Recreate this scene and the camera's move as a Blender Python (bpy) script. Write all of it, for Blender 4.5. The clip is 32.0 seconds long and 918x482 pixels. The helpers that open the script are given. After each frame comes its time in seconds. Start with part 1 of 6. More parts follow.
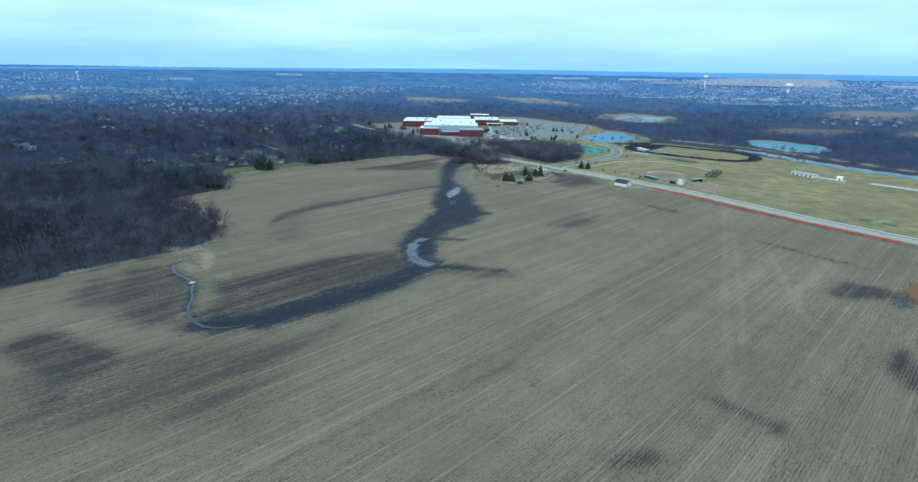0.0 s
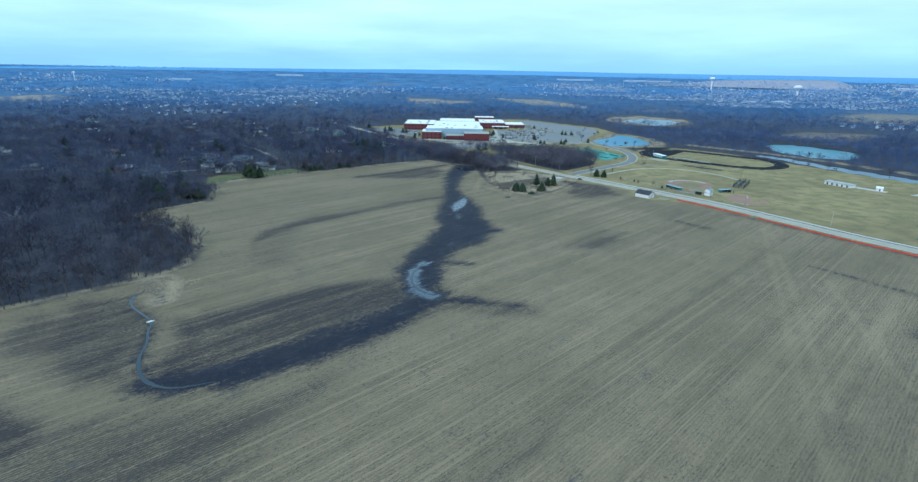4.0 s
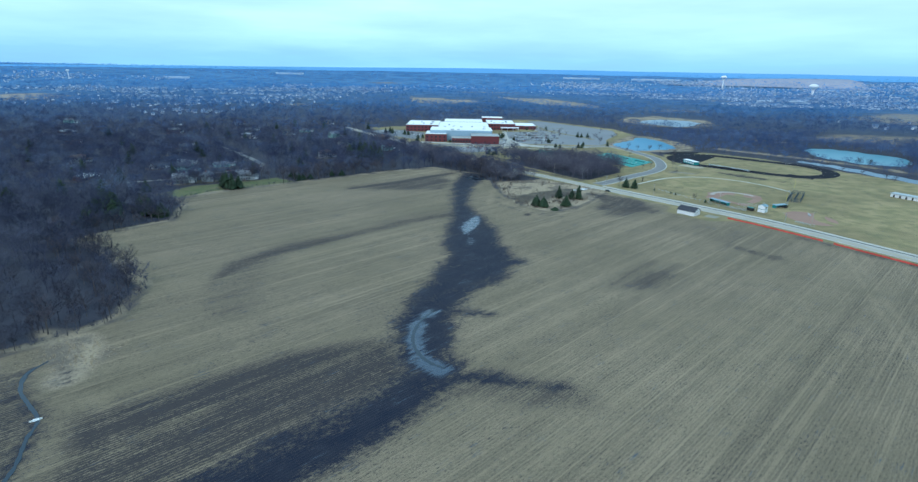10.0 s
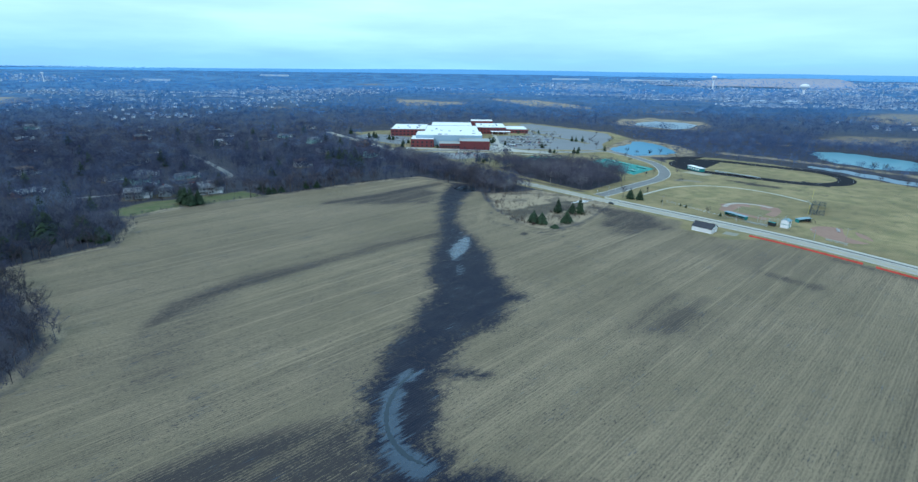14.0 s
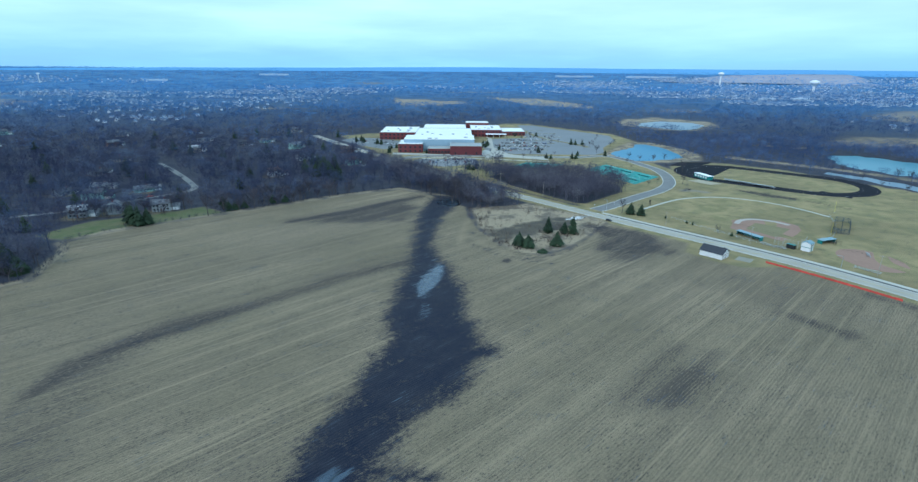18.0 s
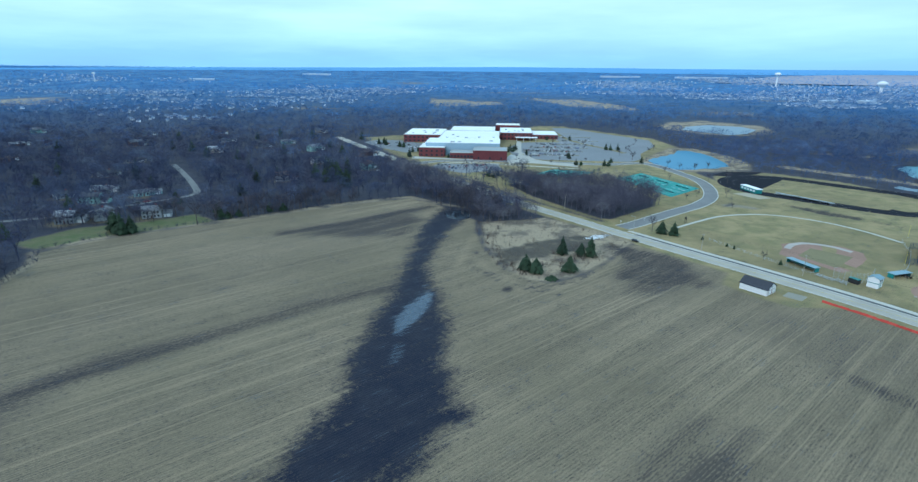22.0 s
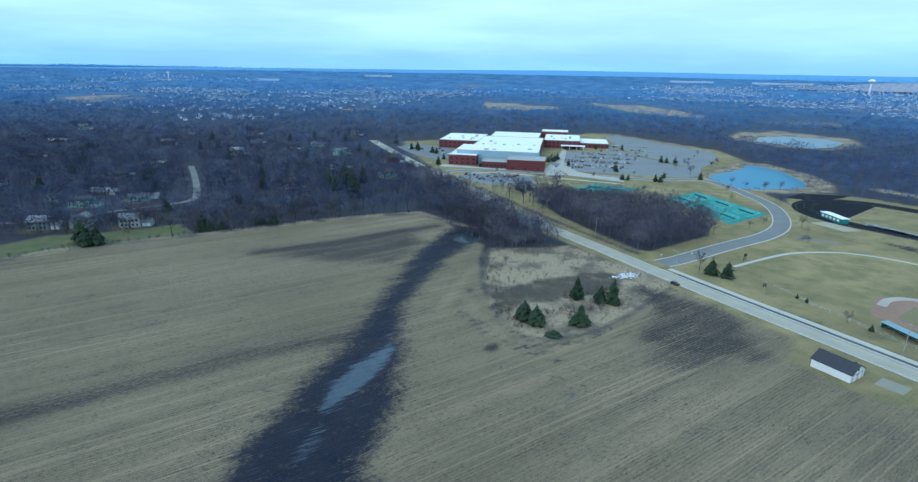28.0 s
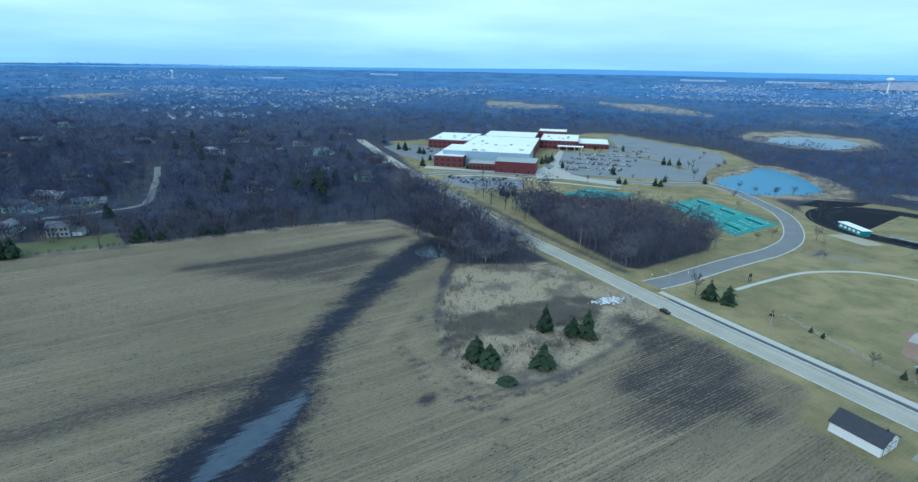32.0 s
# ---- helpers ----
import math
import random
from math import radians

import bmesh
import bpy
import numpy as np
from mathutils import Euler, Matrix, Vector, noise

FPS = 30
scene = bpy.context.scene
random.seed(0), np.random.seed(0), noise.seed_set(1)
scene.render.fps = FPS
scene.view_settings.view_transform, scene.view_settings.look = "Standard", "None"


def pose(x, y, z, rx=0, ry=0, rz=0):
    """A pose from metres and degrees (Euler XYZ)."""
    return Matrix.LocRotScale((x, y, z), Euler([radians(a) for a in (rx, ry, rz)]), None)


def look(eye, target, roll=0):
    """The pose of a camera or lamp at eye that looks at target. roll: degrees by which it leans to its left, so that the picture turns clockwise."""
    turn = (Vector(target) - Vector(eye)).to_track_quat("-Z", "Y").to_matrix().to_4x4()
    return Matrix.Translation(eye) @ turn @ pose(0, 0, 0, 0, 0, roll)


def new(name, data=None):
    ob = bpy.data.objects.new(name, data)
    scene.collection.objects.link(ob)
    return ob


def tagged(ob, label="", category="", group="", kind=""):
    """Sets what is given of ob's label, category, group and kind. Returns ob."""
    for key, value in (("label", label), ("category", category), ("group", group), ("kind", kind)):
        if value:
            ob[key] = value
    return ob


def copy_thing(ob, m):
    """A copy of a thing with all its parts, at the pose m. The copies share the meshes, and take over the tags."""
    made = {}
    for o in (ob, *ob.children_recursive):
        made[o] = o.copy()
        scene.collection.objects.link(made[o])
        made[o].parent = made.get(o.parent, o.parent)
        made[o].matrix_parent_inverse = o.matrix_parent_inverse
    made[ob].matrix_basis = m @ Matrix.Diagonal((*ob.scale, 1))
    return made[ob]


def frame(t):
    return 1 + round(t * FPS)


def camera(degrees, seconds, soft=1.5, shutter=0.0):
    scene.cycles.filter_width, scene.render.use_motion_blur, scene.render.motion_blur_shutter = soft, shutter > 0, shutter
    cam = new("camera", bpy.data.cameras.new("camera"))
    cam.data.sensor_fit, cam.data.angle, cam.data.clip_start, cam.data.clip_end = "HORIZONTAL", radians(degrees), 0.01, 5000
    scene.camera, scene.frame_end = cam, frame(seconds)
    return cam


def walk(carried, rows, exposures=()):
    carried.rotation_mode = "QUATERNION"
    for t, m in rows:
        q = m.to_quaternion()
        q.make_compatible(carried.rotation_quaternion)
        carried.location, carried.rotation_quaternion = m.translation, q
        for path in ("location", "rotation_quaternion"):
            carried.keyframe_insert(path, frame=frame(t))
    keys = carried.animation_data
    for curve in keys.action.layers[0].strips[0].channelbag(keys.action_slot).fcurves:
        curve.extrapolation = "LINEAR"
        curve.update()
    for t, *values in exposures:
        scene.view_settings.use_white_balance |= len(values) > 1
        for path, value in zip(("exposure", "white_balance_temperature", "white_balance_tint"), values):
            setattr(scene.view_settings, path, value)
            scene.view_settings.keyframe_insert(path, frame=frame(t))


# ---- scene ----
cam = camera(81.38, 32.0, soft=1.35)
walk(cam, [
    (0.0, pose(0.00, 0.00, 102.00, 71.920, -0.828, -0.001)),
    (0.5, pose(-0.42, 5.74, 101.83, 71.935, -0.796, 0.014)),
    (1.0, pose(-0.86, 11.40, 101.66, 71.945, -0.782, 0.030)),
    (1.5, pose(-1.32, 16.99, 101.49, 71.952, -0.798, 0.046)),
    (2.0, pose(-1.77, 22.56, 101.31, 71.959, -0.848, 0.088)),
    (2.5, pose(-2.27, 28.13, 101.13, 71.991, -0.868, 0.075)),
    (3.0, pose(-2.82, 33.67, 100.93, 72.007, -0.900, 0.105)),
    (3.5, pose(-3.37, 39.22, 100.70, 72.025, -0.932, 0.125)),
    (5.5, pose(-5.87, 62.01, 99.28, 72.073, -1.091, 0.342)),
    (6.0, pose(-6.38, 67.71, 99.02, 72.060, -1.086, 0.351)),
    (6.5, pose(-6.93, 73.39, 98.77, 72.034, -1.105, 0.429)),
    (7.0, pose(-7.48, 79.09, 98.53, 72.015, -1.121, 0.439)),
    (7.5, pose(-7.97, 84.85, 98.27, 72.006, -1.138, 0.486)),
    (8.0, pose(-8.44, 90.69, 97.99, 71.974, -1.119, 0.471)),
    (8.5, pose(-8.83, 96.61, 97.70, 71.965, -1.099, 0.507)),
    (9.0, pose(-9.17, 102.54, 97.40, 71.947, -1.060, 0.514)),
    (9.5, pose(-9.48, 108.50, 97.14, 71.939, -1.028, 0.489)),
    (10.0, pose(-9.79, 114.49, 96.93, 71.927, -1.001, 0.473)),
    (10.5, pose(-10.08, 120.50, 96.76, 71.908, -0.998, 0.449)),
    (11.0, pose(-10.39, 126.53, 96.63, 71.904, -0.983, 0.407)),
    (11.5, pose(-10.67, 132.56, 96.53, 71.904, -0.976, 0.371)),
    (12.0, pose(-10.89, 138.54, 96.46, 71.901, -0.953, 0.295)),
    (12.5, pose(-10.95, 144.46, 96.42, 71.936, -0.914, 0.138)),
    (13.0, pose(-10.68, 150.26, 96.36, 71.997, -0.865, -0.198)),
    (13.5, pose(-9.87, 155.80, 96.21, 72.023, -0.828, -0.533)),
    (14.0, pose(-8.74, 161.27, 96.11, 72.072, -0.789, -0.724)),
    (14.5, pose(-7.34, 166.74, 96.12, 72.121, -0.750, -1.065)),
    (16.5, pose(1.42, 189.67, 99.24, 71.845, -0.522, -1.294)),
    (17.0, pose(3.96, 195.03, 99.33, 71.825, -0.491, -0.561)),
    (17.5, pose(6.55, 200.30, 99.32, 71.831, -0.474, -0.144)),
    (18.0, pose(9.16, 205.47, 99.20, 71.801, -0.440, -0.225)),
    (18.5, pose(11.81, 210.57, 99.05, 71.787, -0.432, -0.123)),
    (19.0, pose(14.53, 215.62, 98.91, 71.778, -0.433, 0.697)),
    (19.5, pose(17.34, 220.56, 98.89, 71.775, -0.425, 1.593)),
    (20.0, pose(20.14, 225.41, 98.88, 71.762, -0.411, 2.089)),
    (20.5, pose(22.90, 230.23, 98.82, 71.736, -0.403, 2.471)),
    (21.0, pose(25.62, 235.07, 98.71, 71.736, -0.426, 3.412)),
    (21.5, pose(28.32, 239.98, 98.58, 71.746, -0.436, 4.172)),
    (22.0, pose(30.92, 244.88, 98.40, 71.775, -0.456, 4.412)),
    (22.5, pose(33.41, 249.76, 98.18, 71.813, -0.503, 5.105)),
    (23.0, pose(35.77, 254.59, 98.00, 71.877, -0.576, 6.360)),
    (23.5, pose(38.03, 259.24, 97.98, 71.861, -0.610, 7.532)),
    (24.0, pose(40.23, 263.90, 98.04, 71.843, -0.660, 8.446)),
    (24.5, pose(42.39, 268.68, 98.12, 71.846, -0.700, 9.169)),
    (25.0, pose(44.48, 273.56, 98.14, 71.834, -0.734, 9.766)),
    (25.5, pose(46.53, 278.50, 98.06, 71.790, -0.733, 10.144)),
    (27.5, pose(54.87, 298.59, 95.97, 71.964, -0.952, 11.152)),
    (28.0, pose(56.73, 303.88, 95.48, 72.018, -0.940, 11.238)),
    (28.5, pose(58.67, 309.31, 94.96, 72.047, -0.977, 11.386)),
    (29.0, pose(60.60, 314.71, 94.41, 72.038, -1.008, 11.523)),
    (29.5, pose(62.54, 320.03, 93.88, 72.034, -1.018, 11.662)),
    (30.0, pose(64.46, 325.26, 93.35, 72.016, -0.999, 11.738)),
    (30.5, pose(66.24, 330.41, 92.84, 72.009, -0.989, 11.843)),
    (31.0, pose(68.13, 335.52, 92.37, 71.966, -0.988, 11.921)),
    (31.5, pose(70.18, 340.64, 91.99, 71.946, -0.981, 12.267)),
    (32.0, pose(72.37, 345.85, 91.68, 71.923, -0.942, 12.335)),
], exposures=[(0, 0.0, 5950, 17), (6, 0.0, 5730, 17), (22, -0.03, 5660, 17), (32, -0.09, 5600, 17)])

# ---- world, sun ----
SUN_EL, SUN_ROT = radians(38), radians(215)
world = bpy.data.worlds.new("sky")
scene.world = world
world.use_nodes = True
wn, wl = world.node_tree.nodes, world.node_tree.links
wn.clear()
w_out, w_bg = wn.new("ShaderNodeOutputWorld"), wn.new("ShaderNodeBackground")
sky = wn.new("ShaderNodeTexSky")
sky.sky_type, sky.sun_disc = "NISHITA", False
sky.sun_elevation, sky.sun_rotation, sky.air_density, sky.dust_density = SUN_EL, SUN_ROT, 1.0, 1.5
w_co, w_map = wn.new("ShaderNodeTexCoord"), wn.new("ShaderNodeMapping")
w_map.inputs["Scale"].default_value = (1.2, 1.2, 9.0)
w_noise, w_ramp, w_mix = wn.new("ShaderNodeTexNoise"), wn.new("ShaderNodeMapRange"), wn.new("ShaderNodeMix")
w_noise.inputs["Scale"].default_value, w_noise.inputs["Detail"].default_value, w_noise.inputs["Roughness"].default_value = 1.6, 6, 0.55
w_ramp.inputs["From Min"].default_value, w_ramp.inputs["From Max"].default_value = 0.36, 0.66
w_ramp.inputs["To Min"].default_value, w_ramp.inputs["To Max"].default_value = 0.74, 0.98
w_mix.data_type = "RGBA"
w_sep, w_up, w_cloud = wn.new("ShaderNodeSeparateXYZ"), wn.new("ShaderNodeMapRange"), wn.new("ShaderNodeMix")
w_up.inputs["From Min"].default_value, w_up.inputs["From Max"].default_value = 0.0, 0.13
w_cloud.data_type = "RGBA"
w_cloud.inputs["A"].default_value, w_cloud.inputs["B"].default_value = (3.6, 8.3, 11.6, 1), (7.0, 10.9, 11.8, 1)
wl.new(w_co.outputs["Generated"], w_sep.inputs["Vector"])
wl.new(w_sep.outputs["Z"], w_up.inputs["Value"])
w_add = wn.new("ShaderNodeMath")
w_add.operation = "MULTIPLY_ADD"
w_add.inputs[1].default_value = 1.6
w_off = wn.new("ShaderNodeMath")
w_off.operation = "SUBTRACT"
w_off.inputs[1].default_value = 0.8
w_off.use_clamp = w_add.use_clamp = False
wl.new(w_noise.outputs["Fac"], w_add.inputs[0])
wl.new(w_up.outputs["Result"], w_add.inputs[2])
wl.new(w_add.outputs[0], w_off.inputs[0])
wl.new(w_off.outputs[0], w_cloud.inputs["Factor"])
wl.new(w_cloud.outputs["Result"], w_mix.inputs["B"])
wl.new(w_co.outputs["Generated"], w_map.inputs["Vector"])
wl.new(w_map.outputs["Vector"], w_noise.inputs["Vector"])
wl.new(w_noise.outputs["Fac"], w_ramp.inputs["Value"])
wl.new(w_ramp.outputs["Result"], w_mix.inputs["Factor"])
wl.new(sky.outputs["Color"], w_mix.inputs["A"])
wl.new(w_mix.outputs["Result"], w_bg.inputs["Color"])
w_bg.inputs["Strength"].default_value = 0.105
wl.new(w_bg.outputs["Background"], w_out.inputs["Surface"])

sun = new("sun", bpy.data.lights.new("sun", "SUN"))
sun.data.energy, sun.data.angle, sun.data.color = 1.0, radians(12), (1.0, 0.95, 0.88)
sun.matrix_world = look((0, 0, 0), (-math.sin(SUN_ROT) * math.cos(SUN_EL), -math.cos(SUN_ROT) * math.cos(SUN_EL), -math.sin(SUN_EL)))


# ---- materials ----
def material(name, base, rough=0.8, vary=0.25, scale=1.0, bump=0.0, metal=0.0, tint=None, island=False, coord="Object", spec=0.3, tone=False):
    """A surface with two scales of variation, and relief where bump is given."""
    m = bpy.data.materials.new(name)
    m.use_nodes = True
    n, l = m.node_tree.nodes, m.node_tree.links
    b = n["Principled BSDF"]
    co = n.new("ShaderNodeTexCoord")
    fine, wide = n.new("ShaderNodeTexNoise"), n.new("ShaderNodeTexNoise")
    fine.inputs["Scale"].default_value, fine.inputs["Detail"].default_value = 4.0 * scale, 5
    wide.inputs["Scale"].default_value, wide.inputs["Detail"].default_value = 0.35 * scale, 3
    for t in (fine, wide):
        l.new(co.outputs[coord], t.inputs["Vector"])
    add = n.new("ShaderNodeMath")
    add.operation = "ADD"
    l.new(fine.outputs["Fac"], add.inputs[0])
    l.new(wide.outputs["Fac"], add.inputs[1])
    value = add.outputs[0]
    info = n.new("ShaderNodeNewGeometry" if island else "ShaderNodeAttribute" if tone else "ShaderNodeObjectInfo")
    if tone:
        info.attribute_name = "tone"
    more = n.new("ShaderNodeMath")
    more.operation = "MULTIPLY_ADD"
    more.inputs[1].default_value = 0.7
    l.new(info.outputs["Random Per Island" if island else "Fac" if tone else "Random"], more.inputs[0])
    l.new(value, more.inputs[2])
    rng = n.new("ShaderNodeMapRange")
    rng.inputs["From Min"].default_value, rng.inputs["From Max"].default_value = 0.75, 1.95
    l.new(more.outputs[0], rng.inputs["Value"])
    mix = n.new("ShaderNodeMix")
    mix.data_type = "RGBA"
    other = tint or tuple(min(1, c * (1 + vary)) for c in base)
    mix.inputs["A"].default_value = (*[c * (1 - vary) for c in base], 1)
    mix.inputs["B"].default_value = (*other, 1)
    l.new(rng.outputs["Result"], mix.inputs["Factor"])
    l.new(mix.outputs["Result"], b.inputs["Base Color"])
    b.inputs["Roughness"].default_value, b.inputs["Metallic"].default_value = rough, metal
    b.inputs["Specular IOR Level"].default_value = spec
    if bump:
        bm_ = n.new("ShaderNodeBump")
        bm_.inputs["Strength"].default_value, bm_.inputs["Distance"].default_value = bump, 0.05
        l.new(fine.outputs["Fac"], bm_.inputs["Height"])
        l.new(bm_.outputs["Normal"], b.inputs["Normal"])
    return m


M_bark = material("bark", (0.115, 0.098, 0.09), 0.9, 0.35, 1.5, 0.4)
M_twig = material("twigs", (0.05, 0.047, 0.065), 0.9, 0.3, 0.5, tint=(0.115, 0.1, 0.115))


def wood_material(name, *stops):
    """Leafless crowns: each tree takes its colour from the palette by its own tone, with fine mottling."""
    m = bpy.data.materials.new(name)
    m.use_nodes = True
    n, l = m.node_tree.nodes, m.node_tree.links
    b = n["Principled BSDF"]
    tone, co, no = n.new("ShaderNodeAttribute"), n.new("ShaderNodeTexCoord"), n.new("ShaderNodeTexNoise")
    tone.attribute_name = "tone"
    no.inputs["Scale"].default_value, no.inputs["Detail"].default_value = 0.35, 3
    l.new(co.outputs["Object"], no.inputs["Vector"])
    add = n.new("ShaderNodeMath")
    add.operation = "MULTIPLY_ADD"
    add.inputs[1].default_value = 0.3
    l.new(no.outputs["Fac"], add.inputs[0])
    l.new(tone.outputs["Fac"], add.inputs[2])
    ramp = n.new("ShaderNodeValToRGB")
    while len(ramp.color_ramp.elements) < len(stops):
        ramp.color_ramp.elements.new(0.5)
    for k, (e, (at, c)) in enumerate(zip(ramp.color_ramp.elements, stops)):
        e.position, e.color = at, (*c, 1)
    l.new(add.outputs[0], ramp.inputs["Fac"])
    l.new(ramp.outputs["Color"], b.inputs["Base Color"])
    b.inputs["Roughness"].default_value, b.inputs["Specular IOR Level"].default_value = 0.95, 0.15
    return m


# these two palettes have the blue of haze painted into the twig colours
M_twig_haze = wood_material("wood twigs", (0.12, (0.022, 0.027, 0.050)), (0.4, (0.042, 0.048, 0.083)), (0.65, (0.070, 0.073, 0.112)), (0.85, (0.115, 0.12, 0.165)), (1.0, (0.19, 0.2, 0.245)))
M_town_haze = wood_material("haze-tinted twigs among houses", (0.12, (0.022, 0.033, 0.070)), (0.38, (0.044, 0.054, 0.102)), (0.55, (0.066, 0.064, 0.105)), (0.7, (0.062, 0.082, 0.145)), (0.85, (0.1, 0.125, 0.195)), (1.0, (0.165, 0.2, 0.265)))
M_copse = wood_material("thicket twigs", (0.12, (0.044, 0.045, 0.069)), (0.45, (0.084, 0.081, 0.114)), (0.75, (0.132, 0.125, 0.157)), (1.0, (0.22, 0.21, 0.23)))
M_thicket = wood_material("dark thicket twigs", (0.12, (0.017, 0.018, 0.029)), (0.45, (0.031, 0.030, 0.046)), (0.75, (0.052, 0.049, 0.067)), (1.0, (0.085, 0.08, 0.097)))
# aerial haze painted as base colour: each palette bluer and lighter than the last
M_mid_haze = wood_material("haze-tinted middle twigs", (0.12, (0.030, 0.066, 0.15)), (0.38, (0.048, 0.086, 0.178)), (0.55, (0.076, 0.103, 0.2)), (0.7, (0.072, 0.124, 0.24)), (0.85, (0.105, 0.165, 0.3)), (1.0, (0.16, 0.225, 0.37)))
M_far_haze = wood_material("haze-tinted far twigs", (0.12, (0.036, 0.108, 0.235)), (0.4, (0.056, 0.155, 0.325)), (0.65, (0.086, 0.21, 0.42)), (0.85, (0.13, 0.27, 0.49)), (1.0, (0.19, 0.335, 0.55)))
M_horizon_haze = wood_material("haze-tinted horizon twigs", (0.12, (0.052, 0.185, 0.42)), (0.4, (0.074, 0.255, 0.55)), (0.7, (0.11, 0.33, 0.65)), (1.0, (0.16, 0.4, 0.72)))
M_needle = material("needles", (0.016, 0.034, 0.02), 0.85, 0.4, 1.0, tint=(0.036, 0.064, 0.03))
M_asphalt = material("pale asphalt", (0.45, 0.415, 0.35), 0.85, 0.2, 0.3, 0.2)
M_drive = material("grey asphalt", (0.2, 0.2, 0.195), 0.85, 0.28, 0.25, 0.2)
M_shoulder = material("dark asphalt shoulder", (0.1, 0.105, 0.11), 0.9, 0.3, 0.5, 0.2)
M_concrete = material("concrete", (0.5, 0.49, 0.45), 0.85, 0.15, 0.5, 0.2)
M_track = material("black running track", (0.012, 0.013, 0.02), 0.9, 0.3, 0.3, spec=0.12)
M_lot = material("parking asphalt", (0.2, 0.21, 0.22), 0.85, 0.2, 0.08, 0.1)
M_brick = material("red brick", (0.17, 0.045, 0.05), 0.85, 0.2, 0.6, 0.3)
M_roof_white = material("white roof membrane", (0.85, 0.86, 0.86), 0.7, 0.06, 0.15)
M_metal_blue = material("pale blue metal wall", (0.3, 0.42, 0.5), 0.5, 0.15, 0.4)
M_white = material("white painted siding", (0.8, 0.8, 0.79), 0.6, 0.08, 0.8)
M_shingle = material("dark roof shingles", (0.05, 0.052, 0.062), 0.85, 0.25, 2.0, 0.3)
M_red_net = material("red plastic fence", (0.5, 0.06, 0.04), 0.6, 0.2, 1.0)
M_court = material("green court", (0.022, 0.25, 0.225), 0.7, 0.2, 0.3)
M_clay = material("reddish infield clay", (0.32, 0.195, 0.145), 0.95, 0.2, 0.15)
M_glass = material("dark window glass", (0.03, 0.04, 0.05), 0.08, 0.2, 0.5, spec=0.6)
M_dark = material("dark trim", (0.03, 0.03, 0.03), 0.7, 0.2)
M_steel = material("galvanised steel", (0.45, 0.47, 0.48), 0.45, 0.15, 1.0, metal=0.7)
M_pole = material("weathered pole wood", (0.38, 0.34, 0.29), 0.9, 0.25, 1.0)


def water_material(name, base, rough):
    m = bpy.data.materials.new(name)
    m.use_nodes = True
    n, l = m.node_tree.nodes, m.node_tree.links
    b = n["Principled BSDF"]
    co, no, bu = n.new("ShaderNodeTexCoord"), n.new("ShaderNodeTexNoise"), n.new("ShaderNodeBump")
    no.inputs["Scale"].default_value, no.inputs["Detail"].default_value = 0.6, 5
    bu.inputs["Strength"].default_value, bu.inputs["Distance"].default_value = 0.25, 0.05
    l.new(co.outputs["Object"], no.inputs["Vector"])
    l.new(no.outputs["Fac"], bu.inputs["Height"])
    l.new(bu.outputs["Normal"], b.inputs["Normal"])
    b.inputs["Base Color"].default_value = (*base, 1)
    b.inputs["Roughness"].default_value = rough
    b.inputs["IOR"].default_value = 1.33
    b.inputs["Specular IOR Level"].default_value = 0.3 if rough > 0.2 else 0.5
    return m


M_pond = water_material("pond water", (0.01, 0.19, 0.32), 0.35)
M_river = water_material("quarry water", (0.035, 0.21, 0.28), 0.28)
M_channel = water_material("grey channel water", (0.12, 0.2, 0.26), 0.3)
M_puddle = water_material("field puddle", (0.02, 0.03, 0.045), 0.04)


# ---- plan ----
def sd_polygon(px, py, poly):
    """Signed distance to a closed outline, negative inside."""
    best = np.full(px.shape, 1e9)
    inside = np.zeros(px.shape, bool)
    k = len(poly)
    for i in range(k):
        (ax, ay), (bx, by) = poly[i], poly[(i + 1) % k]
        ex, ey = bx - ax, by - ay
        u = np.clip(((px - ax) * ex + (py - ay) * ey) / (ex * ex + ey * ey), 0, 1)
        best = np.minimum(best, np.hypot(px - ax - u * ex, py - ay - u * ey))
        cross = (ay > py) != (by > py)
        with np.errstate(divide="ignore", invalid="ignore"):
            xi = ax + (py - ay) * ex / (ey if ey else 1e-9)
        inside ^= cross & (px < xi)
    return np.where(inside, -best, best)


def sd_line(px, py, line):
    """Distance to an open line, less the width at each of its points (x, y, half width)."""
    best = np.full(px.shape, 1e9)
    for (ax, ay, aw), (bx, by, bw) in zip(line, line[1:]):
        ex, ey = bx - ax, by - ay
        u = np.clip(((px - ax) * ex + (py - ay) * ey) / (ex * ex + ey * ey), 0, 1)
        best = np.minimum(best, np.hypot(px - ax - u * ex, py - ay - u * ey) - (aw + u * (bw - aw)))
    return best


def step(d, soft):
    """1 well inside an outline, 0 well outside."""
    u = np.clip(0.5 - d / (2 * soft), 0, 1)
    return u * u * (3 - 2 * u)


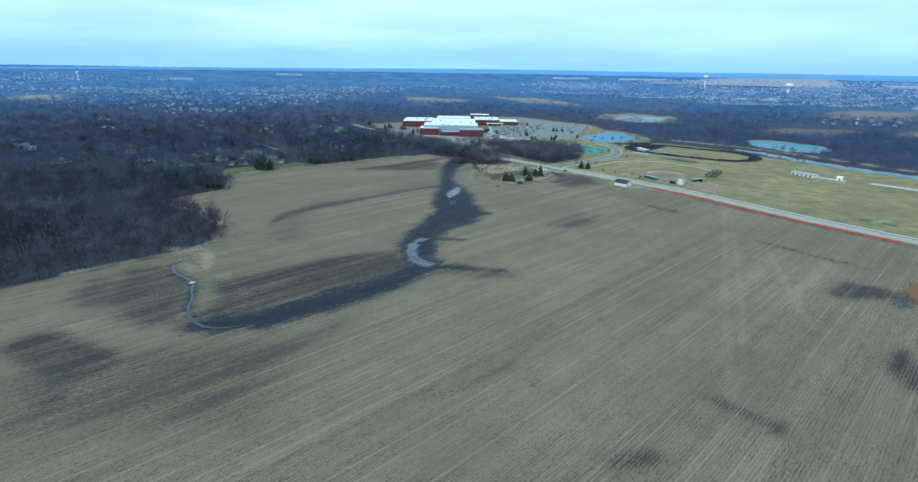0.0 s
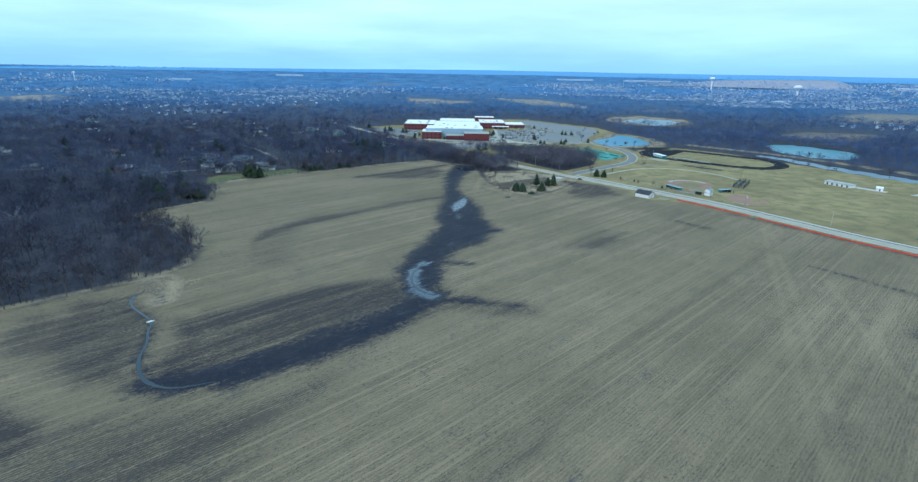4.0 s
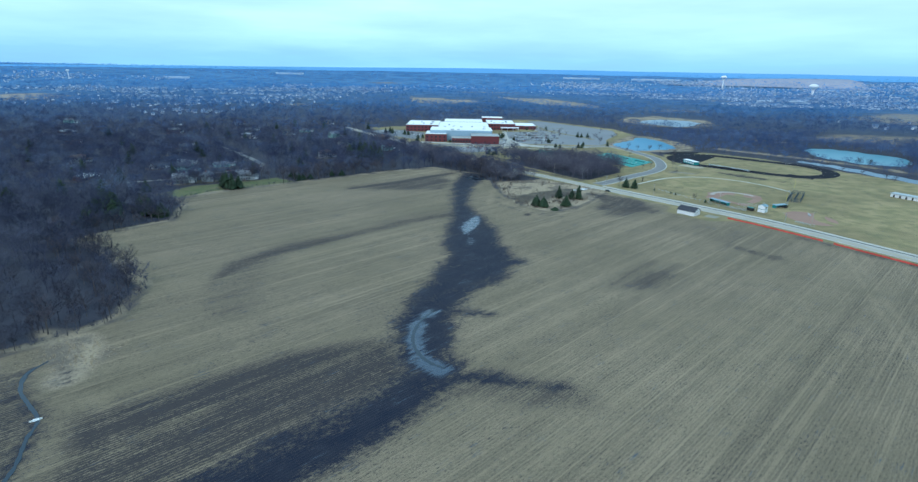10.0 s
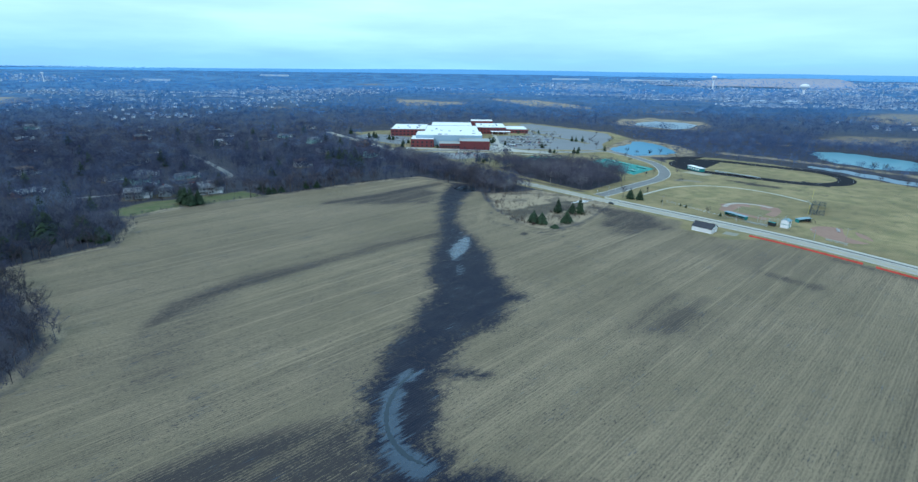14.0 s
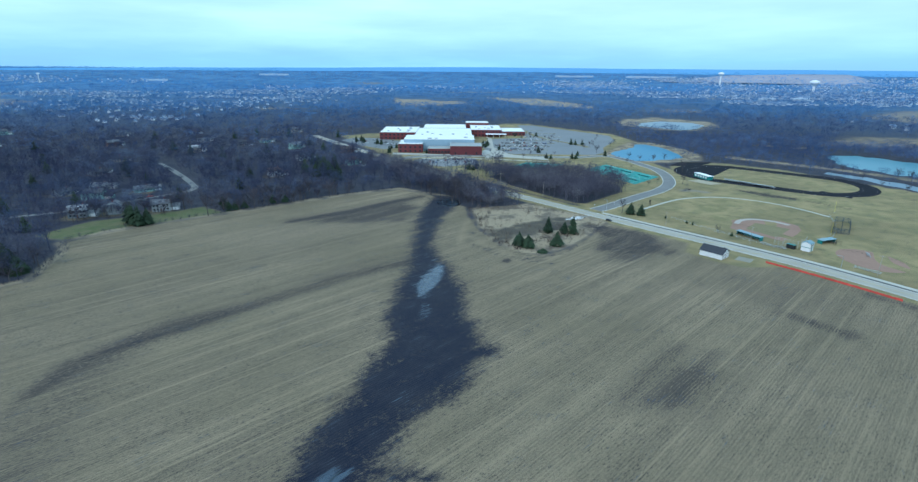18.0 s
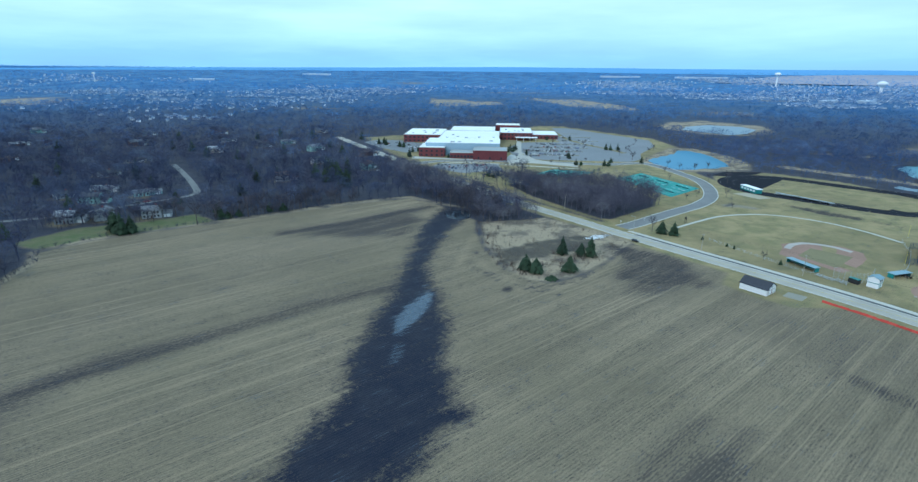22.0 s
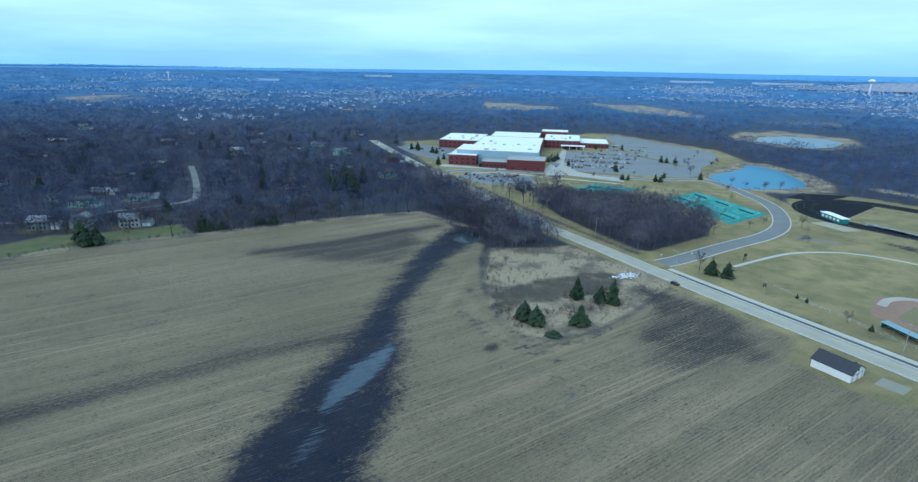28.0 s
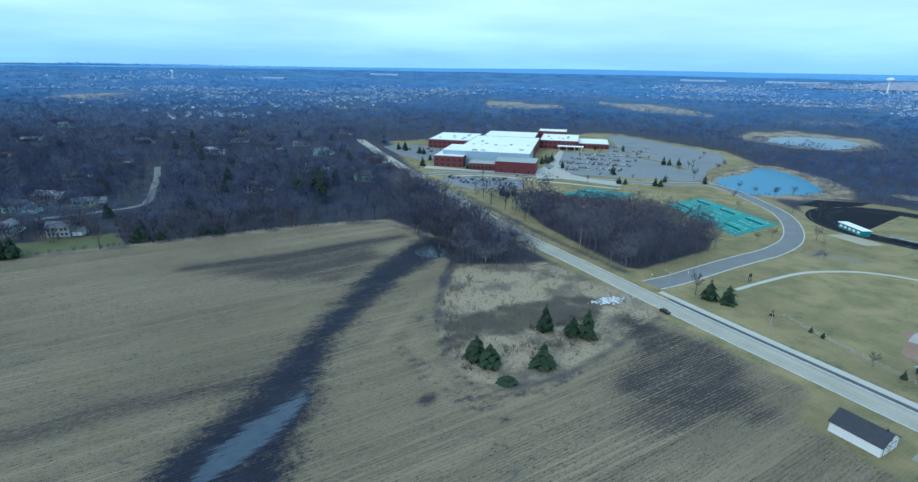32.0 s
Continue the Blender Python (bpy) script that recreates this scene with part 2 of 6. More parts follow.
ROAD = [(-200, 1000), (-145, 915), (-73, 808), (-22, 736), (16, 681), (47, 639), (81, 599), (107, 568), (136, 535), (164, 504), (194, 469), (216, 437), (236, 404), (262, 364), (330, 275), (520, 30), (700, -220)]
SIDE = [(111, 581), (124, 592), (147, 615), (164, 631), (181, 647), (198, 671), (209, 703), (213, 738), (207, 773), (198, 806), (182, 828), (141, 817), (81, 822), (28, 823), (-27, 818), (-60, 795)]
POND = [(196, 853), (220, 880), (240, 900), (252, 931), (266, 924), (277, 898), (276, 850), (272, 826), (255, 813), (223, 801), (206, 797), (199, 815)]
QUARRY = [(428, 772), (442, 815), (457, 848), (490, 843), (512, 808), (526, 775), (513, 738), (482, 712), (450, 722)]
RIVER = [(380, 735, 4), (400, 703, 7), (413, 660, 8), (429, 622, 9), (450, 582, 9), (474, 550, 9), (560, 450, 9)]
MARSH = [(330, 1165), (352, 1215), (400, 1250), (450, 1225), (455, 1180), (415, 1120), (380, 1100)]
HEADPOOL = [(-5, 604), (1, 612), (8, 612), (13, 603), (12, 593), (4, 591), (-3, 596)]
COPSE = [(34, 706), (48, 716), (76, 722), (106, 716), (134, 700), (150, 684), (157, 662), (150, 638), (109, 596), (99, 598), (80, 624), (55, 660)]
FIELD = [(-213, 230), (-194, 250), (-171, 270), (-151, 288), (-143, 305), (-150, 338), (-186, 372), (-226, 402), (-213, 420), (-193, 443), (-203, 480), (-217, 500), (-205, 520), (-186, 537), (-150, 565), (-120, 588), (-90, 613), (-60, 633), (-38, 645), (-14, 628), (16, 588), (18, 560), (24, 530), (36, 500), (56, 482), (74, 494), (92, 518), (110, 547), (136, 522), (150, 506), (141, 490), (152, 474), (172, 482), (192, 456), (228, 396), (330, 255), (510, 20), (620, -220), (-600, -220), (-500, 60)]
LAWN_PARK = [(116, 570), (128, 583), (152, 606), (182, 632), (206, 650), (222, 690), (226, 730), (233, 762), (262, 790), (300, 785), (345, 745), (372, 690), (395, 655), (425, 600), (480, 520), (640, 340), (820, 100), (720, -200), (640, -160), (530, 38), (338, 282), (270, 372), (244, 410), (224, 443), (202, 476), (172, 511), (145, 541)]
LAWN_HOUSE = [(-244, 512), (-220, 503), (-208, 521), (-188, 538), (-153, 567), (-175, 584), (-200, 560), (-230, 545)]
WEEDS = [(20, 584), (46, 592), (64, 600), (86, 578), (101, 566), (111, 551), (92, 520), (74, 496), (56, 484), (46, 487), (33, 504), (24, 536)]
# wet, dark soil of the field's drain: the line with its half width
DRAIN = [(1, 606, 13), (-8, 565, 9), (-10, 520, 6), (-10, 495, 6), (-6, 470, 9), (-3, 438, 16), (-3, 408, 17), (2, 385, 18), (-4, 362, 18), (-14, 345, 12), (-22, 322, 11), (-24, 300, 11), (-22, 284, 10), (-16, 270, 9), (-36, 244, 10), (-60, 220, 10), (-82, 202, 9), (-105, 197, 6)]
ARMS = [[(-10, 268, 4), (5, 266, 3), (18, 263, 1), (28, 262, 0)], [(-6, 372, 12), (5, 376, 9), (22, 379, 4)], [(-17, 318, 3), (4, 315, 1)], [(-105, 199, 3), (-118, 212, 2), (-124, 232, 1.5), (-130, 243, 2), (-145, 254, 1), (-152, 270, 0)]]
DAMP = [[(-14, 474, 7), (-48, 448, 7), (-78, 418, 7), (-106, 392, 9), (-122, 366, 9), (-124, 340, 3)], [(-100, 548, 7), (-60, 575, 9), (-40, 600, 8), (-20, 620, 6)], [(62, 350, 3), (80, 368, 4), (94, 383, 3)], [(74, 346, 3), (90, 364, 4), (104, 378, 2)], [(150, 410, 5), (162, 394, 6)], [(98, 540, 8), (116, 516, 18), (104, 498, 16), (124, 494, 12)], [(44, 120, 5), (54, 122, 5)], [(84, 150, 4), (97, 136, 5)], [(186, 236, 8), (200, 242, 12), (214, 236, 10)], [(-160, 180, 12), (-130, 165, 14), (-128, 145, 8)], [(-20, 258, 4), (-60, 236, 5), (-98, 222, 4)], [(-40, 265, 3), (-90, 240, 4)], [(194, 317, 1.2), (210, 292, 1.4), (226, 268, 1.4)], [(-5, 150, 1), (18, 168, 2), (30, 185, 0)], [(158, 158, 6), (164, 172, 8), (172, 182, 5)], [(104, 172, 2), (112, 182, 3)], [(200, 432, 3), (225, 396, 4), (250, 360, 4), (318, 270, 4), (420, 138, 4)], [(251, 652, 3), (264, 637, 5), (275, 625, 5), (288, 609, 2), (303, 588, 1)]]
# broad areas where the soil stays damp, and how much
DAMP_AREAS = [([(-124, 243), (-97, 264), (-70, 284), (-34, 296), (-24, 268), (-62, 233), (-85, 200), (-102, 195), (-113, 208), (-112, 225)], 0.84, 9), ([(-176, 262), (-150, 268), (-126, 246), (-118, 216), (-108, 196), (-128, 190), (-160, 215)], 0.8, 10), ([(-2, 275), (30, 268), (34, 252), (10, 250), (-20, 258)], 0.6, 7), ([(84, 470), (92, 510), (111, 540), (128, 520), (142, 500), (112, 470)], 0.7, 12), ([(60, 345), (84, 374), (110, 366), (84, 338)], 0.68, 12), ([(-75, 575), (-30, 612), (-14, 585), (-22, 545), (-50, 540), (-96, 540)], 0.75, 12), ([(-8, 520), (-8, 470), (-40, 440), (-70, 425), (-60, 455)], 0.5, 10), ([(-170, 190), (-120, 180), (-60, 195), (-40, 215), (-60, 130), (-140, 120)], 0.68, 20), ([(-186, 246), (-150, 258), (-126, 238), (-116, 206), (-136, 196), (-176, 214)], 0.7, 12), ([(-60, 330), (-30, 340), (-34, 300), (-50, 290)], 0.4, 12), ([(-130, 372), (-104, 384), (-96, 350), (-88, 305), (-112, 300), (-126, 330)], 0.56, 14), ([(120, 440), (150, 470), (190, 440), (180, 400), (150, 400)], 0.42, 14), ([(-190, 440), (-120, 560), (-60, 610), (-30, 560), (-30, 500), (-90, 430), (-120, 330), (-170, 360)], 0.3, 30), ([(246, 650), (253, 653), (268, 636), (283, 622), (279, 614), (262, 624)], 1.0, 3), ([(33, 471), (36, 479), (40, 476), (37, 470)], 0.9, 1.5)]
WORN = [[(203, 648, 4), (211, 647, 4), (218, 642, 4)], [(11, 501, 1.6), (16, 547, 1.6), (22, 575, 1.2)], [(20, 514, 1.5), (31, 491, 1.6), (44, 476, 1.8), (56, 473, 1.6), (76, 492, 1.4), (101, 528, 1.2)], [(205, 396, 0.7), (188, 360, 0.7), (158, 296, 0.6), (124, 225, 0.7), (98, 168, 0.7), (88, 140, 0.5)], [(202, 380, 0.5), (165, 298, 0.6), (133, 228, 0.6), (104, 168, 0.5)], [(186, 300, 0.5), (174, 268, 0.6), (157, 225, 0.6), (150, 200, 0.4)], [(158, 226, 0.5), (170, 245, 0.6), (192, 262, 0.5)], [(-118, 252, 2), (-100, 232, 2.5), (-96, 214, 2)], [(-140, 229, 3), (-128, 238, 2)], [(-136, 212, 2.5), (-126, 216, 2)]]
# standing water in the drain
POOLS = [[(-6, 482, 0.6), (-3, 476, 0.6)], [(1, 466, 1.6), (-2, 452, 3.4), (-5, 438, 3.0), (-7, 427, 1.0)], [(-4, 418, 0.8), (-4, 405, 0.6)], [(-28, 311, 1), (-22, 314, 2.4), (-18, 318, 0.8)], [(-26, 305, 2.4), (-27, 293, 2), (-23, 280, 2.6), (-16, 272, 2.8), (-11, 272, 0.8)], [(206, 226, 1.0), (212, 232, 1.2)]]
# narrow dark ruts and washed-out cracks
RUTS = [[(190, 321, 0.7), (201, 306, 0.9), (210, 292, 0.8), (219, 284, 0.9), (227, 271, 0.8)], [(20, 525, 0.3), (18, 503, 0.4), (30, 487, 0.4), (46, 474, 0.5), (60, 470, 0.4)], [(31, 512, 0.3), (38, 492, 0.4), (54, 479, 0.5), (70, 486, 0.4), (90, 512, 0.3)], [(24, 500, 0.4), (40, 480, 0.5), (57, 475, 0.4)], [(-165, 268, 0.4), (-190, 252, 0.5), (-214, 236, 0.4)], [(-140, 268, 0.4), (-131, 258, 0.5), (-134, 246, 0.4)]]
TAN_FAR = [[(-1310, 1560), (-1300, 1780), (-1080, 1640), (-1120, 1430)], [(-185, 1940), (31, 1790), (39, 1720), (-94, 1600), (-160, 1690)], [(100, 2030), (264, 1970), (370, 1690), (355, 1560), (225, 1629)], [(295, 1200), (345, 1290), (420, 1330), (495, 1240), (470, 1150), (397, 1090), (340, 1110)], [(1300, 1560), (1500, 1700), (1560, 1600), (1380, 1480)]]
BROWN_FAR = [[(420, 1480), (520, 1580), (640, 1540), (560, 1440)], [(-520, 1500), (-420, 1560), (-330, 1500), (-420, 1430)], [(760, 2020), (880, 2120), (1010, 2050), (900, 1960)], [(-80, 2350), (60, 2440), (240, 2380), (120, 2290)], [(-1500, 2000), (-1380, 2120), (-1200, 2040), (-1320, 1930)], [(-640, 2900), (-420, 2990), (-200, 2930), (-420, 2830)], [(1500, 2060), (1640, 2170), (1800, 2060), (1660, 1960)], [(855, 1384), (1117, 1568), (1300, 1540), (1060, 1213), (883, 1232)], [(500, 930), (620, 1040), (760, 1010), (640, 900)], [(700, 900), (900, 1050), (1050, 1020), (860, 860)]]
HOUSES = [(-246, 556, 20), (-228, 566, 110), (-200, 574, 25), (-160, 700, 30), (-300, 618, 60), (-268, 606, 10), (-245, 632, 40), (-100, 762, 60), (-158, 790, 50), (-262, 892, 20), (-246, 925, 30), (-285, 640, 15), (-325, 700, 70), (-350, 770, 20), (-390, 640, 40), (-420, 560, 10), (-300, 840, 30), (-190, 870, 60), (-330, 930, 15), (-420, 880, 50), (-480, 760, 80), (-520, 640, 20), (-380, 1010, 30), (-240, 1040, 10), (-560, 860, 60), (-470, 980, 15), (-120, 840, 35), (-330, 560, 75), (-600, 720, 5), (-640, 980, 45)]
HEDGE = [(-34, 654), (-12, 640), (8, 627), (17, 614), (20, 590), (28, 582), (50, 587), (60, 600), (44, 628), (20, 662), (-2, 694), (-24, 726), (-70, 790), (-88, 778), (-56, 715)]
LOOP = [(108, 588), (142, 616), (178, 651), (200, 690), (206, 735), (196, 780), (180, 812), (60, 814), (-25, 812), (-10, 740), (30, 685), (70, 632)]
SCHOOLYARD = [(-160, 1000), (-110, 890), (-62, 800), (-20, 742), (20, 745), (60, 775), (120, 780), (175, 760), (196, 770), (188, 840), (215, 890), (260, 960), (250, 1040), (140, 1180), (90, 1180), (20, 1110), (-100, 1040)]


def rise(x, y):
    u = np.clip((np.hypot(x, y - 200) - 2500) / 2050, 0, 0.52)
    return 120 * (0.6 * u + 0.4 * u * u * (3 - 2 * u))


def depth(x, y):
    """The ground's height: level, with hollows for the water, rising in the far distance."""
    z = rise(x, y)
    for poly in (POND, QUARRY, MARSH):
        z = z - 1.6 * step(sd_polygon(x, y, poly), 5)
    z = z - 1.6 * step(sd_line(x, y, RIVER), 5)
    z = z - 0.5 * step(sd_polygon(x, y, HEADPOOL), 4)
    z = z - 0.35 * step(sd_line(x, y, DRAIN), 14)
    return z


def spread(lo, a, b, hi, fine, grow):
    """Coordinates that are close together from a to b and thin out beyond."""
    mid = list(np.arange(a, b + fine / 2, fine))
    s, out = fine, []
    x = b
    while x < hi:
        s = min(s * grow, 160)
        x += s
        out.append(x)
    s, x, low = fine, a, []
    while x > lo:
        s = min(s * grow, 160)
        x -= s
        low.append(x)
    return np.array(low[::-1] + mid + out)


def mesh_from(name, verts, faces, mats=(), smooth=False):
    me = bpy.data.meshes.new(name)
    me.from_pydata([tuple(v) for v in verts], [], faces)
    for m in mats:
        me.materials.append(m)
    if smooth:
        me.shade_smooth()
    me.update()
    return me


def mesh_quick(name, verts, faces, mat):
    """A large mesh from arrays: verts n x 3, faces n x 3 or n x 4."""
    me = bpy.data.meshes.new(name)
    k = faces.shape[1]
    me.vertices.add(len(verts))
    me.vertices.foreach_set("co", np.ascontiguousarray(verts, np.float32).ravel())
    me.loops.add(faces.size)
    me.loops.foreach_set("vertex_index", np.ascontiguousarray(faces, np.int32).ravel())
    me.polygons.add(len(faces))
    me.polygons.foreach_set("loop_start", np.arange(0, faces.size, k, dtype=np.int32))
    me.update(calc_edges=True)
    me.materials.append(mat)
    return me


# ---- ground ----
def ground_material():
    m = bpy.data.materials.new("ground cover")
    m.use_nodes = True
    n, l = m.node_tree.nodes, m.node_tree.links
    b = n["Principled BSDF"]
    co = n.new("ShaderNodeTexCoord")

    def noise(scale, detail=4, vector=None, rough=0.55):
        t = n.new("ShaderNodeTexNoise")
        t.inputs["Scale"].default_value, t.inputs["Detail"].default_value, t.inputs["Roughness"].default_value = scale, detail, rough
        l.new(vector or co.outputs["Object"], t.inputs["Vector"])
        return t.outputs["Fac"]

    def mapped(v, a, b_, c=0.0, d=1.0):
        t = n.new("ShaderNodeMapRange")
        t.inputs["From Min"].default_value, t.inputs["From Max"].default_value = a, b_
        t.inputs["To Min"].default_value, t.inputs["To Max"].default_value = c, d
        l.new(v, t.inputs["Value"])
        return t.outputs["Result"]

    def math_(op, a, b_):
        t = n.new("ShaderNodeMath")
        t.operation = op
        for i, v in enumerate((a, b_)):
            if isinstance(v, float):
                t.inputs[i].default_value = v
            else:
                l.new(v, t.inputs[i])
        return t.outputs[0]

    def mix(f, a, b_):
        t = n.new("ShaderNodeMix")
        t.data_type = "RGBA"
        for k, v in (("Factor", f), ("A", a), ("B", b_)):
            if isinstance(v, tuple):
                t.inputs[k].default_value = (*v, 1)
            elif isinstance(v, float):
                t.inputs[k].default_value = v
            else:
                l.new(v, t.inputs[k])
        return t.outputs["Result"]

    def attr(name):
        t = n.new("ShaderNodeAttribute")
        t.attribute_name = name
        return t.outputs["Fac"]

    # planted rows run north-east; y of the turned frame goes across them
    turn = n.new("ShaderNodeMapping")
    turn.inputs["Rotation"].default_value = (0, 0, radians(-44))
    l.new(co.outputs["Object"], turn.inputs["Vector"])

    def drawn(ratio):
        t = n.new("ShaderNodeMapping")
        t.inputs["Scale"].default_value = (ratio, 1.0, 1.0)
        l.new(turn.outputs["Vector"], t.inputs["Vector"])
        return t.outputs["Vector"]

    rows = n.new("ShaderNodeTexWave")
    rows.wave_type, rows.bands_direction = "BANDS", "Y"
    rows.inputs["Scale"].default_value, rows.inputs["Distortion"].default_value = 0.31, 1.6
    rows.inputs["Detail"].default_value, rows.inputs["Detail Scale"].default_value = 2, 1.5
    l.new(turn.outputs["Vector"], rows.inputs["Vector"])
    swath = noise(0.1, 4, drawn(0.02), 0.6)
    passes = noise(0.16, 3, drawn(0.11), 0.6)
    streak = noise(1.5, 5, drawn(0.07), 0.75)
    dash = noise(2.6, 4, drawn(0.24), 0.65)
    line = noise(0.8, 2, drawn(0.008), 0.5)
    patch = noise(0.014, 5)
    blot = noise(0.09, 5)
    clod = noise(0.45, 4, None, 0.7)
    lump = noise(0.95, 2, None, 0.5)
    broad = noise(0.045, 4)
    grain = noise(2.3, 4, None, 0.78)
    worn = attr("worn")
    # dry stubble over grey-brown soil: pale lines, dark dashes between the rows, swaths of the harvester
    total = None
    for v, k in ((grain, 2.3), (lump, 0.4), (clod, 0.5), (streak, 1.5), (passes, 0.4), (swath, 1.2), (rows.outputs["Fac"], 0.2)):
        v = math_("MULTIPLY", v, k)
        total = v if total is None else math_("ADD", total, v)
    straw = mapped(total, 2.55, 3.55)
    straw = math_("ADD", straw, math_("MULTIPLY", mapped(line, 0.57, 0.66), 0.4))
    straw = math_("ADD", straw, math_("MULTIPLY", worn, 0.35))
    bare = math_("MULTIPLY", mapped(dash, 0.55, 0.64), mapped(math_("ADD", math_("MULTIPLY", broad, 0.6), math_("MULTIPLY", swath, 0.4)), 0.42, 0.6, 0.2, 0.9))
    straw = math_("SUBTRACT", straw, math_("MULTIPLY", bare, 0.85))
    field = mix(straw, FIELD_SOIL, FIELD_STRAW)
    field = mix(mapped(patch, 0.35, 0.7, 0.0, 0.5), field, FIELD_OLIVE)
    green = mix(mapped(math_("ADD", math_("MULTIPLY", blot, 0.55), math_("MULTIPLY", broad, 0.45)), 0.4, 0.6), LAWN_A, LAWN_B)
    green = mix(mapped(patch, 0.42, 0.62, 0.0, 0.55), green, LAWN_C)
    green = mix(mapped(grain, 0.35, 0.75, 0.0, 0.6), green, LAWN_C)
    green = mix(mapped(worn, 0.0, 1.0, 0.0, 0.7), green, (0.27, 0.235, 0.19))
    weeds = mix(mapped(math_("ADD", math_("MULTIPLY", broad, 0.7), math_("MULTIPLY", blot, 0.3)), 0.46, 0.58), WEED_A, WEED_B)
    weeds = mix(mapped(grain, 0.4, 0.7, 0.0, 0.6), weeds, WEED_C)
    # far fields fade to pale grey: haze mixed into their colour
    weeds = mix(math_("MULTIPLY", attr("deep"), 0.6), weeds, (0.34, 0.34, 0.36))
    weeds = mix(mapped(lump, 0.52, 0.66, 0.0, 0.6), weeds, WEED_B)
    weeds = mix(mapped(math_("ADD", attr("moss"), math_("MULTIPLY", math_("SUBTRACT", blot, 0.5), 1.5)), 0.2, 0.7, 0.0, 0.85), weeds, (0.075, 0.066, 0.055))
    litter = mix(mapped(blot, 0.3, 0.7), LITTER_A, LITTER_B)
    # litter turns blue with distance, haze painted into the ground colour
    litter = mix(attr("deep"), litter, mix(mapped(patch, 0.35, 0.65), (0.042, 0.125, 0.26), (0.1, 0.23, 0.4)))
    rag = math_("ADD", math_("MULTIPLY", math_("SUBTRACT", blot, 0.5), 0.7), math_("MULTIPLY", math_("SUBTRACT", grain, 0.5), 0.9))
    ragged = lambda name, soft=0.25: mapped(math_("ADD", attr(name), rag), 0.5 - soft, 0.5 + soft)
    colour = mix(ragged("lawn"), field, green)
    colour = mix(ragged("turf"), colour, mix(mapped(blot, 0.35, 0.65), (0.1, 0.125, 0.055), (0.16, 0.15, 0.08)))
    colour = mix(ragged("weed"), colour, weeds)
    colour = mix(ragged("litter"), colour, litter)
    off = lambda v, k: math_("MULTIPLY", math_("SUBTRACT", v, 0.5), k)
    rag2 = math_("ADD", math_("ADD", off(passes, 1.0), off(streak, 0.8)), math_("ADD", math_("ADD", off(dash, 0.9), off(blot, 0.9)), math_("ADD", off(grain, 1.5), off(clod, 1.2))))
    wet = mapped(math_("ADD", attr("wet"), rag2), 0.2, 0.78)
    speck = math_("ADD", math_("ADD", off(lump, 0.8), off(grain, 1.8)), math_("ADD", math_("ADD", off(streak, 2.4), off(dash, 1.6)), math_("ADD", off(swath, 2.0), math_("ADD", off(passes, 1.6), off(rows.outputs["Fac"], 0.5)))))
    damp = mapped(math_("ADD", attr("damp"), speck), 0.36, 0.8, 0.0, 0.9)
    damp = math_("MULTIPLY", damp, mapped(attr("damp"), 0.02, 0.8))
    pool = mapped(math_("ADD", attr("pool"), math_("ADD", math_("ADD", off(streak, 2.8), off(grain, 0.8)), off(blot, 1.3))), 0.36, 0.7)
    shoal = mapped(math_("ADD", math_("MULTIPLY", blot, 0.5), math_("MULTIPLY", clod, 0.5)), 0.42, 0.62, 1.0, 0.55)
    colour = mix(damp, colour, WET_B)
    colour = mix(wet, colour, mix(mapped(math_("ADD", math_("MULTIPLY", blot, 0.5), math_("MULTIPLY", streak, 0.5)), 0.42, 0.62), WET_A, WET_C))
    colour = mix(mapped(pool, 0.0, 1.0, 0.0, 0.8), colour, (0.02, 0.045, 0.08))
    l.new(colour, b.inputs["Base Color"])
    gloss = math_("MULTIPLY", pool, shoal)
    l.new(math_("SUBTRACT", mapped(wet, 0.0, 1.0, 0.95, 0.68), math_("MULTIPLY", gloss, 0.52)), b.inputs["Roughness"])
    l.new(math_("ADD", mapped(wet, 0.0, 1.0, 0.2, 0.18), math_("MULTIPLY", gloss, 0.7)), b.inputs["Specular IOR Level"])
    bump = n.new("ShaderNodeBump")
    l.new(mapped(pool, 0.0, 0.6, 0.8, 0.0), bump.inputs["Strength"])
    bump.inputs["Distance"].default_value = 0.3
    l.new(math_("ADD", grain, math_("MULTIPLY", rows.outputs["Fac"], 0.35)), bump.inputs["Height"])
    l.new(bump.outputs["Normal"], b.inputs["Normal"])
    return m


FIELD_SOIL, FIELD_STRAW, FIELD_OLIVE = (0.054, 0.046, 0.041), (0.325, 0.252, 0.164), (0.146, 0.12, 0.075)
LAWN_A, LAWN_B, LAWN_C = (0.4, 0.31, 0.16), (0.25, 0.222, 0.105), (0.185, 0.15, 0.08)
WEED_A, WEED_B, WEED_C = (0.37, 0.29, 0.195), (0.13, 0.105, 0.085), (0.43, 0.35, 0.245)
LITTER_A, LITTER_B = (0.034, 0.038, 0.056), (0.07, 0.068, 0.084)
WET_C = (0.026, 0.026, 0.037)
WET_A, WET_B = (0.009, 0.0125, 0.029), (0.038, 0.034, 0.04)

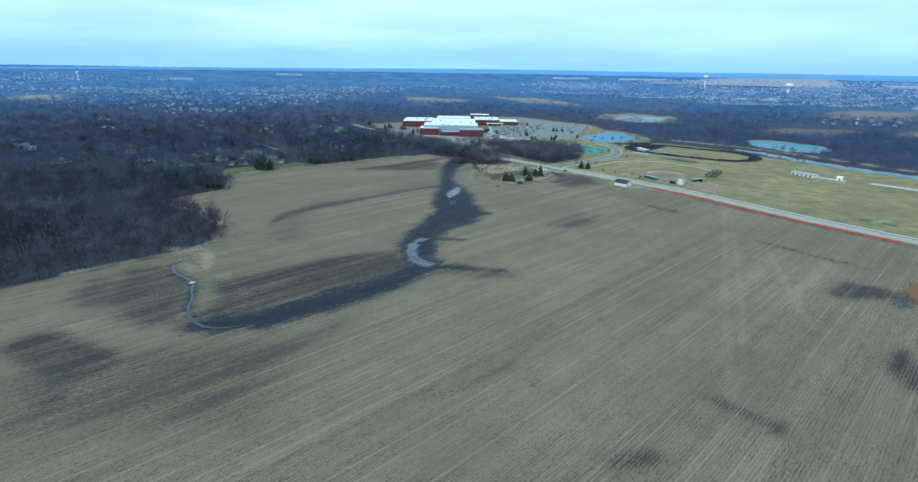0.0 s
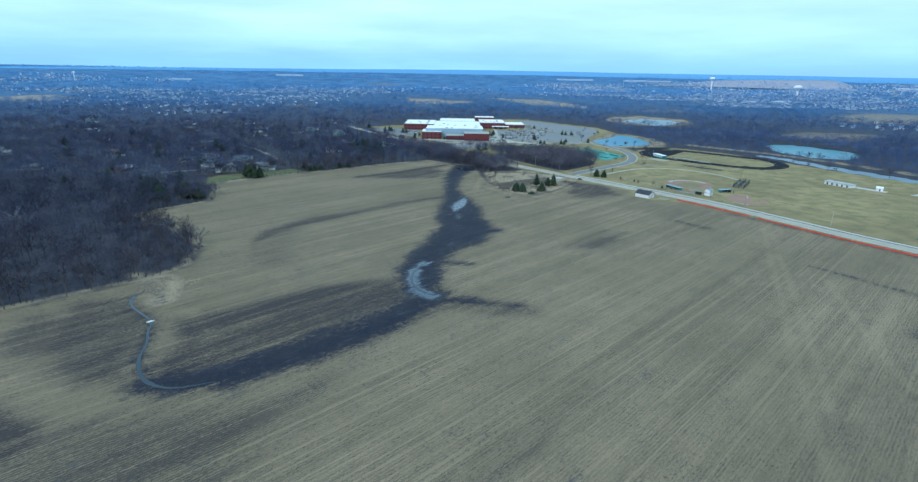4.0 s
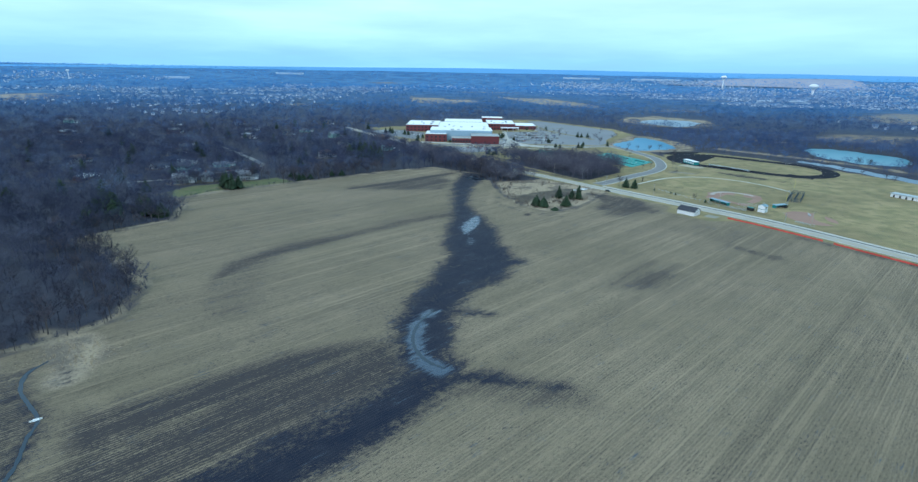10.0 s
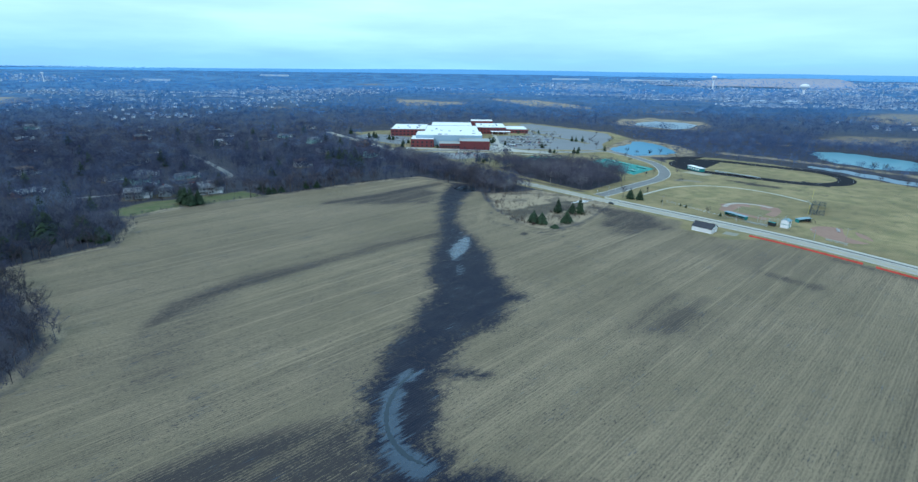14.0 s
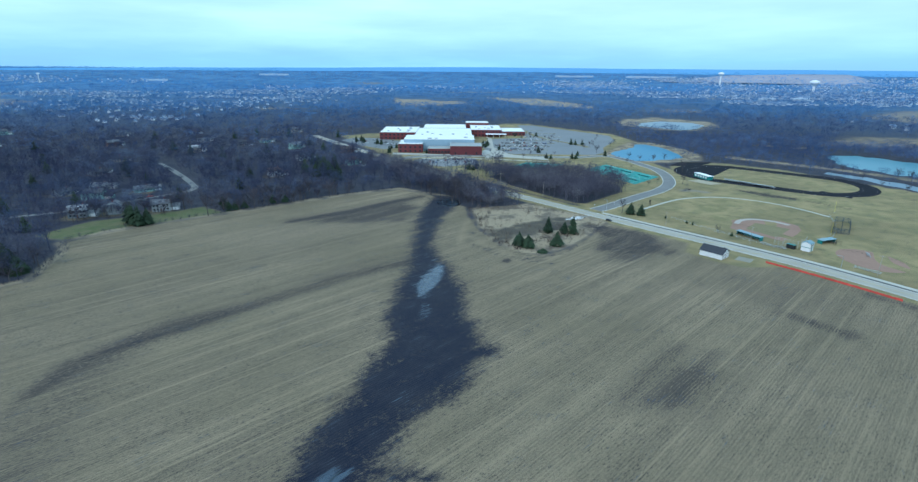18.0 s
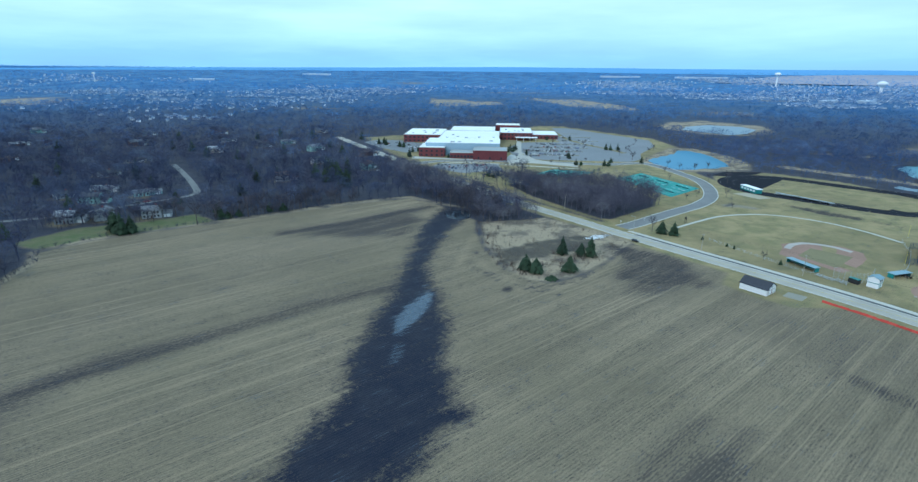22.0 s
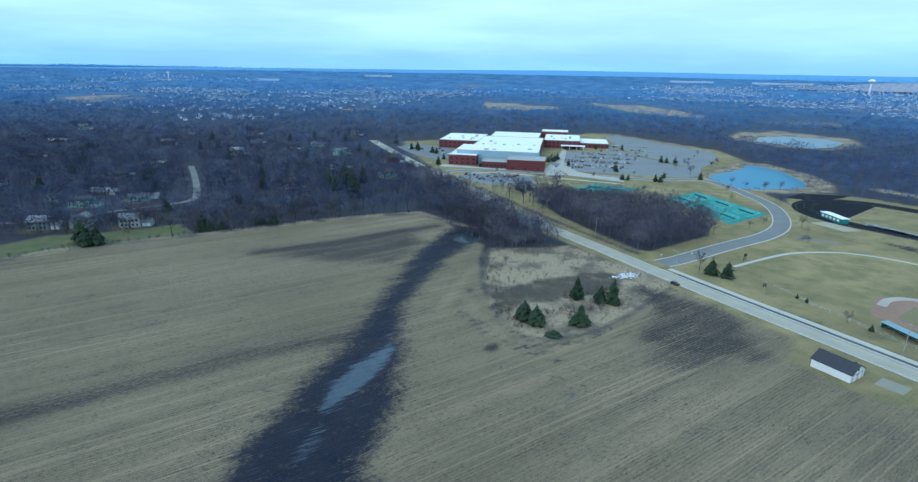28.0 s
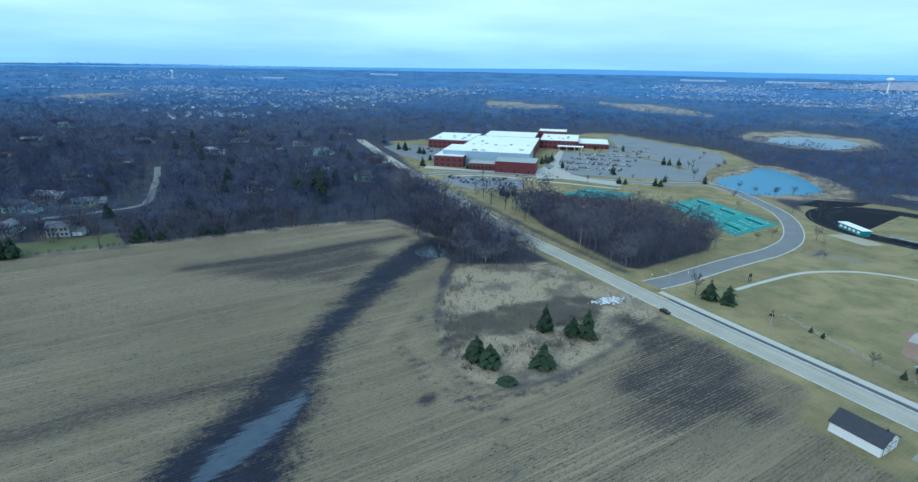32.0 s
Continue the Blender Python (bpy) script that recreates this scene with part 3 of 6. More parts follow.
gx = spread(-4500, -230, 300, 4600, 2.5, 1.08)
gy = spread(-1500, 70, 680, 4700, 2.5, 1.06)
GX, GY = np.meshgrid(gx, gy)
GZ = depth(GX, GY) + 0.03 * np.sin(GX * 0.21 + 1.3 * np.sin(GY * 0.11))
nx, ny = len(gx), len(gy)
idx = np.arange(nx * ny).reshape(ny, nx)
quads = np.stack([idx[:-1, :-1], idx[:-1, 1:], idx[1:, 1:], idx[1:, :-1]], -1).reshape(-1, 4)
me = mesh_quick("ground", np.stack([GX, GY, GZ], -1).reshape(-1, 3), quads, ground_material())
me.shade_smooth()
field_in = step(sd_polygon(GX, GY, FIELD), 4)
lawn = np.maximum(step(sd_polygon(GX, GY, LAWN_PARK), 4), step(sd_polygon(GX, GY, LAWN_HOUSE), 5))
lawn = np.maximum(lawn, step(sd_polygon(GX, GY, SCHOOLYARD), 10))
for hx, hy, a in HOUSES:
    lawn = np.maximum(lawn, 0.55 * step(np.hypot((GX - hx) * 0.7, GY - hy + 4) - 9, 5))
lawn = np.maximum(lawn, step(sd_line(GX, GY, [(x, y, 17) for x, y in SIDE]), 5))
lawn = np.maximum(lawn, step(sd_polygon(GX, GY, [(139, 490), (150, 510), (176, 486), (198, 458), (180, 466), (160, 466), (150, 474)]), 3))
lawn = np.maximum(lawn, step(sd_polygon(GX, GY, LOOP), 5)) * (1 - step(sd_polygon(GX, GY, COPSE) + 4, 3))
lawn = np.maximum(lawn, step(sd_line(GX, GY, [(x, y, 11) for x, y in ROAD]), 4) * (1 - 0.75 * step(760 - GY, 60)))
weed = np.maximum(step(sd_polygon(GX, GY, WEEDS), 5), step(sd_polygon(GX, GY, [(185, 840), (215, 895), (250, 950), (275, 950), (300, 890), (300, 840), (285, 800), (240, 785), (200, 785)]), 8))
weed = np.maximum(weed, 0.9 * step(sd_line(GX, GY, [(-165, 292, 3), (-150, 285, 9), (-138, 275, 8), (-135, 262, 6)]), 7))
for poly in TAN_FAR:
    weed = np.maximum(weed, step(sd_polygon(GX, GY, poly), 14))
weed = np.maximum(weed, step(sd_line(GX, GY, [(330, 822, 9), (395, 757, 8), (428, 716, 6), (447, 684, 6), (470, 640, 6), (492, 592, 6), (570, 490, 6)]), 5))
for line_ in ([(560, 977, 6), (640, 905, 7), (712, 846, 6)], [(405, 930, 7), (470, 900, 6)], [(660, 1010, 5), (760, 960, 5)]):
    weed = np.maximum(weed, 0.8 * step(sd_line(GX, GY, line_), 8))
for poly in BROWN_FAR:
    weed = np.maximum(weed, 0.6 * step(sd_polygon(GX, GY, poly), 30))
weed = np.maximum(weed, 0.65 * step(sd_line(GX, GY, [(-217, 505, 3), (-186, 540, 2), (-150, 568, 4), (-120, 592, 5), (-90, 617, 5), (-60, 637, 5), (-38, 649, 4), (-12, 630, 4), (6, 622, 2)]), 3))
weed = np.maximum(weed, 0.7 * step(sd_line(GX, GY, [(x - 3, y + 1, 3.5) for x, y in FIELD[1:14]]), 3))
wet = np.maximum.reduce([step(sd_line(GX, GY, DRAIN), 8)] + [step(sd_line(GX, GY, a), 6) for a in ARMS] + [0.8 * step(sd_line(GX, GY, a), 2.0) for a in RUTS])
damp = np.maximum.reduce([(0.8 if k == 0 else 0.85) * step(sd_line(GX, GY, a), 8) for k, a in enumerate(DAMP)] + [0.6 * step(sd_line(GX, GY, DRAIN), 24)] + [k * step(sd_polygon(GX, GY, q), s) for q, k, s in DAMP_AREAS])
worn = np.maximum.reduce([step(sd_line(GX, GY, a), 2.5) for a in WORN])
pool = np.maximum.reduce([step(sd_line(GX, GY, [(x, y, w * (1.4 if w > 1.3 else 0.8)) for x, y, w in a]), 3.2) for a in POOLS])
wet = np.maximum(wet, np.maximum.reduce([step(sd_line(GX, GY, [(x, y, w + 2) for x, y, w in a]), 4) for a in POOLS]))
known = np.maximum.reduce([field_in, lawn, weed])
# the deep attribute grows with distance and sets how much haze is painted in
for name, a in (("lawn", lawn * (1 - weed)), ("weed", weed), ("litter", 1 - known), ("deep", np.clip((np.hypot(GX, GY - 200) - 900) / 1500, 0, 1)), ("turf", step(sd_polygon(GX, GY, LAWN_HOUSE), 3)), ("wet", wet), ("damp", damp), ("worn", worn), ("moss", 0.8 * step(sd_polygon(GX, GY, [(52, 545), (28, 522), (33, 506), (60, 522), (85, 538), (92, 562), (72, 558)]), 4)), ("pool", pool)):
    me.attributes.new(name, "FLOAT", "POINT").data.foreach_set("value", a.astype(np.float32).ravel())
ground = tagged(new("ground", me), "stubble field, dry lawns and leaf litter running to the horizon", "ground", kind="structure")


def sheet(name, outline, z, mat, label, category, kind="structure"):
    """A flat plate with an edge, laid on the ground."""
    bm = bmesh.new()
    top = [bm.verts.new((x, y, z)) for x, y in outline]
    low = [bm.verts.new((x, y, z - 0.3)) for x, y in outline]
    bm.faces.new(top)
    for i in range(len(top)):
        j = (i + 1) % len(top)
        bm.faces.new((top[i], low[i], low[j], top[j]))
    bmesh.ops.recalc_face_normals(bm, faces=bm.faces)
    bmesh.ops.triangulate(bm, faces=[fc for fc in bm.faces if len(fc.verts) > 4])
    me = bpy.data.meshes.new(name)
    bm.to_mesh(me)
    bm.free()
    me.materials.append(mat)
    return tagged(new(name, me), label, category, kind=kind)


def smooth_line(pts, n=6):
    """Catmull-Rom through the points."""
    p = [np.array(q, float) for q in pts]
    p = [2 * p[0] - p[1]] + p + [2 * p[-1] - p[-2]]
    out = []
    for i in range(1, len(p) - 2):
        for k in range(n):
            t = k / n
            out.append(0.5 * (2 * p[i] + (p[i + 1] - p[i - 1]) * t + (2 * p[i - 1] - 5 * p[i] + 4 * p[i + 1] - p[i + 2]) * t * t + (3 * p[i] - p[i - 1] - 3 * p[i + 1] + p[i + 2]) * t ** 3))
    out.append(p[-2])
    return np.array(out)


def strip(name, line, a, b, z, mat, label, category, closed=False, kind="structure", drop=0.25):
    """A band along a line, from a to b metres to the right of it, with its sides."""
    q = np.array(line)[:, :2]
    d = (np.roll(q, -1, 0) - np.roll(q, 1, 0)) if closed else np.gradient(q, axis=0)
    d /= np.linalg.norm(d, axis=1)[:, None]
    nrm = np.stack([d[:, 1], -d[:, 0]], 1)
    l0, r0 = q + nrm * a, q + nrm * b
    k = len(q)
    verts = [(*p, z - drop) for p in l0] + [(*p, z) for p in l0] + [(*p, z) for p in r0] + [(*p, z - drop) for p in r0]
    faces = []
    for i in range(k if closed else k - 1):
        j = (i + 1) % k
        for s in range(3):
            faces.append((s * k + i, (s + 1) * k + i, (s + 1) * k + j, s * k + j))
    ob = new(name, mesh_from(name, verts, faces, [mat]))
    return tagged(ob, label, category, kind=kind)


road_line = smooth_line(ROAD)
M_path = material("weathered path concrete", (0.46, 0.44, 0.385), 0.9, 0.18, 0.4, 0.2)
strip("road", road_line, -5.2, 5.2, 0.06, M_asphalt, "pale grey two-lane country road", "road")
ri = 43  # first point of the line past the junction
strip("road_shoulder", road_line[ri:], -7.1, -5.2, 0.05, M_shoulder, "dark asphalt shoulder beside the road", "road")
strip("pavement", road_line[ri - 1:], -10.3, -7.3, 0.1, M_path, "pale concrete path along the road", "pavement")
strip("centre_line", road_line, -0.12, 0.12, 0.07, material("yellow road paint", (0.55, 0.4, 0.1), 0.7), "worn yellow centre line", "road marking", drop=0.006)
M_patch = material("tar-sealed asphalt", (0.37, 0.345, 0.295), 0.85, 0.25, 0.3, 0.2)
for o in (-3.6, -1.7, 1.7, 3.6):
    strip("wheel_track", road_line, o - 0.3, o + 0.3, 0.066, M_patch, "darker wheel track worn along the road", "road marking", drop=0.004)
for o in (-4.85, 4.85):
    strip("edge_line", road_line, o - 0.09, o + 0.09, 0.07, material("white edge paint", (0.7, 0.7, 0.68), 0.7, 0.2, 1.0), "worn white edge line of the road", "road marking", drop=0.006)
side_line = smooth_line(SIDE)
strip("side_road", side_line, -5.0, 5.0, 0.055, M_drive, "grey asphalt drive curving to the school", "road")
for a, b in ((-5.6, -5.0), (5.0, 5.6)):
    strip("kerb", side_line, a, b, 0.19, M_concrete, "pale concrete kerb along the school drive", "kerb")
ball_path = smooth_line([(147, 585), (163, 599), (182, 614), (198, 621), (216, 624), (235, 619), (252, 606), (264, 588), (272, 566)])
strip("footpath", ball_path, -1.05, 1.05, 0.05, M_path, "curved concrete footpath round the ball field", "path")

# water
for name, poly, z, mat, label in (("pond", POND, -0.55, M_pond, "blue retention pond with grassy banks"), ("lake", QUARRY, -0.5, M_river, "turquoise flooded quarry lake"), ("marsh_water", MARSH, 0.05, M_channel, "pale shallow marsh pond"), ("field_pool", HEADPOOL, -0.42, M_puddle, "dark flooded corner of the field")):
    c = np.mean(poly, axis=0)
    grown = [tuple(c + (np.array(p) - c) * (1.0 if z > 0 else 1.12)) for p in poly]
    bm = bmesh.new()
    bm.faces.new([bm.verts.new((x, y, z)) for x, y in grown])
    bmesh.ops.recalc_face_normals(bm, faces=bm.faces)
    bmesh.ops.triangulate(bm, faces=bm.faces)
    me = bpy.data.meshes.new(name)
    bm.to_mesh(me)
    bm.free()
    me.materials.append(mat)
    tagged(new(name, me), label, "water", kind="structure")


def ribbon(name, line, mat, label, lift=0.05):
    """A narrow sheet of water that follows the ground; line: x, y, half width."""
    q = smooth_line(line, 8)
    d = np.gradient(q[:, :2], axis=0)
    d /= np.linalg.norm(d, axis=1)[:, None]
    nrm = np.stack([d[:, 1], -d[:, 0]], 1)
    verts = []
    for (x, y, w), (nx_, ny_) in zip(q, nrm):
        w = w * random.uniform(0.4, 0.8)
        z = float(depth(np.array([x]), np.array([y]))[0]) + lift
        verts += [(x - nx_ * w, y - ny_ * w, z), (x + nx_ * w, y + ny_ * w, z)]
    faces = [(2 * i, 2 * i + 1, 2 * i + 3, 2 * i + 2) for i in range(len(q) - 1)]
    return tagged(new(name, mesh_from(name, verts, faces, [mat])), label, "water", kind="structure")


M_stream = water_material("muddy stream water", (0.03, 0.045, 0.06), 0.12)
ribbon("stream", [(-84, 199, 0.3), (-95, 195, 0.8), (-104, 197, 1.2), (-111, 203, 1.1), (-117, 213, 1.0), (-120, 223, 0.9), (-125, 233, 0.9), (-128, 241, 0.8), (-136, 248, 0.9), (-144, 255, 1.0), (-149, 264, 1.1), (-148, 272, 0.5)], M_stream, "narrow muddy stream winding out of the wood", 0.07)
ribbon("stream", [(-20, 318, 0.3), (-25, 308, 0.8), (-27, 296, 1.1), (-25, 285, 1.0), (-20, 277, 1.2), (-14, 273, 0.5)], M_stream, "shallow water lying in the field's drain", 0.07)
rv = smooth_line([(x, y) for x, y, w in RIVER])
strip("river", rv, -13, 13, -0.55, M_channel, "pale blue channel beyond the sports ground", "water", drop=0.01)


# ---- parts ----
def part(name, bm, mat, parent, label=""):
    me = bpy.data.meshes.new(name)
    bm.to_mesh(me)
    bm.free()
    me.materials.append(mat)
    ob = new(name, me)
    ob.parent = parent
    if label:
        ob["label"] = label
    return ob


def part_mesh(name, me, parent, label=""):
    ob = new(name, me)
    ob.parent = parent
    if label:
        ob["label"] = label
    return ob


def box(bm, x0, x1, y0, y1, z0, z1, bevel=0.0):
    r = bmesh.ops.create_cube(bm, size=1.0, matrix=Matrix.Translation(((x0 + x1) / 2, (y0 + y1) / 2, (z0 + z1) / 2)) @ Matrix.Diagonal((x1 - x0, y1 - y0, z1 - z0, 1)))
    if bevel:
        es = list({e for v in r["verts"] for e in v.link_edges})
        bmesh.ops.bevel(bm, geom=es, offset=bevel, segments=1, affect="EDGES")
    return bm


def boxes(*specs, bevel=0.0):
    bm = bmesh.new()
    for s in specs:
        box(bm, *s, bevel=bevel)
    return bm


def tube(bm, a, b, ra, rb, sides=6):
    a, b = Vector(a), Vector(b)
    d = b - a
    m = Matrix.Translation((a + b) / 2) @ d.to_track_quat("Z", "Y").to_matrix().to_4x4()
    bmesh.ops.create_cone(bm, cap_ends=True, segments=sides, radius1=ra, radius2=rb, depth=d.length, matrix=m)
    return bm


def thing(name, x, y, z=0.0, turn=0.0, label="", category="", group=""):
    ob = new(name)
    ob.matrix_basis = pose(x, y, z, 0, 0, turn)
    ob.empty_display_size = 0.5
    return tagged(ob, label, category, group)


# ---- trees ----
def limb_arrays(a, b, ra, rb, sides, base):
    a, b = np.array(a, float), np.array(b, float)
    d = (b - a) / (np.linalg.norm(b - a) + 1e-9)
    u = np.cross(d, (0.3, 0.9, 0.2))
    u /= np.linalg.norm(u) + 1e-9
    w = np.cross(d, u)
    v, f = [], []
    for c, r in ((a, ra), (b, rb)):
        for k in range(sides):
            t = 2 * math.pi * k / sides
            v.append(c + r * (math.cos(t) * u + math.sin(t) * w))
    for k in range(sides):
        j = (k + 1) % sides
        f += [(base + k, base + j, base + sides + j), (base + k, base + sides + j, base + sides + k)]
    return v, f


def bare_tree(rng, h, limbs=9, twigs=220, wide=0.33, width=0.09, sides=4, bushy=False, stout=0.018):
    """Trunk and crown of a leafless tree, as two pairs of arrays."""
    tv, tf, cv, cf = [], [], [], []
    lean = (rng.uniform(-0.06, 0.06) * h, rng.uniform(-0.06, 0.06) * h)
    top = np.array((lean[0], lean[1], h * 0.62))
    knee = np.array((lean[0] * 0.3, lean[1] * 0.3, h * 0.3))
    r0 = h * stout
    if not bushy:
        for a, b, ra, rb in (((0, 0, -0.3), knee, r0 * 1.25, r0 * 0.8), (knee, top, r0 * 0.8, r0 * 0.3)):
            v, f = limb_arrays(a, b, ra, rb, sides + 1, len(tv))
            tv += v
            tf += f
    tips = []
    for k in range(limbs):
        t = 0.2 + 0.8 * (k + rng.random()) / limbs
        root = knee + (top - knee) * t if not bushy else np.array((0, 0, 0.1))
        az = 2.4 * k + rng.uniform(-0.5, 0.5)
        reach = h * wide * (1.15 - 0.45 * t) * rng.uniform(0.75, 1.15)
        rise = h * (0.2 + 0.18 * t) * rng.uniform(0.7, 1.2) if not bushy else h * rng.uniform(0.5, 0.85)
        tip = root + np.array((math.cos(az) * reach, math.sin(az) * reach, rise))
        mid = (root + tip) / 2 + np.array((0, 0, -0.04 * h))
        for a, b, ra, rb in ((root, mid, r0 * 0.42, r0 * 0.26), (mid, tip, r0 * 0.26, r0 * 0.08)):
            v, f = limb_arrays(a, b, ra, rb, 3, len(cv))
            cv += v
            cf += f
        tips.append((root, mid, tip))
    for k in range(twigs):
        root, mid, tip = tips[k % len(tips)]
        s = rng.random() ** 0.7
        p = mid + (tip - mid) * s if rng.random() < 0.75 else root + (mid - root) * (0.4 + 0.6 * s)
        d = np.array((rng.gauss(0, 1), rng.gauss(0, 1), rng.gauss(0.55, 0.7)))
        d += 0.7 * (tip - root) / np.linalg.norm(tip - root)
        d /= np.linalg.norm(d)
        ln = h * rng.uniform(0.07, 0.17)
        q = p + d * ln
        u = np.cross(d, (rng.gauss(0, 1), rng.gauss(0, 1), rng.gauss(0, 1)))
        u *= width * rng.uniform(0.6, 1.3) / (np.linalg.norm(u) + 1e-9)
        fork = p + d * ln * 0.45 + u * 5 + d * ln * 0.4
        base = len(cv)
        cv += [p - u, p + u, q, p + d * ln * 0.3, p + d * ln * 0.3 + u * 1.5, fork]
        cf += [(base, base + 1, base + 2), (base + 3, base + 4, base + 5)]
    return (np.array(tv), np.array(tf)), (np.array(cv), np.array(cf))


def tree_things(rng):
    """Six leafless trees to copy."""
    made = []
    for k in range(6):
        h = (15, 12, 17, 13, 10, 14)[k]
        (tv, tf), (cv, cf) = bare_tree(rng, h, 11, 420, (0.33, 0.38, 0.28, 0.36, 0.42, 0.3)[k], 0.05)
        t = thing("bare_tree", 0, -900 - 30 * k, label="leafless deciduous tree with a fine grey-brown crown", category="tree", group="bare trees along the field edge")
        part_mesh("trunk", mesh_from("trunk", tv, tf.tolist(), [M_bark], True), t)
        part_mesh("crown", mesh_from("crown", cv, cf.tolist(), [M_twig]), t)
        made.append(t)
    return made


def scatter(rng, kinds, places, name, mat, label, category="woodland", broad=38):
    """Many joined trees as one mesh; places: x, y, size."""
    vs, fs, tones, base = [], [], [], 0
    for x, y, s in places:
        v, f = kinds[rng.randrange(len(kinds))]
        a = rng.uniform(0, 6.283)
        c, sn = math.cos(a) * s, math.sin(a) * s
        w = np.empty_like(v)
        w[:, 0], w[:, 1], w[:, 2] = v[:, 0] * c - v[:, 1] * sn + x, v[:, 0] * sn + v[:, 1] * c + y, v[:, 2] * s
        vs.append(w)
        stand = 0.5 + 0.55 * noise.noise(Vector((x / broad, y / broad, 1))) + 0.5 * noise.noise(Vector((x / broad / 3.2, y / broad / 3.2, 4)))
        tones.append(np.full(len(v), np.clip(-0.02 + 0.5 * rng.random() ** 1.4 + 0.46 * stand, 0, 1), np.float32))
        fs.append(f + base)
        base += len(v)
    V = np.concatenate(vs)
    V[:, 2] += rise(V[:, 0], V[:, 1])
    me = mesh_quick(name, V, np.concatenate(fs), mat)
    me.attributes.new("tone", "FLOAT", "POINT").data.foreach_set("value", np.concatenate(tones))
    return tagged(new(name, me), label, category, kind="stuff")


def joined(tree):
    (tv, tf), (cv, cf) = tree
    return (np.concatenate([tv, cv]), np.concatenate([tf, cf + len(tv)])) if len(tv) else (cv, cf)


def dome_tree(rng, h, twigs, wide, width, limbs=4):
    """A leafless tree whose fine twigs fill a rounded, uneven crown."""
    tv, tf = limb_arrays((0, 0, -0.3), (0, 0, h * 0.5), h * 0.012, h * 0.007, 3, 0)
    tf = list(tf)
    lobes = []
    for k in range(limbs):
        az = 2.4 * k + rng.uniform(-0.5, 0.5)
        c = np.array((math.cos(az) * h * wide * 0.46, math.sin(az) * h * wide * 0.46, h * rng.uniform(0.48, 0.74)))
        v, f = limb_arrays((0, 0, h * rng.uniform(0.25, 0.45)), c, h * 0.006, h * 0.003, 3, len(tv))
        tv += v
        tf += f
        lobes.append((c, h * wide * rng.uniform(0.42, 0.68), h * rng.uniform(0.16, 0.26)))
    for k in range(twigs):
        c, ra, rz = lobes[k % limbs]
        d = np.array((rng.gauss(0, 1), rng.gauss(0, 1), rng.gauss(0.35, 1)))
        d /= np.linalg.norm(d)
        s = rng.uniform(0.45, 0.9)
        p = c + d * np.array((ra, ra, rz)) * s
        d = d + np.array((rng.gauss(0, 0.5), rng.gauss(0, 0.5), 0.5 + rng.gauss(0, 0.4)))
        d /= np.linalg.norm(d)
        q = p + d * h * rng.uniform(0.06, 0.12)
        u = np.cross(d, (rng.gauss(0, 1), rng.gauss(0, 1), rng.gauss(0, 1)))
        u *= width * rng.uniform(0.6, 1.3) / (np.linalg.norm(u) + 1e-9)
        b = len(tv)
        tv += [p - u, p + u, q]
        tf += [(b, b + 1, b + 2)]
    return np.array(tv), np.array(tf)


rng = random.Random(5)
NOT_WOOD = [SCHOOLYARD, POND, QUARRY, [(x - 14, y - 24) for x, y in QUARRY], [(x - 16, y - 48) for x, y in MARSH], LAWN_PARK, LAWN_HOUSE, WEEDS, MARSH, FIELD] + TAN_FAR + BROWN_FAR
STREET = [(-290, 552), (-261, 570), (-243, 592), (-218, 622), (-209, 641), (-223, 666), (-268, 724), (-300, 762)]


def free_of(px, py, gap=3.0):
    ok = np.ones(px.shape, bool)
    for poly in NOT_WOOD:
        ok &= sd_polygon(px, py, poly) > gap
    ok &= sd_line(px, py, [(x, y, 12 if y < 930 else 4 if y < 980 else 1) for x, y in ROAD]) > gap
    ok &= sd_line(px, py, [(x, y, 5) for x, y in STREET]) > 1
    ok &= sd_line(px, py, [(x, y, w + 6) for x, y, w in RIVER]) > gap
    for hx, hy, a in HOUSES:
        ok &= np.hypot(px - hx, py - hy) > 8.0
    return ok


def places(rng, x0, x1, y0, y1, space, size, keep=None, gap=3.0):
    """A jittered grid of tree places that keeps clear of the open ground."""
    xs, ys = np.meshgrid(np.arange(x0, x1, space), np.arange(y0, y1, space))
    r = np.random.RandomState(rng.randrange(9999))
    xs, ys = (xs + r.uniform(-0.48, 0.48, xs.shape) * space).ravel(), (ys + r.uniform(-0.48, 0.48, ys.shape) * space).ravel()
    ok = free_of(xs, ys, gap)
    if keep is not None:
        ok &= keep(xs, ys)
    s = size * r.uniform(0.62, 1.28, xs.shape)
    return list(zip(xs[ok], ys[ok], s[ok]))


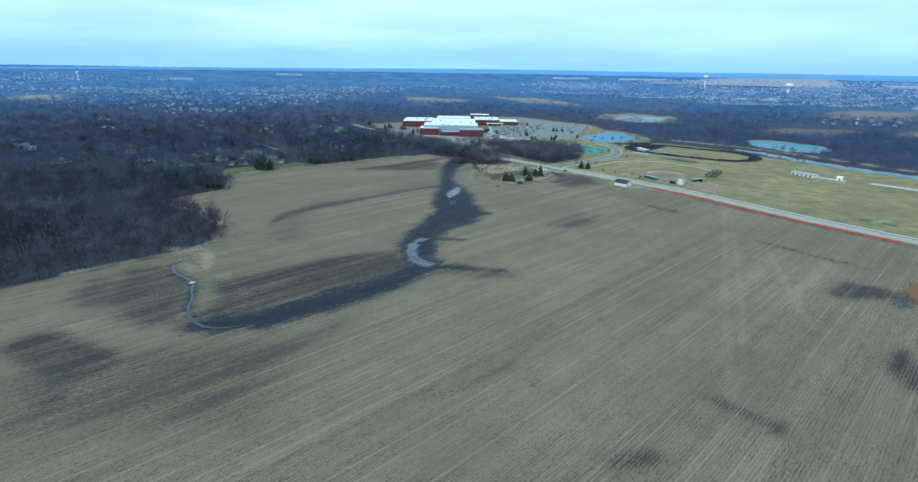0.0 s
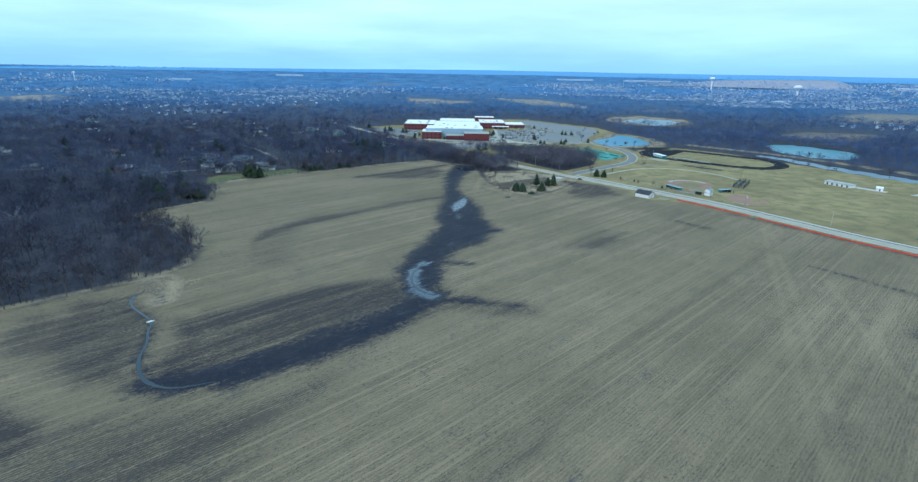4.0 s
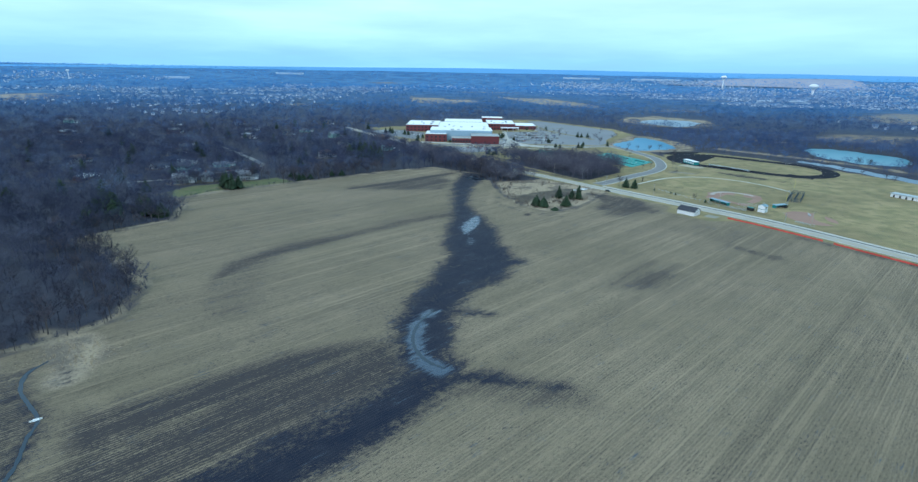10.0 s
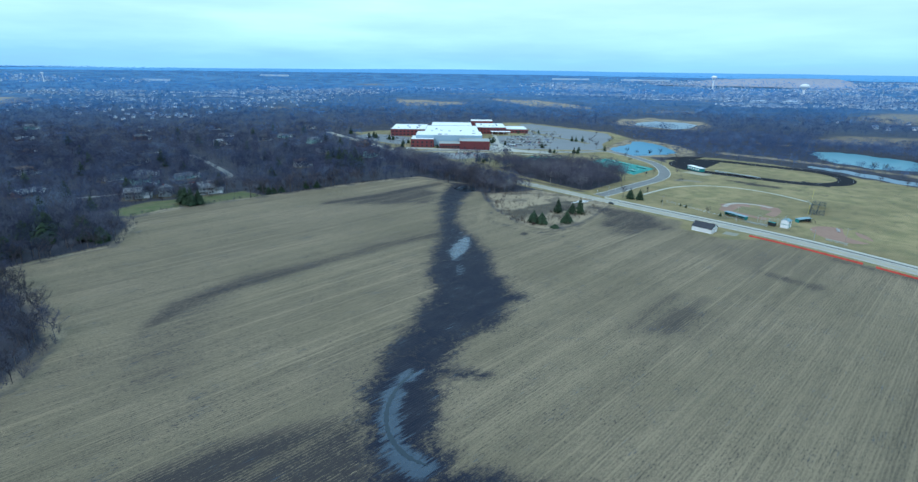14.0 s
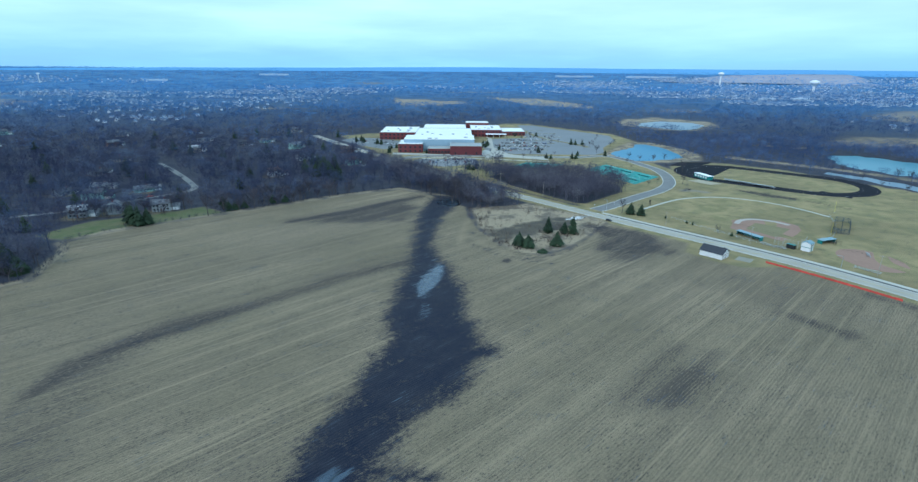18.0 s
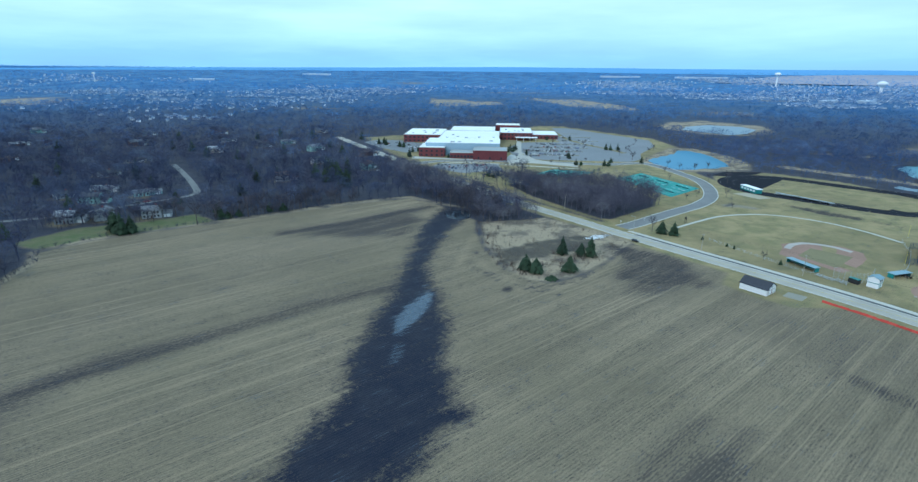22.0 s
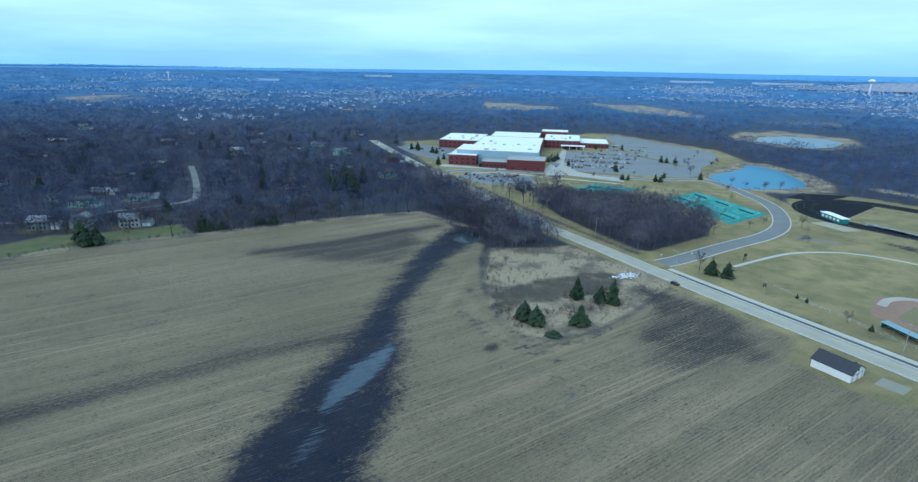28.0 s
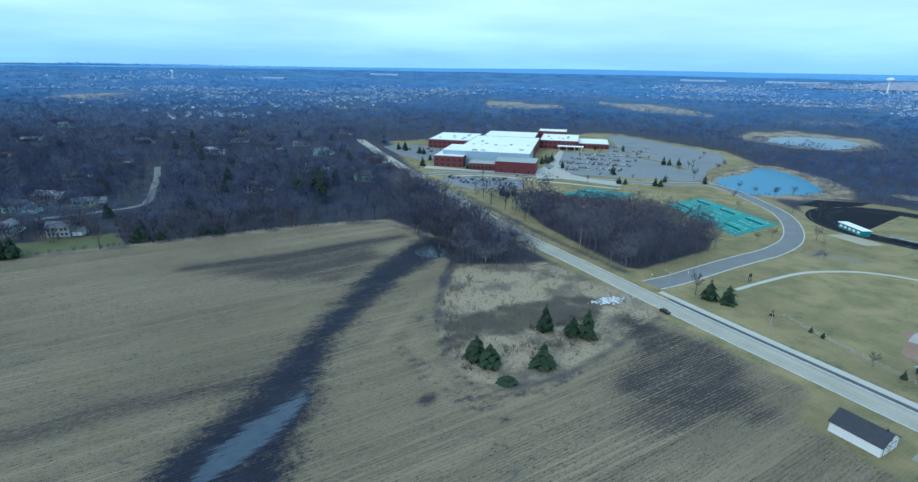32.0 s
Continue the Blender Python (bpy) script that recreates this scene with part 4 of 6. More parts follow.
near_kinds = [joined(bare_tree(rng, h, 10, 220, wd, 0.05, 3, stout=0.011)) for h, wd in ((14, 0.42), (12, 0.48))]
near_kinds += [dome_tree(rng, h, 480, wd, 0.048, 7) for h, wd in ((15, 0.42), (13, 0.46), (14, 0.38), (11, 0.5), (12, 0.44))]
mid_kinds = [dome_tree(rng, h, 190, wd, 0.105, 6) for h, wd in ((14, 0.44), (12, 0.5), (16, 0.4), (10, 0.52), (13, 0.46))]
light_kinds = [dome_tree(rng, h, 100, wd, 0.16, 4) for h, wd in ((14, 0.46), (12, 0.54), (16, 0.42), (10, 0.56))]
far_kinds = [dome_tree(rng, h, 54, wd, 0.34, 3) for h, wd in ((13, 0.6), (11, 0.7), (15, 0.55), (12, 0.65))]
dim_kinds = [dome_tree(rng, h, 24, wd, 0.85, 2) for h, wd in ((13, 0.9), (11, 1.0), (15, 0.85))]
shrub_kinds = [joined(bare_tree(rng, 3.0, 9, 70, 0.35, 0.03, 3, bushy=True)) for k in range(4)]
near_places = [(x, y, s * (0.78 if y < 370 and x > -230 else 1.0)) for x, y, s in places(rng, -420, -130, 180, 480, 7.6, 1.05, gap=1.0)]
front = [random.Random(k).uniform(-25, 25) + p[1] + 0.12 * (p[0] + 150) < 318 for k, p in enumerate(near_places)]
scatter(rng, near_kinds, [p for p, fr in zip(near_places, front) if not fr], "near_wood", M_twig_haze, "tall leafless wood beside the field, tinted haze blue")
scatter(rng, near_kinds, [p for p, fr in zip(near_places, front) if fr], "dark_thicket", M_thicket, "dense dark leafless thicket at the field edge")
town_places = places(rng, -620, 60, 480, 780, 9.0, 1.02, keep=lambda x, y: y > 480)
scatter(rng, mid_kinds, town_places, "house_wood", M_town_haze, "leafless wood among the houses")
outer = places(rng, -900, 60, 780, 1040, 10.0, 1.02) + places(rng, -900, -420, 60, 480, 11, 1.05) + places(rng, -900, -620, 480, 780, 11, 1.05)
scatter(rng, light_kinds, [p for p in outer if rng.random() * 260 > p[1] - 820], "outer_wood", M_town_haze, "leafless wood behind the houses")
yard_places = [(hx + (8.0 + k % 4) * math.cos(k * 0.57 + hx) + rng.uniform(-2, 2), hy + (8.0 + k % 4) * math.sin(k * 0.57 + hx) + rng.uniform(-2, 2), rng.uniform(0.6, 1.05)) for hx, hy, a in HOUSES for k in range(17)]
yard_places = [p for p in yard_places if sd_polygon(np.array([p[0]]), np.array([p[1]]), FIELD)[0] > 3 and sd_polygon(np.array([p[0]]), np.array([p[1]]), LAWN_HOUSE)[0] > -1]
scatter(rng, mid_kinds, yard_places, "yard_trees", M_town_haze, "leafless trees standing round the houses")
copse_places = [p for p in places(random.Random(2), 20, 180, 580, 770, 4.6, 1.0) if sd_polygon(np.array([p[0]]), np.array([p[1]]), COPSE)[0] < -0.5]
scatter(rng, near_kinds, copse_places, "copse", M_copse, "thicket of thin leafless trees between the roads")
hx_, hy_ = np.meshgrid(np.arange(-110, 70, 5.2), np.arange(570, 800, 5.2))
hx_, hy_ = hx_.ravel() + np.random.RandomState(4).uniform(-2, 2, hx_.size), hy_.ravel() + np.random.RandomState(5).uniform(-2, 2, hx_.size)
hedge_in = (sd_polygon(hx_, hy_, HEDGE) < 0) & (sd_line(hx_, hy_, [(x, y, 7.5) for x, y in ROAD]) > 0)
scatter(rng, near_kinds, [(x, y, rng.uniform(0.65, 1.15)) for x, y in zip(hx_[hedge_in], hy_[hedge_in])], "roadside_wood", M_copse, "leafless trees between the flooded corner and the road")
east = lambda x, y: x * 0.78 + y * 0.62 > 815
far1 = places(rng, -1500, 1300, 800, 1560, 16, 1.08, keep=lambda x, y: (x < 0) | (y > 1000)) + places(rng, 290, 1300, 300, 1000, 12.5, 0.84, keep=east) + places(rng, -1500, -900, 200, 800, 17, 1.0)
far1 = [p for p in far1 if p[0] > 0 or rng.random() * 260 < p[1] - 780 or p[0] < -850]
# the farther the trees, the bluer their painted-haze palette, mixed at the borders
scatter(rng, far_kinds, [p for p in far1 if rng.random() * 300 > p[1] - 1180], "distant_wood", M_mid_haze, "leafless woodland in the middle distance")
scatter(rng, far_kinds, [p for p in far1 if rng.random() * 300 < p[1] - 1150], "deep_wood", M_far_haze, "leafless woodland beyond the school", broad=150)
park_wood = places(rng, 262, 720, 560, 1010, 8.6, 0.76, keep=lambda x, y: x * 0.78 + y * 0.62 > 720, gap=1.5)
scatter(rng, light_kinds, park_wood, "park_wood", M_mid_haze, "leafless wood between the sports ground and the lake")
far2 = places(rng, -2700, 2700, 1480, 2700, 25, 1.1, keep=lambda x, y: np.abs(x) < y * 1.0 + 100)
scatter(rng, dim_kinds, [p for p in far2 if rng.random() * 600 > p[1] - 2100], "far_wood", M_far_haze, "woodland far away among the suburbs", broad=150)
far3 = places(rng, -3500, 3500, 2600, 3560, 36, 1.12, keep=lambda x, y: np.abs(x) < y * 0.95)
scatter(rng, dim_kinds, far3 + [p for p in far2 if rng.random() * 600 < p[1] - 2100], "horizon_wood", M_horizon_haze, "woodland along the horizon", broad=150)

# edge trees that stand on their own
kinds = tree_things(rng)
spots = []
for x, y, s in places(random.Random(8), -240, -128, 215, 470, 7.5, 0.72, gap=0.5):
    if sd_polygon(np.array([x]), np.array([y]), FIELD)[0] < 22:
        spots.append((x, y, s))
for x, y, s in places(random.Random(9), -240, 50, 560, 720, 7.0, 0.8, gap=1.0):
    if sd_polygon(np.array([x]), np.array([y]), FIELD)[0] < 34:
        spots.append((x, y, s))
for x, y, s in ((-240, 541, 0.8), (-222, 549, 0.7), (-211, 553, 0.75), (-191, 561, 0.8), (-252, 546, 0.9), (-178, 573, 0.7), (-232, 552, 0.9), (-204, 566, 0.8), (-185, 576, 0.9), (189, 675, 0.5), (178, 666, 0.5), (212, 675, 0.6), (188, 744, 0.4), (192, 775, 0.55), (128, 574, 0.65), (174, 526, 0.42), (203, 640, 0.4), (222, 742, 0.55), (236, 735, 0.8), (30, 551, 0.35), (32, 559, 0.35), (205, 810, 0.6), (214, 800, 0.6), (226, 792, 0.55), (241, 798, 0.6), (232, 806, 0.5), (178, 850, 0.6), (183, 905, 0.6), (210, 905, 0.7), (219, 920, 0.6), (170, 880, 0.5), (60, 806, 0.4), (85, 806, 0.4), (110, 806, 0.4), (25, 806, 0.4), (-5, 806, 0.4), (118, 1000, 0.5), (140, 960, 0.5), (100, 960, 0.45), (78, 940, 0.45), (385, 735, 0.8), (392, 728, 0.7), (425, 700, 0.8), (432, 692, 0.9), (455, 668, 0.7), (388, 695, 0.6), (386, 668, 0.5), (390, 645, 0.5), (398, 624, 0.6), (402, 618, 0.5), (440, 590, 0.6), (500, 725, 0.7), (515, 732, 0.8), (492, 712, 0.6), (60, 887, 0.35), (75, 887, 0.35), (92, 887, 0.35), (110, 887, 0.35), (126, 888, 0.35), (70, 917, 0.35), (90, 917, 0.35), (112, 917, 0.35), (134, 917, 0.35), (84, 947, 0.35), (104, 947, 0.35), (128, 947, 0.35), (150, 947, 0.35), (120, 980, 0.35), (146, 982, 0.35), (130, 1020, 0.35), (156, 1020, 0.35), (186, 900, 0.4), (192, 930, 0.4), (204, 960, 0.4), (214, 990, 0.4), (50, 846, 0.35), (66, 842, 0.35), (96, 832, 0.35), (124, 830, 0.35), (152, 832, 0.35)):
    spots.append((x, y, s))
spots = spots[:230] + spots[-84:] if len(spots) > 314 else spots
for k, (x, y, s) in enumerate(spots):
    t = copy_thing(kinds[k % 6], pose(x, y, -0.05, 0, 0, rng.uniform(0, 360)))
    t.scale = (s * rng.uniform(0.85, 1.15), s * rng.uniform(0.85, 1.15), s)
for k, t in enumerate(kinds):
    x, y = ((-8, 640), (2, 634), (12, 628), (20, 622), (-20, 650), (28, 618))[k]
    t.matrix_basis = pose(x, y, 0, 0, 0, 40 * k)
    t.scale = (1.05, 1.05, 0.9)


# ---- conifers ----
def spruce_mesh(rng, h, r, tiers, per, droop=0.35):
    """Branches in whorls, each a pair of drooping blades."""
    v, f = [], []
    for k in range(tiers):
        t = k / (tiers - 1)
        z0 = h * (0.06 + 0.92 * t)
        reach = 1.55 * r * (1 - t ** 1.25) ** 0.95 * (0.72 + 0.28 * min(1, 5 * t)) * rng.uniform(0.72, 1.18) + 0.08
        for j in range(max(5, int(1.5 * per * (1 - 0.6 * t)))):
            a = rng.uniform(0, 6.283)
            rr = reach * rng.uniform(0.5, 1.22)
            c, s = math.cos(a), math.sin(a)
            wd = rr * 0.36 + 0.1
            tip = (c * rr, s * rr, z0 - droop * rr * rng.uniform(0.5, 1.2))
            mid = (c * rr * 0.55, s * rr * 0.55, z0 + 0.04 * rr)
            b = len(v)
            v += [(0, 0, z0 + 0.2), (mid[0] - s * wd, mid[1] + c * wd, mid[2] - 0.12), tip, (mid[0] + s * wd, mid[1] - c * wd, mid[2] - 0.12), (mid[0], mid[1], mid[2] + 0.12)]
            f += [(b, b + 1, b + 4), (b + 1, b + 2, b + 4), (b + 2, b + 3, b + 4), (b + 3, b, b + 4)]
    return mesh_from("crown", v, f, [M_needle])


def conifer_trunk(h):
    v, f = limb_arrays((0, 0, -0.3), (0, 0, h * 0.9), h * 0.016 + 0.05, 0.03, 6, 0)
    return mesh_from("trunk", v, f, [M_bark])


def conifer(name, x, y, h, r, label, group, tiers=15, per=13):
    t = thing(name, x, y, 0, rng.uniform(0, 360), label, "tree", group)
    part_mesh("trunk", conifer_trunk(h), t)
    part_mesh("crown", spruce_mesh(rng, h, r, tiers, per), t)
    return t


g = "spruces in the weedy corner"
conifer("spruce_tree", 67, 525, 11.2, 2.6, "tall narrow dark green spruce in dry weeds", g, 18, 15)
conifer("spruce_tree", 82, 523, 12.2, 2.8, "tallest dark green spruce in dry weeds", g, 19, 15)
conifer("spruce_tree", 77, 524, 8.0, 2.6, "shorter dark spruce beside a taller one", g, 14, 14)
conifer("spruce_tree", 68, 500, 9.0, 3.0, "green spruce at the corner of the weedy plot", g, 15, 15)
conifer("spruce_tree", 46, 500, 8.8, 3.3, "broad green pine at the field edge", g, 14, 16)
conifer("spruce_tree", 51, 497, 8.2, 3.2, "broad dark green pine beside another", g, 14, 16)
conifer("juniper", 58, 488, 2.4, 2.6, "low spreading dark green juniper", g, 8, 16)
g = "dark cedars at the junction"
conifer("cedar_tree", 133, 571, 9.5, 2.7, "dark cedar beside the road junction", g, 14, 14)
conifer("cedar_tree", 139.5, 568, 9.0, 2.6, "grey-green cedar beside the road junction", g, 14, 14)
g = "spruces behind the houses"
for x, y, h in ((-199, 537, 16), (-194, 535, 15), (-190, 538, 12), (-203, 540, 14)):
    conifer("spruce_tree", x, y, h, 3.2, "large dark spruce at the edge of a back lawn", g, 18, 15)
for x, y, h in ((-152, 574, 7), (-149, 577, 6), (-158, 582, 6), (-163, 590, 8), (-144, 582, 5), (-128, 596, 7), (-120, 600, 6)):
    conifer("evergreen_shrub", x, y, h, 2.4, "clipped dark evergreen behind a lawn", "evergreens along the back lawns", 12, 14)
g = "evergreens among the bare wood"
lot_trees = [(-340, 560, 12), (-352, 590, 14), (-372, 700, 13), (-290, 690, 12), (-310, 720, 14), (-262, 668, 10), (-180, 690, 12), (-170, 712, 11), (-205, 730, 13), (-290, 810, 14), (-360, 860, 12), (-215, 840, 13), (-150, 850, 12), (-440, 640, 14), (-455, 660, 12), (-500, 720, 13), (-480, 830, 14), (-400, 940, 13), (-300, 960, 12), (-280, 990, 14), (-160, 980, 12), (-70, 840, 10), (-290, 520, 12), (-310, 505, 14), (-330, 480, 12), (-255, 520, 11), (-250, 470, 14), (-252, 455, 12), (-235, 448, 13), (-118, 712, 18), (-110, 702, 16), (-126, 726, 18), (-112, 736, 16), (-136, 716, 15), (-121, 698, 14), (-97, 680, 17), (-104, 690, 13), (-122, 735, 14), (-118, 722, 15), (-128, 742, 12), (-215, 455, 12), (-222, 463, 13), (-206, 452, 10), (-238, 425, 12), (-245, 432, 9), (-230, 470, 11), (-262, 480, 13), (-300, 560, 13), (-268, 585, 12), (-205, 610, 11), (-170, 640, 12), (-340, 640, 14), (-140, 760, 13), (-330, 850, 14), (-250, 800, 13), (-420, 760, 12), (-180, 900, 12), (-230, 980, 14), (-120, 940, 10), (-126, 934, 9), (-115, 928, 9), (-95, 915, 9), (-89, 910, 8)]
for x, y, h in lot_trees:
    conifer("spruce_tree", x, y, h, h * (0.4 if x < -200 and 420 < y < 490 else 0.26), "dark evergreen standing among leafless trees", g, 15, 13)
g = "small spruces round the school"
for x, y, h in ((140, 808, 8), (144, 806, 7), (183, 829, 8), (162, 921, 9), (167, 919, 8), (176, 918, 9), (111, 808, 7), (116, 807, 6), (22, 738, 9), (30, 742, 8), (26, 733, 7), (62, 868, 8), (108, 850, 9), (150, 826, 7), (50, 905, 10), (44, 900, 9), (47, 893, 9), (41, 888, 8), (96, 1005, 7), (128, 1010, 7), (-66, 880, 7), (-72, 874, 7), (-22, 840, 5), (-17, 838, 5), (-26, 839, 5)):
    conifer("spruce_tree", x, y, h, h * 0.27, "small dark spruce on the school grounds", g, 11, 11)
g = "small evergreens beside the road"
for x, y, h in ((154, 560, 2.6), (163.5, 548, 2.4), (166, 544, 2.4), (180, 520, 3.0)):
    conifer("evergreen_shrub", x, y, h, h * 0.24, "small clipped evergreen on the dry verge", g, 9, 12)

# shrubs and dry weeds
r2 = random.Random(3)
weed_spots = [(r2.uniform(16, 112), r2.uniform(482, 612), r2.uniform(0.4, 1.2)) for k in range(1100)]
wx, wy = np.array([p[0] for p in weed_spots]), np.array([p[1] for p in weed_spots])
near_edge = np.abs(sd_polygon(wx, wy, WEEDS) + 4) < 5
deep = sd_polygon(wx, wy, WEEDS) < -2
off_road = sd_line(wx, wy, [(x, y, 12) for x, y in ROAD]) > 0
weed_spots = [p for k, p in enumerate(weed_spots) if off_road[k] and deep[k] and (near_edge[k] or k % 3 == 0)]
scatter(r2, shrub_kinds, weed_spots, "weed_thicket", material("dry weed stems", (0.14, 0.11, 0.09), 0.9, 0.3, 0.05, tint=(0.3, 0.235, 0.17), tone=True), "dry brown brush and weed stems", "brush")
edge_spots = []
for a, b in zip(FIELD[:18], FIELD[1:19]):
    for k in range(int(math.dist(a, b) / 1.6)):
        t = k / (math.dist(a, b) / 1.6)
        edge_spots.append((a[0] + (b[0] - a[0]) * t + r2.uniform(-4.5, -0.5), a[1] + (b[1] - a[1]) * t + r2.uniform(0.5, 4.5), r2.uniform(0.5, 1.2)))
# both brushes below share the near wood's haze-blue palette
scatter(r2, shrub_kinds, edge_spots, "edge_brush", M_twig_haze, "leafless brush along the field edge", "brush")
bank = [(x + r2.uniform(-6, 6), y + r2.uniform(-6, 6), r2.uniform(0.5, 1.0)) for q in (POND,) for x, y in smooth_line(POND + POND[:1], 8) for k in range(2)]
scatter(r2, shrub_kinds, [p for p in bank if sd_polygon(np.array([p[0]]), np.array([p[1]]), POND)[0] > 1], "pond_brush", M_twig_haze, "leafless brush on the pond's banks, tinted haze blue", "brush")


heap = [(-153 + 22 * r2.random() + r2.gauss(0, 2.5), 268 + 18 * r2.random() + r2.gauss(0, 2.0), r2.uniform(0.25, 0.5)) for k in range(190)]
scatter(r2, shrub_kinds, heap, "dead_reeds", material("pale dead reeds", (0.4, 0.3, 0.18), 0.95, 0.2, 0.3, tint=(0.6, 0.48, 0.32), tone=True), "pale heap of dead reeds at the wood's tip", "reeds")
yard_brush = [(x + r2.gauss(0, 3), y + r2.gauss(0, 2.5), r2.uniform(0.5, 1.2)) for x, y in ((-252, 530), (-246, 522), (-238, 546), (-226, 552), (-214, 556), (-196, 566), (-172, 584), (-162, 578), (-156, 574), (-146, 580), (-136, 590), (-126, 598)) for k in range(9)]
scatter(r2, shrub_kinds, yard_brush, "yard_brush", M_thicket, "dark leafless shrubs behind the back lawns", "brush")
brush2 = [(x + r2.gauss(0, 2.2), y + r2.gauss(0, 2.2), r2.uniform(0.5, 1.1)) for a, b in (((26, 538), (34, 506)), ((34, 506), (46, 492)), ((20, 580), (27, 538)), ((60, 500), (84, 528)), ((60, 524), (86, 538)), ((56, 505), (66, 512))) for k in range(26) for t_ in (r2.random(),) for x, y in (((a[0] + (b[0] - a[0]) * t_), (a[1] + (b[1] - a[1]) * t_)),)]
scatter(r2, shrub_kinds, brush2, "dark_brush", material("reddish brush stems", (0.06, 0.04, 0.04), 0.9, 0.3, 0.05, tint=(0.13, 0.085, 0.075), tone=True), "dark reddish brush round the weedy plot", "brush")


# ---- houses ----
WALLS = [material(n + " siding", c, 0.7, 0.1, 0.6) for n, c in (("white", (0.4, 0.42, 0.44)), ("cream", (0.4, 0.36, 0.29)), ("grey", (0.24, 0.27, 0.3)), ("sage", (0.3, 0.5, 0.46)), ("brown", (0.16, 0.1, 0.085)))]
ROOFS = [material(n + " shingles", c, 0.9, 0.2, 1.5, 0.2) for n, c in (("grey", (0.2, 0.21, 0.23)), ("brown", (0.16, 0.12, 0.1)), ("dark", (0.08, 0.085, 0.095)), ("pale", (0.36, 0.38, 0.4)))]
W_NAME = ("white", "cream", "grey", "sage green", "brown")
R_NAME = ("grey", "brown", "dark", "pale grey")


def gable(bm, x0, x1, y0, y1, z0, z1, top):
    """Walls that end in two gables, ridge along x."""
    ym = (y0 + y1) / 2
    v = [bm.verts.new(p) for p in ((x0, y0, z0), (x1, y0, z0), (x1, y1, z0), (x0, y1, z0), (x0, y0, z1), (x1, y0, z1), (x1, y1, z1), (x0, y1, z1), (x0, ym, top), (x1, ym, top))]
    for q in ((0, 1, 5, 4), (2, 3, 7, 6), (1, 2, 6, 9, 5), (3, 0, 4, 8, 7)):
        bm.faces.new([v[i] for i in q])


def roof_slabs(bm, x0, x1, y0, y1, eave, top, over=0.5, thick=0.18):
    """Two sloping slabs that meet at the ridge along x."""
    ym, w = (y0 + y1) / 2, (y1 - y0) / 2
    drop = (top - eave) / w * over
    for s in (-1, 1):
        lo = ym + s * (w + over)
        p = [(x0 - over, lo, eave - drop), (x1 + over, lo, eave - drop), (x1 + over, ym, top), (x0 - over, ym, top)]
        v = [bm.verts.new((a, b, c + 0.03)) for a, b, c in p] + [bm.verts.new((a, b, c + thick + 0.03)) for a, b, c in p]
        for q in ((0, 1, 2, 3), (4, 5, 6, 7), (0, 1, 5, 4), (1, 2, 6, 5), (2, 3, 7, 6), (3, 0, 4, 7)):
            bm.faces.new([v[i] for i in q])
    bmesh.ops.recalc_face_normals(bm, faces=bm.faces)


def house(x, y, turn, k):
    r = random.Random(k)
    wi, ro = r.choice((0, 0, 1, 2, 3, 4)), r.randrange(4)
    wi = 3 if k == 7 else wi
    L, D, h = r.uniform(11, 16), r.uniform(7.5, 9.5), r.choice((2.9, 5.4, 5.4))
    top = h + D * 0.26
    t = thing("house", x, y, 0, turn, "%s %s house with a %s shingled gable roof" % (W_NAME[wi], "one-storey" if h < 4 else "two-storey", R_NAME[ro]), "house", "houses in the wood")
    bm = bmesh.new()
    gable(bm, -L / 2, L / 2, -D / 2, D / 2, -0.3, h, top)
    part("wall", bm, WALLS[wi], t)
    bm = bmesh.new()
    roof_slabs(bm, -L / 2, L / 2, -D / 2, D / 2, h, top)
    roof = part("roof", bm, ROOFS[ro], t)
    part("chimney", boxes((L * 0.2, L * 0.2 + 0.9, 0.6, 1.5, h, top + 0.9), bevel=0.05), M_brick, roof)
    part("door", boxes((-0.5, 0.5, -D / 2 - 0.05, -D / 2 + 0.03, 0.1, 2.15)), WALLS[4], t)
    for z in ((1.0,) if h < 4 else (1.0, 3.6)):
        for wx_ in (-L * 0.36, -L * 0.18, L * 0.18, L * 0.36):
            for s in (-1, 1):
                part("window", boxes((wx_ - 0.55, wx_ + 0.55, s * D / 2 - 0.04, s * D / 2 + 0.04, z, z + 1.25)), M_glass, t)
    gx_ = L / 2
    gar = part("garage", boxes((gx_, gx_ + 6, -D * 0.35, D * 0.35, -0.3, 2.6)), WALLS[wi], t)
    bm = bmesh.new()
    roof_slabs(bm, gx_ + 0.5, gx_ + 6, -D * 0.35, D * 0.35, 2.6, 2.6 + D * 0.2)
    part("garage_roof", bm, ROOFS[ro], gar)
    part("garage_door", boxes((gx_ + 0.8, gx_ + 5.2, -D * 0.35 - 0.05, -D * 0.35 + 0.02, 0, 2.2)), M_white, gar)


for k, (x, y, a) in enumerate(HOUSES):
    house(x, y, a, k)
street_line = smooth_line(STREET)
strip("street", street_line, -2.6, 2.6, 0.05, M_drive, "grey asphalt street through the wood", "road")


